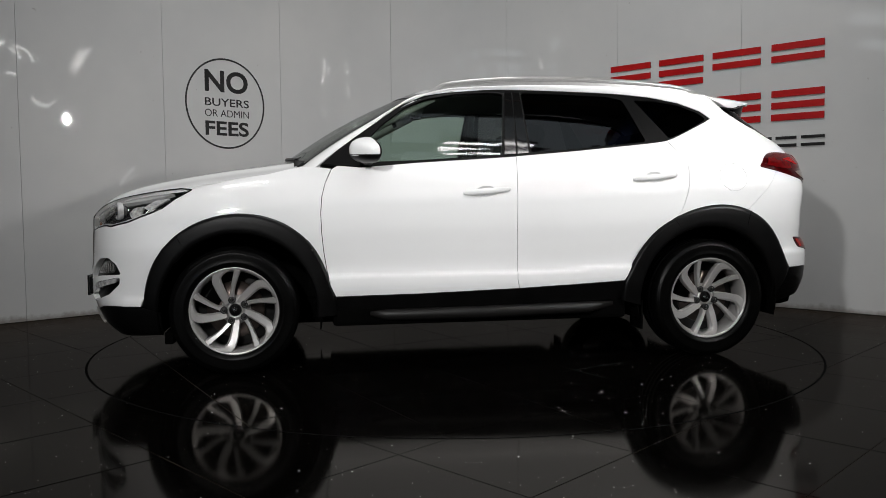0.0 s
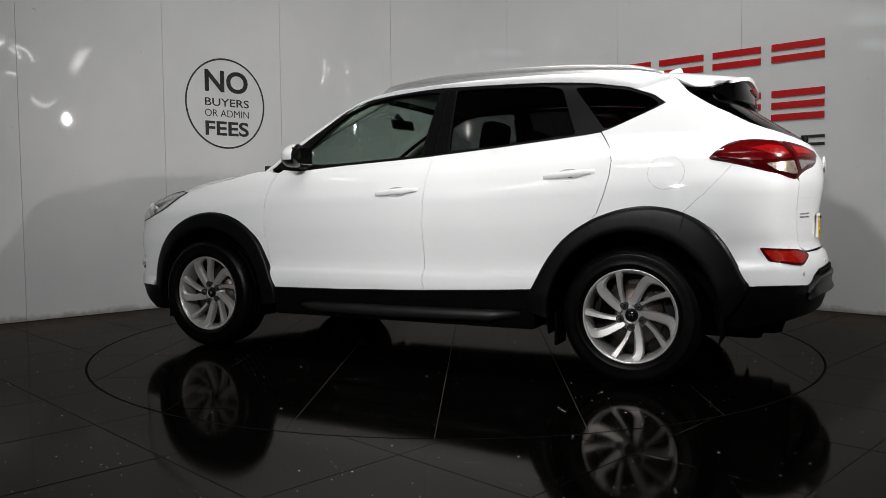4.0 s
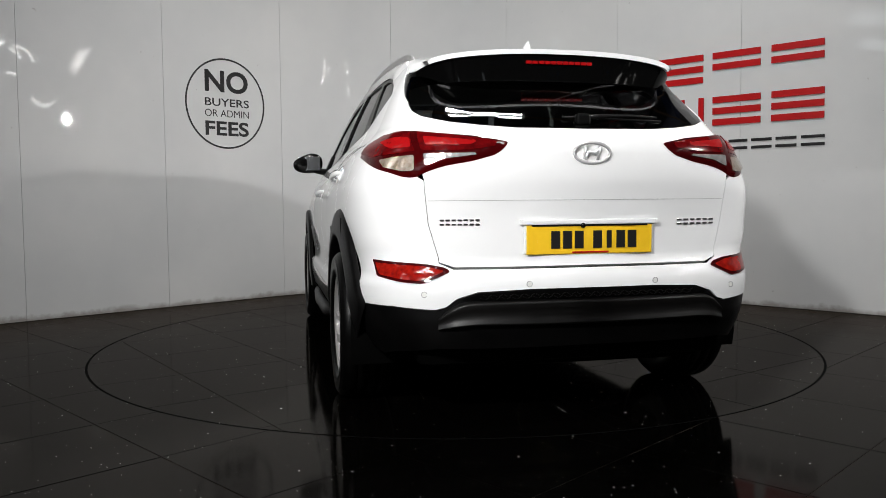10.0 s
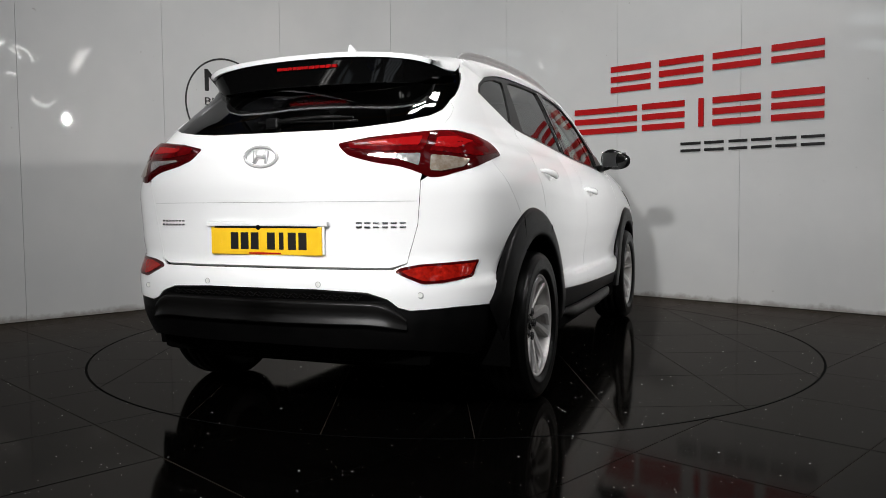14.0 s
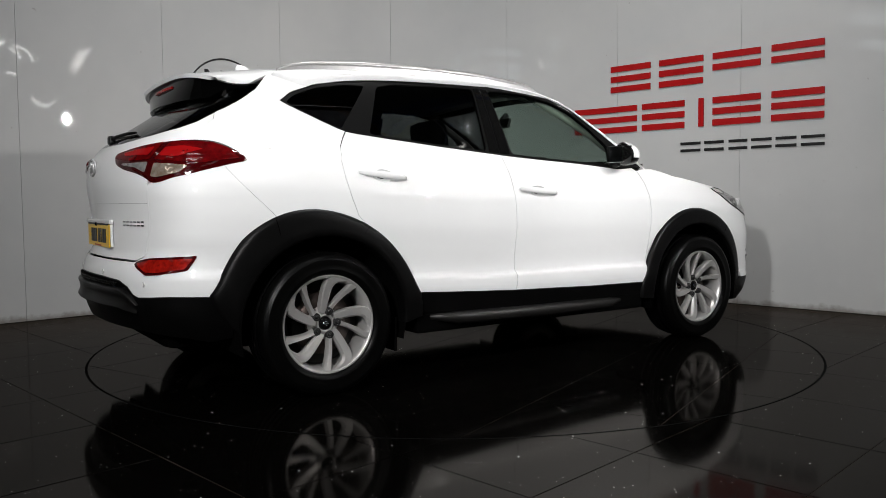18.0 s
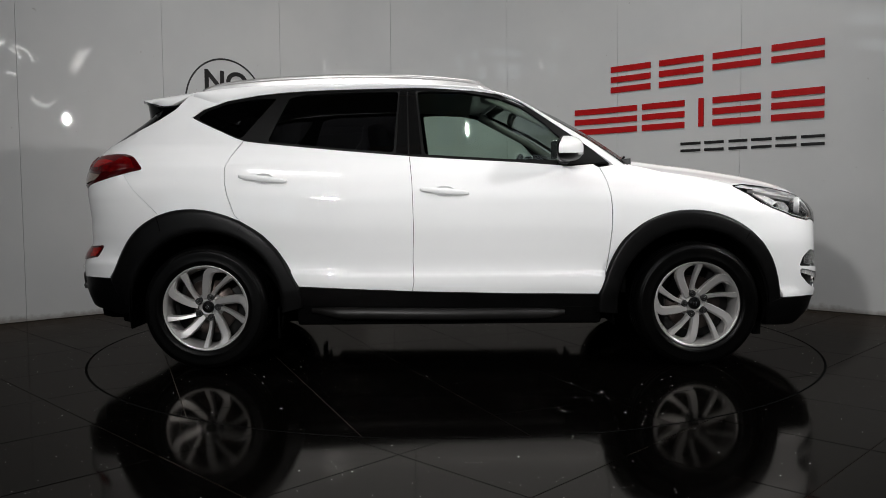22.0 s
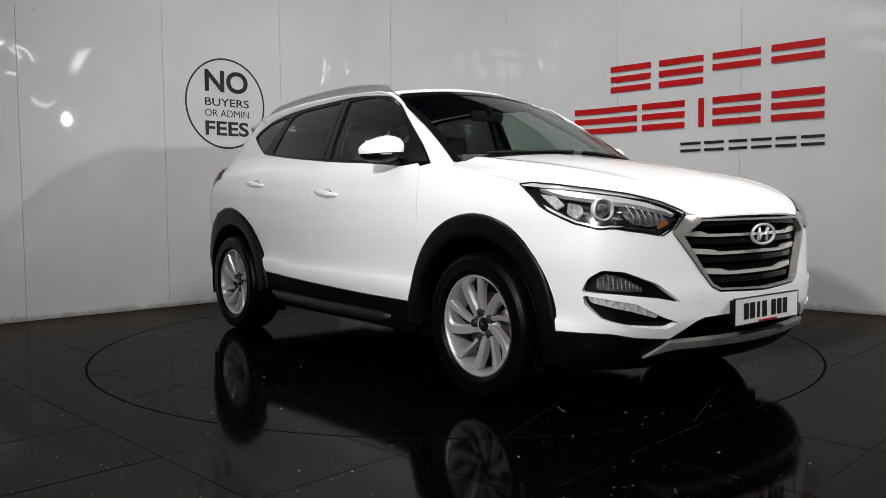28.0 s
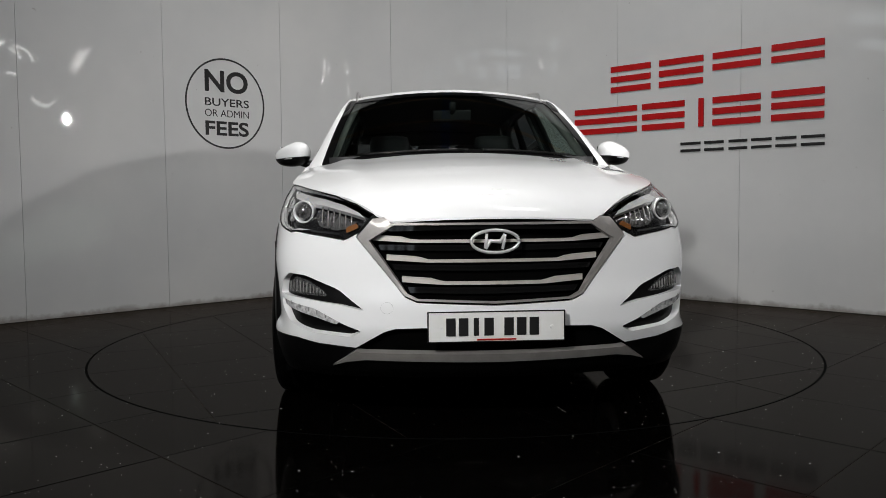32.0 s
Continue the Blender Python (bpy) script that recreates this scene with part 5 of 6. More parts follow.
    for k in range(44):
        for row in range(2):
            y, z = -0.43 + 0.020 * (k + 0.5 * row), 0.552 - 0.010 * row - 0.006 * abs(-0.43 + 0.020 * k) ** 2 * 5
            p = end_at(y, z, False)[0]
            boxed("grille_cell", -0.003, 0.003, -0.0075, 0.0075, -0.0015, 0.0015, valance_black, car, 0.0, matrix=Matrix.Translation((p[0] - 0.004, p[1], z)) @ pose(0, 0, 0, 28 if k % 2 else -28, 0, 0))
    for y in (-0.65, -0.26, 0.26, 0.65):
        p = end_at(y, 0.590 if abs(y) < 0.4 else 0.552, False)[0]
        bm = bmesh.new()
        bmesh.ops.create_cone(bm, cap_ends=True, segments=20, radius1=0.010, radius2=0.009, depth=0.005, matrix=Matrix.Translation(p) @ Euler((0, radians(-90), math.atan2(-y, 2.2))).to_matrix().to_4x4())
        eye = part("parking_sensor", bm, plate_white, car)
        tube("ring", [(p[0] - 0.0026, p[1] + 0.0108 * math.cos(a), p[2] + 0.0108 * math.sin(a)) for a in np.linspace(0, 2 * math.pi, 21)], 0.0012, seam_dark, eye, 5)
    # number plate in its recess, grip bar, badge, maker's lettering as plain bars
    recess = boxed("plate_recess", -0.006, 0.006, -0.268, 0.268, 0.702, 0.815, paint, car, 0.003, matrix=Matrix.Translation((-2.150, 0, 0)))
    boxed("grip_bar", -0.008, 0.012, -0.285, 0.285, 0.812, 0.832, paint, car, 0.006, matrix=Matrix.Translation((-2.157, 0, 0)))
    boxed("grip_shadow", -0.008, 0.012, -0.24, 0.24, 0.806, 0.812, satin_black, car, 0.001, matrix=Matrix.Translation((-2.158, 0, 0)))
    bm = bmesh.new()
    bmesh.ops.create_uvsphere(bm, u_segments=16, v_segments=8, radius=0.011, matrix=Matrix.Translation((-2.161, 0.03, 0.808)))
    part("rear_camera", bm, gloss_black, car, "", True)
    number_plate(-2.1595, 0.754, False, recess)
    badge(-2.178, 1.087, 0.074, 0.039, -1)
    lettering(0.585, 0.430, 0.826, 7, 0.026)
    lettering(-0.385, -0.585, 0.818, 6, 0.026)
    # crease line of the tailgate, its shade drawn as a thin grey bar
    tube("crease_shade_line", [tuple(end_at(y, 0.908, False)[0] - (0.0005, 0, 0)) for y in np.linspace(-0.625, 0.625, 40)], 0.0009, seam_dark, car, 6)
    # wiper
    wiper = boxed("rear_wiper", -0.012, 0.02, -0.03, 0.03, -0.022, 0.022, satin_black, car, 0.010, matrix=Matrix.Translation((-2.088, 0.0, 1.225)))
    pts = [(float(end_at(y, z, False)[0][0]) - 0.016, y, z) for y, z in ((0.0, 1.228), (-0.08, 1.238), (-0.2, 1.245), (-0.34, 1.240))]
    tube("wiper_arm", pts, [0.012, 0.010, 0.008, 0.005], satin_black, wiper, 8)
    tube("wiper_blade", [(float(end_at(y, 1.232, False)[0][0]) - 0.006, y, 1.232 + 0.006 * math.sin(4 * y)) for y in np.linspace(0.08, -0.36, 12)], 0.005, satin_black, wiper, 6)


def mirrored_panel(name, pts, mat, parent, s, off, thick, step, bulge=0.0, view="rear", label="", r=0.008):
    q = [("r" if p[0] == "r" else "f", p[1], p[2]) if p[0] in ("r", "f") else p for p in pts]
    return panel_one(name, q, view, mat, parent, off, thick, step, s, r, label)


def panel_one(name, q, view, mat, parent, off, thick, step, s, r, label=""):
    two = panel(name, q, view, mat, parent, off=off, thick=thick, step=step, both=True, r=r, label=label)
    keep, drop = (two[0], two[1]) if s > 0 else (two[1], two[0])
    bpy.data.objects.remove(drop)
    return keep


def badge(x, z, a, b, s):
    """A chrome oval ring with a slanting bar across it."""
    pts = [(x, a * math.cos(t), z + b * math.sin(t)) for t in [2 * math.pi * k / 40 for k in range(41)]]
    ring = tube("badge", pts, 0.0065, badge_chrome, car, 8, "chrome oval badge")
    tube("badge_bar", [(x, -s * 0.42 * a, z - 0.62 * b), (x, -s * 0.2 * a, z + 0.05 * b), (x, s * 0.2 * a, z - 0.05 * b), (x, s * 0.42 * a, z + 0.62 * b)], 0.008, badge_chrome, ring, 8)
    tube("badge_bar", [(x, -s * 0.05 * a - s * 0.3 * a, z + 0.70 * b), (x, -s * 0.42 * a, z - 0.62 * b)], 0.006, badge_chrome, ring, 8)
    tube("badge_bar", [(x, s * 0.42 * a, z + 0.62 * b), (x, s * 0.30 * a, z - 0.70 * b)], 0.006, badge_chrome, ring, 8)


def lettering(y0, y1, z, n, h):
    """Chrome marks of a name, as plain bars."""
    w = (y1 - y0) / n
    for k in range(n):
        y = y0 + w * (k + 0.5)
        x = float(end_at(y, z, False)[0][0])
        a = math.atan2(0.5 * y, 1)
        boxed("name_mark", -0.002, 0.002, -abs(w) * 0.36, abs(w) * 0.36, -h * 0.5, -h * 0.22, chrome, car, 0.0008, matrix=Matrix.Translation((x - 0.002, y, z)) @ pose(0, 0, 0, 0, 0, -math.degrees(a)))
        boxed("name_mark", -0.002, 0.002, -abs(w) * 0.36, abs(w) * 0.36, h * 0.12, h * 0.4, chrome, car, 0.0008, matrix=Matrix.Translation((x - 0.002, y, z)) @ pose(0, 0, 0, 0, 0, -math.degrees(a)))


def number_plate(x, z, fore, parent):
    """A plate whose characters stand as plain bars."""
    mat = plate_white if fore else plate_yellow
    s = 1 if fore else -1
    base = boxed("number_plate", -0.003, 0.003, -0.26, 0.26, -0.0555, 0.0555, mat, parent, 0.002, "white front plate with dark bars" if fore else "yellow rear plate with dark bars", Matrix.Translation((x, 0, z)))
    if fore:
        for z0, z1, y0, y1 in ((-0.0590, -0.0550, -0.264, 0.264), (0.0550, 0.0590, -0.264, 0.264), (-0.0590, 0.0590, -0.264, -0.259), (-0.0590, 0.0590, 0.259, 0.264)):
            boxed("plate_border", -0.004, 0.005, y0, y1, z0, z1, satin_black, base, 0.001, matrix=Matrix.Translation((x, 0, z)))
    for k in range(7):
        y = (-0.170 + 0.0485 * k + (0.028 if k > 3 else 0.0) - 0.005) * s
        w = 0.018 if k != 2 else 0.010
        boxed("character_bar", -0.0015, 0.0015, -w, w, -0.034, 0.034, plate_ink, base, 0.0005, matrix=Matrix.Translation((x + s * 0.0042, y * s, z)))
    for y in (-0.212, 0.212):
        bm = bmesh.new()
        bmesh.ops.create_cone(bm, cap_ends=True, segments=16, radius1=0.007, radius2=0.006, depth=0.004, matrix=Matrix.Translation((x + s * 0.0045, y, z - 0.004)) @ pose(0, 0, 0, 0, 90, 0))
        part("plate_screw", bm, mat, base)
    if fore:
        boxed("dealer_strip", -0.001, 0.001, -0.075, 0.075, -0.052, -0.046, red_letter, base, 0.0, matrix=Matrix.Translation((x + 0.0045, 0.0, z)))
    else:
        boxed("dealer_strip", -0.001, 0.001, -0.075, 0.075, -0.052, -0.046, red_letter, base, 0.0, matrix=Matrix.Translation((x - 0.0045, 0.0, z)))


def flutes(name, ys, top, foot, depth, r, lamp, s):
    """Bright upright ribs behind a lamp's glass, from its lower to its upper edge."""
    top, foot = np.array(top), np.array(foot)
    for k, y in enumerate(ys):
        z0, z1 = float(np.interp(y, foot[:, 0], foot[:, 1])), float(np.interp(y, top[:, 0], top[:, 1]))
        if z1 - z0 < 0.008:
            continue
        pts = [end_at(y, z, True)[0] for z in np.linspace(z0 + 0.003, z1 - 0.003, 4)]
        d = Vector((1.0, 0.55 + 1.1 * (y - 0.6), 0)).normalized() * depth
        tube(name, [(p[0] - d.x, s * (p[1] - d.y), p[2]) for p in pts], r * (1.0 if k % 3 else 0.7), clear_lamp, lamp, 6)


def nose_end():
    fog = [("f", 0.845, 0.538), ("f", 0.835, 0.592), ("f", 0.805, 0.625), ("f", 0.735, 0.618), ("f", 0.603, 0.566), ("f", 0.500, 0.485), ("f", 0.604, 0.508), ("f", 0.770, 0.530)]
    drl = [("f", 0.842, 0.524), ("f", 0.838, 0.486), ("f", 0.806, 0.432), ("f", 0.715, 0.396), ("f", 0.561, 0.381), ("f", 0.512, 0.404), ("f", 0.583, 0.430), ("f", 0.700, 0.489)]
    lampline = [(1.70, 0.878), (1.742, 0.858), (1.871, 0.808), (1.965, 0.786), ("f", 0.764, 0.790), ("f", 0.66, 0.772), ("f", 0.58, 0.758), ("f", 0.525, 0.785)]
    panel("front_bumper", [("f", 0.0, 0.421), ("f", 0.273, 0.421), ("f", 0.382, 0.417), ("f", 0.426, 0.403), ("f", 0.536, 0.335), ("f", 0.687, 0.349), ("f", 0.773, 0.368), (1.96, 0.372), (1.808, 0.370)] + ARCH_F[1:4] + [(1.60, 0.762)] + lampline + [("f", 0.530, 0.770), ("f", 0.345, 0.540), ("f", 0.300, 0.520), ("f", 0.0, 0.508)], "front", paint, car, (fog, drl), whole=True, gap=GAP, step=0.028, hole_r=0.012, thick=0.03)
    for pts, nm in ((fog, "fog_pocket"), (drl, "daylight_pocket")):
        panel(nm, pts, "front", cladding, car, off=-0.028, thick=0.0, step=0.03)
    for k in range(2):
        s = 1 if k == 0 else -1
        fl = panel_one("fog_lamp", [("f", 0.822, 0.548), ("f", 0.816, 0.590), ("f", 0.792, 0.610), ("f", 0.735, 0.596), ("f", 0.672, 0.560), ("f", 0.655, 0.538), ("f", 0.77, 0.542)], "front", lamp_grey, car, -0.022, 0.006, 0.02, s, 0.012, "clear ribbed fog lamp")
        flutes("rib", np.linspace(0.672, 0.812, 11), ((0.655, 0.548), (0.735, 0.588), (0.792, 0.602), (0.82, 0.590)), ((0.655, 0.542), (0.77, 0.546), (0.82, 0.552)), 0.018, 0.0034, fl, s)
        panel_one("lens", [("f", 0.822, 0.548), ("f", 0.816, 0.590), ("f", 0.792, 0.610), ("f", 0.735, 0.596), ("f", 0.672, 0.560), ("f", 0.655, 0.538), ("f", 0.77, 0.542)], "front", lamp_cover, fl, -0.006, 0.0, 0.03, s, 0.012)
        dl = panel_one("daylight_lamp", [("f", 0.836, 0.520), ("f", 0.828, 0.494), ("f", 0.70, 0.455), ("f", 0.615, 0.428), ("f", 0.605, 0.440), ("f", 0.625, 0.455), ("f", 0.700, 0.487)], "front", led_strip, car, -0.006, 0.018, 0.02, s, 0.008, "clear LED daylight strip")
        for j in range(5):
            y = 0.655 + 0.035 * j
            p = end_at(y, 0.452 + 0.31 * (y - 0.62), True)[0]
            boxed("led_divider", -0.004, 0.004, -0.0009, 0.0009, -0.009, 0.009, seam_dark, dl, 0.0005, matrix=Matrix.Translation((p[0] - 0.004, s * p[1], p[2])) @ pose(0, 0, 0, 0, 0, s * 35))
    # grille
    hole = [("f", 0.0, 0.815), ("f", 0.385, 0.815), ("f", 0.480, 0.757), ("f", 0.340, 0.556), ("f", 0.298, 0.535), ("f", 0.0, 0.524)]
    hole_full = hole + [("f", -p[1], p[2]) for p in hole[::-1] if p[1] > 0]
    frame_half = [("f", 0.0, 0.824), ("f", 0.395, 0.824), ("f", 0.420, 0.843), ("f", 0.465, 0.838), ("f", 0.526, 0.770), ("f", 0.345, 0.545), ("f", 0.300, 0.526), ("f", 0.0, 0.515)]
    full = frame_half + [("f", -p[1], p[2]) for p in frame_half[::-1] if p[1] > 0]
    gr = panel("grille_frame", full, "front", grille_silver, car, (hole_full,), off=0.006, thick=0.03, step=0.03, both=False, label="satin silver grille surround")
    panel("grille_mesh", hole_full, "front", under_black, gr, off=-0.05, thick=0.0, step=0.05, both=False)
    panel("grille_top", [("f", 0.0, 0.817), ("f", 0.395, 0.817), ("f", 0.42, 0.806), ("f", 0.40, 0.792), ("f", 0.0, 0.800)], "front", gloss_black, gr, off=-0.006, thick=0.02, step=0.04, whole=True, both=False)
    for zc, ymax in ((0.755, 0.474), (0.678, 0.420), (0.594, 0.360)):
        rows = []
        for half in (1, -1):
            for t in np.linspace(0, 1, 14):
                y = ymax * t if half == 1 else ymax * (1 - t)
                step_up = max(0.0, min(1.0, (abs(y) - ymax + 0.150) / 0.028))
                rise = 0.010 * max(0.0, (abs(y) - ymax + 0.16) / 0.16)
                rows.append(("f", y, zc + rise + (0.005 + 0.010 * step_up if half == -1 else -0.007)))
        panel("grille_bar", rows, "front", satin_silver, gr, off=-0.026, thick=0.02, step=0.03, both=False, whole=True)
        panel("grille_slat", [("f", 0.0, zc - 0.016), ("f", ymax - 0.02, zc - 0.014), ("f", ymax - 0.03, zc - 0.036), ("f", 0.0, zc - 0.040)], "front", gloss_black, gr, off=-0.032, thick=0.015, step=0.04, both=False, whole=True)
    ring = []
    for k in range(33):
        a = 2 * math.pi * k / 32
        ring.append(tuple(end_at(-0.415 + 0.024 * math.cos(a), 0.498 + 0.022 * math.sin(a), True)[0]))
    tube("tow_cover_gap", ring, 0.0004, seam_dark, car, 6)
    badge(2.212, 0.752, 0.092, 0.043, 1)
    number_plate(2.236, 0.430, True, car)
    boxed("plate_holder", -0.012, 0.010, -0.255, 0.255, -0.05, 0.05, satin_black, car, 0.003, matrix=Matrix.Translation((2.222, 0, 0.430)))
    # lower intake, skid plate, skirt
    panel("lower_intake", [("f", 0.0, 0.419), ("f", 0.382, 0.415), ("f", 0.426, 0.401), ("f", 0.53, 0.332), ("f", 0.515, 0.318), ("f", 0.0, 0.318)], "front", under_black, car, off=-0.03, thick=0.0, whole=True, step=0.04)
    panel("skid_plate", [("f", 0.0, 0.320), ("f", 0.30, 0.322), ("f", 0.515, 0.322), ("f", 0.535, 0.326), ("f", 0.630, 0.262), ("f", 0.575, 0.280), ("f", 0.50, 0.292), ("f", 0.0, 0.287)], "front", grille_silver, car, off=0.010, thick=0.03, whole=True, step=0.03, label="satin silver skid plate")
    panel("front_skirt", [("f", 0.0, 0.288), ("f", 0.50, 0.292), ("f", 0.575, 0.280), ("f", 0.61, 0.27), ("f", 0.540, 0.330), ("f", 0.687, 0.345), ("f", 0.773, 0.364), (1.96, 0.368), (1.808, 0.366), (1.715, 0.335), (1.705, 0.215), (1.92, 0.205), ("f", 0.60, 0.20), ("f", 0.0, 0.205)], "front", cladding, car, off=-0.003, thick=0.02, whole=True, step=0.04)
    for s in (1, -1):
        boxed("air_dam", 1.655, 1.70, s * 0.60 if s > 0 else -0.86, 0.86 if s > 0 else -0.60, 0.165, 0.23, under_black, car, 0.005)
    # head lamps
    lamp = [(1.545, 0.978), (1.60, 0.984), (1.70, 0.974), ("f", 0.700, 0.951), ("f", 0.612, 0.928), ("f", 0.527, 0.894), ("f", 0.458, 0.853), ("f", 0.512, 0.798), ("f", 0.572, 0.762), ("f", 0.66, 0.776), ("f", 0.764, 0.794), (1.965, 0.790), (1.871, 0.812), (1.742, 0.862), (1.62, 0.935)]
    for s in (1, -1):
        hl = panel_one("head_lamp", lamp, "front", lamp_dark, car, -0.045, 0.0, 0.02, s, 0.0, "clear head lamp with projector and amber indicator")
        panel_one("lens", lamp, "front", lamp_cover, hl, 0.004, 0.0, 0.025, s, 0.01)
        edge = resample(outline(lamp, "front"), 0.012)
        ep = rolled(edge, "front")
        ep = ep + body_normal(ep) * 0.002
        tube("lamp_seal", [tuple(p * (1, s, 1)) for p in ep] + [tuple(ep[0] * (1, s, 1))], 0.0035, gloss_black, hl, 6)
        panel_one("brow", [(1.64, 0.966), (1.72, 0.962), ("f", 0.74, 0.948), ("f", 0.66, 0.930), ("f", 0.58, 0.904), ("f", 0.52, 0.872), ("f", 0.497, 0.850), ("f", 0.56, 0.872), ("f", 0.66, 0.902), ("f", 0.76, 0.922), (1.78, 0.935)], "front", brow_silver, hl, -0.012, 0.02, 0.02, s, 0.004)
        panel_one("side_marker", [(1.66, 0.945), (1.74, 0.935), (1.80, 0.895), (1.765, 0.875)], "front", led_strip, hl, -0.018, 0.01, 0.02, s, 0.006)
        panel_one("indicator", [("f", 0.578, 0.808), ("f", 0.535, 0.826), ("f", 0.528, 0.808), ("f", 0.578, 0.786)], "front", amber, hl, -0.024, 0.01, 0.02, s, 0.006)
        panel_one("reflector_bowl", [("f", 0.695, 0.900), ("f", 0.60, 0.874), ("f", 0.528, 0.842), ("f", 0.556, 0.806), ("f", 0.62, 0.796), ("f", 0.690, 0.812)], "front", lamp_grey, hl, -0.030, 0.010, 0.015, s, 0.012)
        flutes("reflector_rib", np.linspace(0.560, 0.680, 6), ((0.53, 0.838), (0.60, 0.868), (0.695, 0.894)), ((0.53, 0.836), (0.556, 0.812), (0.62, 0.802), (0.69, 0.816)), 0.027, 0.0036, hl, s)
        panel_one("base_strip", [("f", 0.60, 0.786), ("f", 0.72, 0.800), ("f", 0.72, 0.793), ("f", 0.60, 0.778)], "front", chrome, hl, -0.012, 0.01, 0.015, s, 0.0)
        panel_one("reflector_cell", [(1.80, 0.915), (1.86, 0.905), (1.885, 0.868), (1.862, 0.838), (1.815, 0.862)], "front", fog_facets, hl, -0.030, 0.012, 0.015, s, 0.010)
        panel_one("bezel", [(1.70, 0.893), (1.76, 0.870), (1.88, 0.822), (1.965, 0.801), ("f", 0.764, 0.805), ("f", 0.72, 0.800), (1.965, 0.796), (1.872, 0.816), (1.745, 0.866)], "front", brow_silver, hl, -0.010, 0.008, 0.02, s, 0.0)
        c = Vector((1.938, s * 0.745, 0.868))
        bm = lathe([(0.046, -0.02), (0.048, 0.0), (0.046, 0.010), (0.040, 0.010), (0.036, -0.01)], 32)
        bm.transform(Matrix.Translation(c) @ pose(0, 0, 0, 0, 0, s * 22 - 90))
        part("projector_ring", bm, brow_silver, hl, "", True)
        bm = bmesh.new()
        bmesh.ops.create_uvsphere(bm, u_segments=24, v_segments=12, radius=0.037, matrix=Matrix.Translation(c + Vector((-0.016, 0, 0))))
        part("projector_lens", bm, lamp_grey, hl, "", True)
    # screen base
    sheet("cowl", lambda u, v: (1.125 - 0.150 * v * v - 0.05 * u, v * 0.72, 1.128 - 0.030 * v * v + 0.006 * u), np.linspace(0, 1, 3), np.linspace(-1, 1, 21), satin_black, car, 0.01, "", -1)
    for y0, y1 in ((-0.55, 0.02), (0.10, 0.58)):
        tube("front_wiper", [(np.array(screen_pt(y / 0.72, 0.03)) + (0.006, 0, 0.008)) for y in np.linspace(y0, y1, 10)], 0.007, satin_black, car, 6)


def arch_line(line, cx, cz, start, end, n, foot):
    """A smooth curve near the points of a wheel arch, about its hub; past the last point it draws in to foot."""
    p = np.array(line, float)
    ang, rad = np.arctan2(p[:, 1] - cz, p[:, 0] - cx), np.hypot(p[:, 0] - cx, p[:, 1] - cz)
    k = np.polyfit(ang, rad, 6)
    t = np.linspace(radians(start), radians(end), n)
    r = np.polyval(k, np.clip(t, ang.min(), ang.max()))
    if foot:
        r += (foot - r) * np.clip((t - ang.max()) / (t[-1] - ang.max()), 0, 1)
    return np.stack([cx + r * np.cos(t), cz + r * np.sin(t)], 1)


def arch(line, cx, well, start, end, inner_start, inner_end, foot=0.0):
    """A moulding round a wheel opening: a rounded outer edge, a flat flare and a lip turned in at the tyre."""
    cz, n = 0.335, 72
    outer = arch_line(line, cx, cz, start, end, n, foot)
    t = np.radians(np.linspace(inner_start, inner_end, n))
    inner = np.stack([cx + well * np.cos(t), cz + well * np.sin(t)], 1)
    # way across from the outer edge, and how far it stands off the flank
    across = ((-0.07, -0.006), (0.0, 0.009), (0.05, 0.015), (0.16, 0.018), (0.40, 0.020), (0.70, 0.022), (0.88, 0.022), (0.96, 0.018), (1.0, 0.010), (1.0, -0.015), (1.0, -0.05))
    xs = np.array([[outer[i][0] * (1 - w) + inner[i][0] * w for w, _ in across] for i in range(n)])
    close = 1 - 0.9 * np.clip((np.linspace(start, end, n) - 158) / 20, 0, 1) if foot else np.ones(n)
    flank = side_at(xs.ravel(), np.full(xs.size, 0.80))[:, 1].reshape(xs.shape)
    for s in (1, -1):
        def fn(u, v):
            i, j = int(round(u)), int(round(v))
            w, lift = across[j]
            x, z = outer[i] * (1 - w) + inner[i] * w
            y = flank[i][j] + lift * close[i] - 0.10 * max(0.0, 0.42 - z)
            return np.array((x, s * y, z))
        mid = n // 2
        nn = np.cross(fn(mid + 1, 4) - fn(mid, 4), fn(mid, 5) - fn(mid, 4))
        sheet("arch_cladding", fn, np.arange(n), np.arange(len(across)), cladding, car, 0.004, "black plastic wheel-arch cladding", 1 if nn[1] * s > 0 else -1)


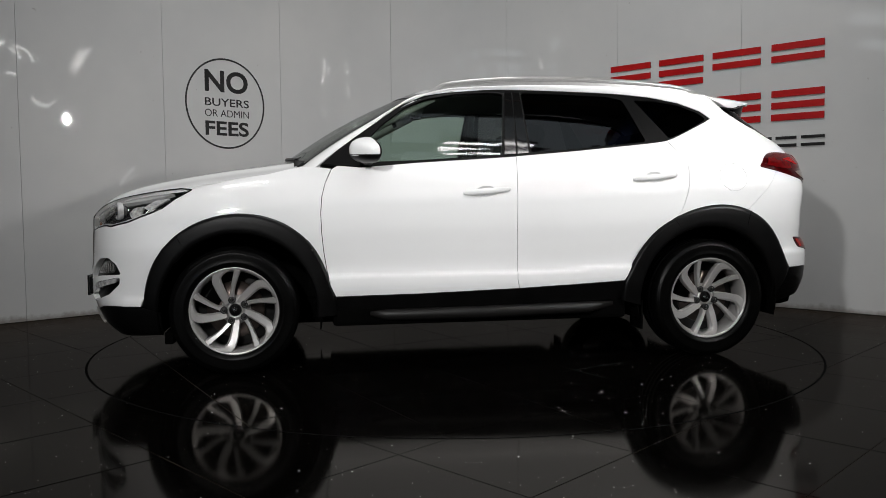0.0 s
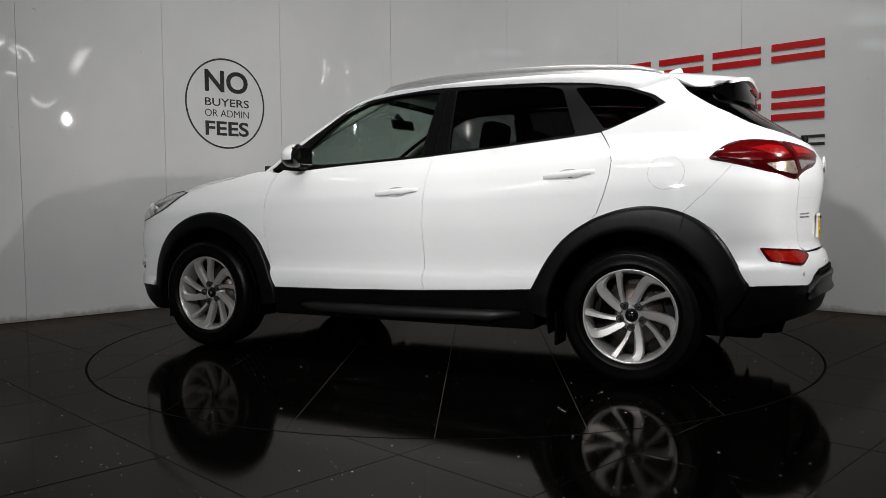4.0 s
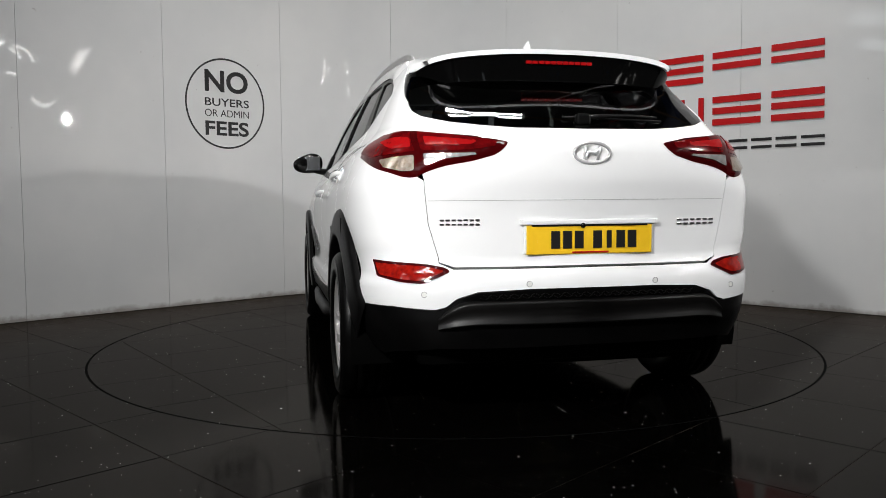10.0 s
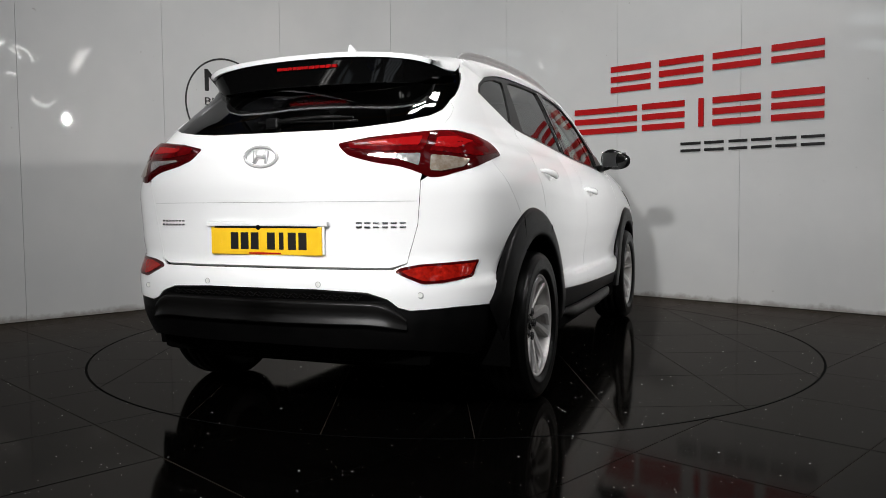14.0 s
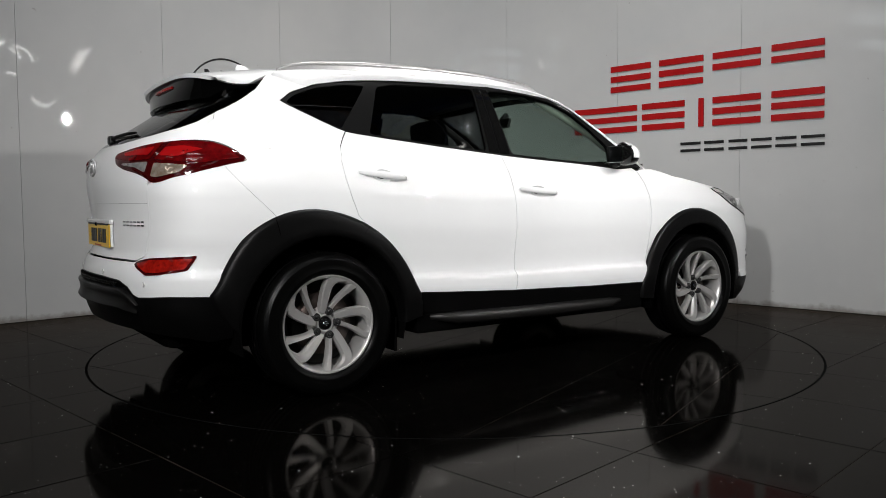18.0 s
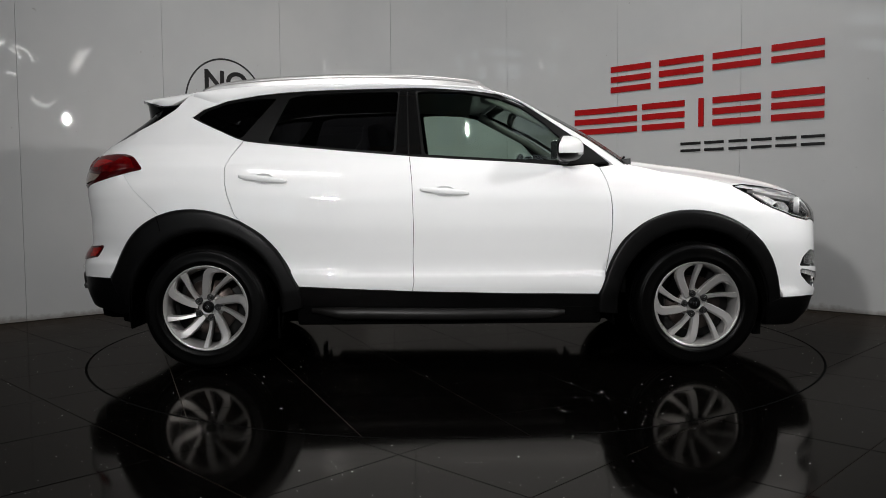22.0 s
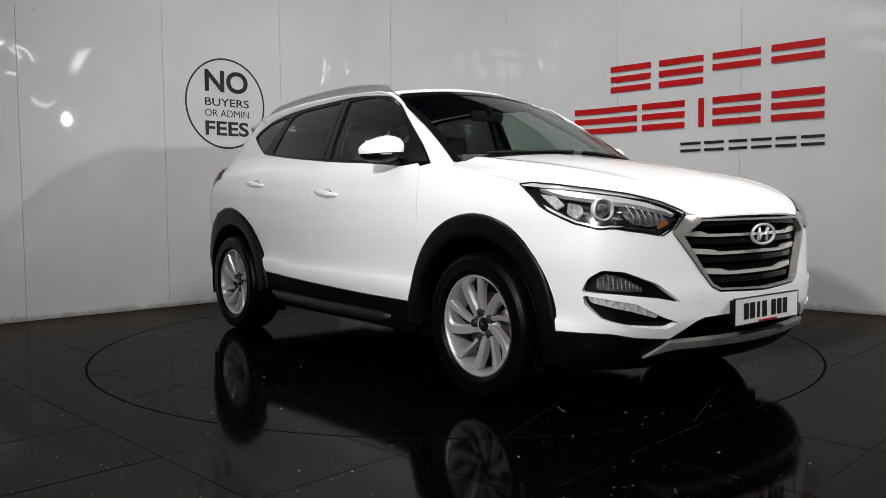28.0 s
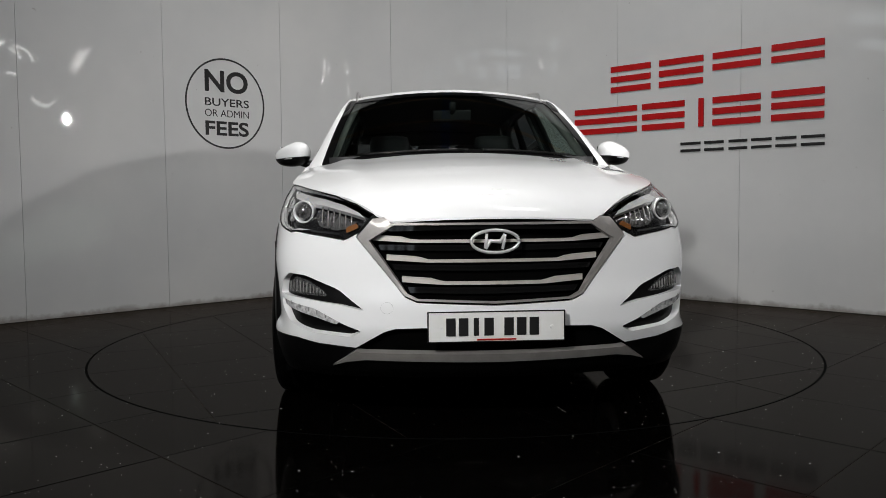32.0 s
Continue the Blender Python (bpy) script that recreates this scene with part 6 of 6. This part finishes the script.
def arches():
    arch(ARCH_F, 1.316, 0.412, 3, 184, -4, 186)
    arch(ARCH_R, -1.335, 0.414, 0, 180, -4, 181, 0.425)
    # joints where the mouldings of door, wing and bumper meet
    for line in ([(-1.120, 0.790), (-1.142, 0.765), (-1.166, 0.722)], [(-1.590, 0.838), (-1.578, 0.800), (-1.556, 0.690)], [(1.620, 0.735), (1.600, 0.700), (1.568, 0.655)]):
        for s in (1, -1):
            pts = []
            for x, z in [tuple(np.array(line[i]) * (1 - t) + np.array(line[i + 1]) * t) for i in (0, 1) for t in (0.0, 0.33, 0.67)] + [line[2]]:
                q = side_at(x, 0.80)[0]
                pts.append((x, s * (q[1] + 0.0195), z))
            tube("cladding_joint", pts, 0.0018, under_black, car, 6)
    sill = [(0.806, 0.396), (0.35, 0.401), (-0.208, 0.418), (-0.772, 0.444), (-0.832, 0.447), (-0.83, 0.345), (-0.2, 0.325), (0.80, 0.315)]
    panel("sill_cladding", sill, "side", cladding, car, off=0.002, thick=0.04, step=0.05)
    for s in (1, -1):
        pts = [(x, s * (0.905 if abs(x + 0.1) < 0.62 else 0.88), z) for x, z in ((0.62, 0.300), (0.52, 0.290), (0.0, 0.293), (-0.6, 0.303), (-0.76, 0.318))]
        tube("side_step", pts, [0.012, 0.030, 0.032, 0.030, 0.012], step_grey, car, 10, "", 1.1)
        boxed("sill_under", -0.84, 0.82, s * 0.885 if s < 0 else 0.60, -0.60 if s < 0 else 0.885, 0.235, 0.345, under_black, car, 0.02)


def underside():
    boxed("floor_pan", -1.92, 1.90, -0.60, 0.60, 0.215, 0.36, under_black, car, 0.03)
    boxed("nose_block", 1.72, 2.02, -0.62, 0.62, 0.23, 0.80, under_black, car, 0.05)
    boxed("tail_block", -2.02, -1.72, -0.66, 0.66, 0.25, 0.62, under_black, car, 0.05)
    for s in (1, -1):
        for cx in (1.30, -1.335):
            def tub(u, v):
                a = radians(-15 + 210 * u)
                return (cx + 0.425 * math.cos(a), s * (0.50 + 0.395 * v), 0.335 + 0.425 * math.sin(a))
            sheet("wheel_tub", tub, np.linspace(0, 1, 24), np.linspace(0, 1, 3), under_black, car, 0.006)
        boxed("tub_wall", -1.80, -0.86, min(s * 0.49, s * 0.51), max(s * 0.49, s * 0.51), 0.3, 0.80, under_black, car)
        boxed("tub_wall", 0.86, 1.76, min(s * 0.49, s * 0.51), max(s * 0.49, s * 0.51), 0.3, 0.80, under_black, car)
    tube("exhaust", [(-0.9, -0.3, 0.20), (-1.5, -0.35, 0.21), (-1.8, -0.42, 0.25)], 0.03, alloy_dark, car, 12)
    tube("rear_axle", [(-1.33, -0.70, 0.31), (-1.33, 0.70, 0.31)], 0.035, under_black, car, 10)
    tube("front_axle", [(1.335, -0.70, 0.31), (1.335, 0.70, 0.31)], 0.03, under_black, car, 10)
    for s in (1, -1):
        boxed("mud_flap", -0.955, -0.94, min(s * 0.70, s * 0.86), max(s * 0.70, s * 0.86), 0.16, 0.33, under_black, car, 0.004)


def make_wheel():
    """One wheel about its own centre, its face towards +y."""
    bm = lathe([(0.150, -0.115), (0.226, -0.112), (0.231, -0.100), (0.212, -0.085), (0.205, 0.030), (0.214, 0.080), (0.222, 0.098), (0.229, 0.103), (0.2345, 0.100), (0.236, 0.094), (0.228, 0.088)], 96)
    wheel = part("wheel", bm, alloy, None, "silver ten-spoke alloy wheel with black tyre", True)
    prof = [(0.226, -0.098), (0.240, -0.112), (0.285, -0.120), (0.318, -0.113), (0.334, -0.094), (0.3385, -0.07), (0.3385, -0.052), (0.332, -0.050), (0.332, -0.044), (0.339, -0.042), (0.339, -0.004), (0.332, -0.003), (0.332, 0.003), (0.339, 0.004), (0.339, 0.042), (0.332, 0.044), (0.332, 0.050), (0.3385, 0.052), (0.3385, 0.07), (0.334, 0.094), (0.326, 0.106), (0.318, 0.113), (0.311, 0.1155), (0.309, 0.1185), (0.303, 0.119), (0.285, 0.120), (0.262, 0.1175), (0.259, 0.119), (0.254, 0.1165), (0.240, 0.112), (0.233, 0.101), (0.230, 0.09)]
    part("tyre", lathe(prof, 96), rubber, wheel, "black road tyre", True)
    part("barrel", lathe([(0.205, -0.10), (0.204, -0.02), (0.05, -0.03)], 48), alloy_dark, wheel, "", True)
    part("brake_disc", lathe([(0.06, 0.02), (0.150, 0.018), (0.152, 0.004), (0.06, 0.0)], 48), brake_disc_steel, wheel, "", True)
    bm = bmesh.new()
    box(bm, -0.055, 0.055, -0.02, 0.035, 0.09, 0.165, 0.012)
    bm.transform(pose(0, 0, 0, 0, 60, 0))
    part("brake_caliper", bm, under_black, wheel)
    K = 0.228 / 220

    def spoke(path, slim):
        """path: (angle clockwise from the top, radius, width) along the spoke."""
        bm = bmesh.new()
        n = 16
        q = np.array(path, float)
        t = np.linspace(0, 1, len(q))
        ang, rad, wid = (Curve(t, q[:, k])(np.linspace(0, 1, n)) for k in range(3))
        c = np.stack([np.sin(np.radians(ang)) * rad, np.cos(np.radians(ang)) * rad], 1)
        d = np.gradient(c, axis=0)
        d /= np.linalg.norm(d, axis=1)[:, None]
        nn = np.stack([d[:, 1], -d[:, 0]], 1)
        rows = []
        for i in range(n):
            r = np.hypot(*c[i])
            face = 0.058 + 0.039 * min(1, r / 0.215) ** 1.3
            w = wid[i] * slim
            ring = []
            for e, y in ((-1.0, face - 0.040), (-1.0, face - 0.007), (-0.80, face), (0.60, face - 0.003), (1.05, face - 0.016), (0.95, face - 0.040)):
                p = c[i] + nn[i] * w * e
                ring.append(bm.verts.new((-p[0], y, p[1])))
            rows.append(ring)
        for r0, r1 in zip(rows, rows[1:]):
            for k in range(6):
                bm.faces.new((r0[k], r0[(k + 1) % 6], r1[(k + 1) % 6], r1[k]))
        bm.faces.new(rows[0])
        bm.faces.new(rows[-1])
        bmesh.ops.recalc_face_normals(bm, faces=bm.faces)
        return bm

    broad = [(-42, 50 * K, 26 * K), (-37, 90 * K, 29 * K), (-33, 135 * K, 31 * K), (-29, 180 * K, 33 * K), (-21, 207 * K, 30 * K), (-5, 219 * K, 12 * K)]
    thin = [(-12, 62 * K, 16 * K), (-6, 100 * K, 13 * K), (-1, 140 * K, 15 * K), (3, 180 * K, 18 * K), (6, 220 * K, 24 * K)]
    for i in range(5):
        for path, slim in ((broad, 0.70), (thin, 0.78)):
            bm = spoke([(a + 72 * i, r, w) for a, r, w in path], slim)
            part("spoke", bm, alloy, wheel)
        a = radians(-16 + 72 * i)
        bm = lathe([(0.003, 0.073), (0.0085, 0.072), (0.0105, 0.062), (0.0105, 0.035)], 12)
        bm.transform(Matrix.Translation((-math.sin(a) * 0.058, 0, math.cos(a) * 0.058)))
        part("lug_nut", bm, lug_steel, wheel, "", True)
        bm = lathe([(0.0195, 0.036), (0.0190, 0.066), (0.0170, 0.069), (0.0110, 0.0665)], 16)
        bm.transform(Matrix.Translation((-math.sin(a) * 0.058, 0, math.cos(a) * 0.058)))
        part("lug_seat", bm, alloy_dark, wheel, "", True)
    part("hub", lathe([(0.001, 0.046), (0.034, 0.046), (0.037, 0.060), (0.041, 0.057), (0.060, 0.040), (0.078, 0.030), (0.080, 0.01)], 48), alloy, wheel, "", True)
    cap = part("centre_cap", lathe([(0.0005, 0.064), (0.026, 0.063), (0.031, 0.058), (0.033, 0.045)], 32), gloss_black, wheel, "gloss black centre cap", True)
    for k, (z0, z1) in enumerate(((-0.011, 0.011), (0.011, -0.011), (-0.011, 0.011))):
        x = (-0.007, 0.0, 0.007)[k]
        tube("cap_mark", [(x - 0.003 * (1 if k != 1 else -1) * (1 if k != 1 else 2.2), 0.0638, z0), (x + 0.003 * (1 if k != 1 else -1) * (1 if k != 1 else 2.2), 0.0638, z1)], 0.002, chrome, cap, 6)
    return wheel


def wheels():
    first = make_wheel()
    first.parent = car
    spots = [(1.335, 0.806, 0), (-1.335, 0.806, 20), (1.335, -0.806, 0), (-1.335, -0.806, 39)]
    for k, (x, y, roll) in enumerate(spots):
        m = Matrix.Translation((x, y, 0.337)) @ (pose(0, 0, 0, 0, roll, 0) if y > 0 else pose(0, 0, 0, 0, 0, 180) @ pose(0, 0, 0, 0, roll, 0))
        if k == 0:
            first.matrix_basis = m
        else:
            copy_thing(first, m)


def mirrors():
    for s in (1, -1):
        bm = bmesh.new()
        bmesh.ops.create_uvsphere(bm, u_segments=40, v_segments=24, radius=1.0)
        for v in bm.verts:
            x, y, z = v.co
            r = (abs(x) ** 2.6 + abs(y) ** 2.6 + abs(z) ** 2.6) ** (1 / 2.6)
            x, y, z = x / r, y / r, z / r
            if x < 0:
                x *= 0.35
            taper = 1.08 - 0.42 * max(0, y + 0.2) if z > 0 else 0.98 - 0.12 * max(0, y)
            v.co = (0.605 + 0.105 * x * (1 - 0.25 * max(0, y)) - 0.035 * y, s * (0.934 + 0.104 * y), 1.178 + 0.068 * z * taper - 0.006 * y)
        shell = bm.copy()
        bmesh.ops.bisect_plane(shell, geom=shell.verts[:] + shell.edges[:] + shell.faces[:], plane_co=(0.604, s * 0.93, 0), plane_no=(1, 0.36 * s, 0), clear_outer=True)
        bmesh.ops.recalc_face_normals(shell, faces=shell.faces)
        bmesh.ops.bisect_plane(bm, geom=bm.verts[:] + bm.edges[:] + bm.faces[:], plane_co=(0.604, s * 0.93, 0), plane_no=(1, 0.36 * s, 0), clear_inner=True)
        body = bm.copy()
        bmesh.ops.bisect_plane(bm, geom=bm.verts[:] + bm.edges[:] + bm.faces[:], plane_co=(0, s * 0.93, 1.160), plane_no=(0, 0.06 * s, 1), clear_inner=True)
        bmesh.ops.recalc_face_normals(bm, faces=bm.faces)
        cap = part("door_mirror", bm, paint, car, "white door mirror with black foot", True)
        bmesh.ops.bisect_plane(body, geom=body.verts[:] + body.edges[:] + body.faces[:], plane_co=(0, s * 0.93, 1.159), plane_no=(0, 0.06 * s, 1), clear_outer=True)
        for v in body.verts:
            v.co.x, v.co.y = 0.6 + (v.co.x - 0.6) * 0.985, s * 0.93 + (v.co.y - s * 0.93) * 0.985
        bmesh.ops.recalc_face_normals(body, faces=body.faces)
        part("base", body, satin_black, cap, "", True)
        part("shell", shell, gloss_black, cap, "gloss black mirror shell", True)
        tube("indicator_strip", [(0.605 + 0.105 * math.cos(a) * (1 - 0.25 * max(0, math.sin(a))) - 0.035 * math.sin(a) + 0.001, s * (0.930 + 0.097 * math.sin(a)), 1.1535 - 0.004 * math.sin(a)) for a in np.linspace(0.0, 1.45, 12)], 0.0045, led_strip, cap, 6)
        glass = boxed("mirror_glass", -0.002, 0.002, -0.078, 0.078, -0.048, 0.048, chrome, cap, 0.0015, matrix=Matrix.Translation((0.566, s * 0.930, 1.178)) @ pose(0, 0, 0, 0, 0, -s * 12))
        tube("arm", [(0.63, s * 0.785, 1.118), (0.62, s * 0.85, 1.126), (0.61, s * 0.90, 1.138)], [0.036, 0.032, 0.028], satin_black, cap, 12, "", 0.7)
        tri = [(0.862, 1.113), (0.655, 1.100), (0.60, 1.128), (0.635, 1.235), (0.755, 1.200)]
        panel_one("mirror_foot", tri, "side", satin_black, cap, 0.003, 0.01, 0.05, s, 0.0)


def cabin():
    boxed("cabin_floor", -0.84, 0.84, -0.72, 0.72, 0.36, 0.40, seat_cloth, car)
    boxed("bulkhead", 0.98, 1.02, -0.48, 0.48, 0.36, 1.06, dash_black, car)
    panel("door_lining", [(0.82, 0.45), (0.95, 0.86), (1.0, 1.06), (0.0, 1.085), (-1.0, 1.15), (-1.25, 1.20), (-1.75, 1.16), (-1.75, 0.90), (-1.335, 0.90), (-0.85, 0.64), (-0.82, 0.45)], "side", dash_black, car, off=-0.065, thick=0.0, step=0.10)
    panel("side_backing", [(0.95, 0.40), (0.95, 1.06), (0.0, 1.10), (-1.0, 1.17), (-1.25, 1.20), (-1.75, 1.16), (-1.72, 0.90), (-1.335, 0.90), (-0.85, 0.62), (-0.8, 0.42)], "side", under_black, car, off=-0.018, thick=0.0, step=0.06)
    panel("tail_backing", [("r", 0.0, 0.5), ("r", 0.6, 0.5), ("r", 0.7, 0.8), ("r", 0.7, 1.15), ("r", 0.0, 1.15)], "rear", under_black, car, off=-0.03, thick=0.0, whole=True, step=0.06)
    sheet("dashboard", lambda u, v: (1.02 - 0.42 * u, v * 0.70, 1.105 - 0.03 * u - 0.30 * max(0, u - 0.8) / 0.2 * 0.9 - 0.015 * v * v), np.linspace(0, 1, 12), np.linspace(-1, 1, 15), dash_black, car, 0.05)
    sheet("headlining", lambda u, v: (u, v * (roof_edge(u) - 0.03), roof_z(u, v * (roof_edge(u) - 0.03)) - 0.045), np.linspace(0.15, -1.38, 20), np.linspace(-1, 1, 13), lining, car, 0.004)
    for x, y in ((0.0, 0.37), (0.0, -0.37)):
        seat(x, y, 0.26)
    for y in (0.31, 0.0, -0.31):
        seat(-0.90, y, 0.17 if y else 0.13)
    boxed("load_cover", -1.85, -1.18, -0.62, 0.62, 0.98, 1.0, dash_black, car, 0.004)
    ring = [(0.36 + 0.07 * math.sin(a), -0.37 + 0.185 * math.cos(a), 1.005 + 0.17 * math.sin(a)) for a in [2 * math.pi * k / 32 for k in range(33)]]
    wheel = tube("steering_wheel", ring, 0.015, dash_black, car, 8)
    tube("steering_column", [(0.38, -0.37, 1.0), (0.62, -0.37, 0.92)], [0.07, 0.05], dash_black, wheel, 12)
    tube("wheel_spoke", [(0.36, -0.54, 1.0), (0.37, -0.37, 0.995), (0.36, -0.20, 1.0)], 0.016, dash_black, wheel, 8)
    mirror = boxed("rear_view_mirror", -0.012, 0.012, -0.115, 0.115, -0.032, 0.032, dash_black, car, 0.010, matrix=Matrix.Translation((0.40, 0.0, 1.425)) @ pose(0, 0, 0, 0, 15, -8))
    tube("mirror_stalk", [(0.40, 0, 1.44), (0.45, 0, 1.49)], 0.02, dash_black, mirror, 8)
    # pillars seen from inside
    for s in (1, -1):
        tube("inner_pillar", [(0.90, s * 0.70, 1.12), (0.57, s * 0.64, 1.33), (0.22, s * 0.575, 1.51)], 0.026, lining, car, 8)
        tube("inner_pillar", [tuple(side_at(-0.225, z)[0] * (1, s, 1) - (0, s * 0.045, 0)) for z in (1.1, 1.3, 1.53)], 0.03, dash_black, car, 8)
        tube("seat_belt", [tuple(side_at(-0.20, z)[0] * (1, s, 1) - (0, s * 0.075, 0)) for z in (1.0, 1.25, 1.48)], 0.012, dash_black, car, 6)


def seat(x, y, half):
    bm = bmesh.new()
    box(bm, x - 0.22, x + 0.28, y - half, y + half, 0.42, 0.62, 0.06)
    squab = part("seat", bm, seat_cloth, car, "dark cloth seat", True)
    bm = bmesh.new()
    box(bm, -0.07, 0.07, -half, half, 0.0, 0.60, 0.06)
    bm.transform(Matrix.Translation((x - 0.22, y, 0.56)) @ pose(0, 0, 0, 0, -17, 0))
    part("backrest", bm, seat_cloth, squab, "", True)
    bm = bmesh.new()
    box(bm, -0.055, 0.055, -0.14, 0.14, 0.0, 0.20, 0.054)
    bm.transform(Matrix.Translation((x - 0.405, y, 1.175)) @ pose(0, 0, 0, 0, -10, 0))
    part("headrest", bm, seat_cloth, squab, "", True)


for bent in STRIP_LAMPS:
    curved_lamp(*bent)
doors()
flanks()
fuel_flap_only_left()
bonnet()
greenhouse()
roof_rails()
tail_end()
nose_end()
arches()
underside()
wheels()
mirrors()
cabin()


# ---------------------------------------------------------------- movement
def turn_at(t):
    """The turntable's angle in degrees: a steady clockwise turn, easing a little."""
    s = (t - 16.0) / 16.0
    return 51.865 - 8.57665 * (t - 16.0) + 0.4465 * s * s


def motions():
    times = [0.5 * i for i in range(65)]
    walk(turntable, [(t, pose(0, 0, 0, 0, 0, turn_at(t))) for t in times])
    rows = []
    for t in times:
        a = radians(turn_at(t))
        rows.append((t, pose(CAR_X * math.cos(a) - CAR_Y * math.sin(a), CAR_X * math.sin(a) + CAR_Y * math.cos(a), 0, 0, 0, turn_at(t))))
    walk(car, rows)


CAR_X, CAR_Y = -0.019, -0.032
motions()
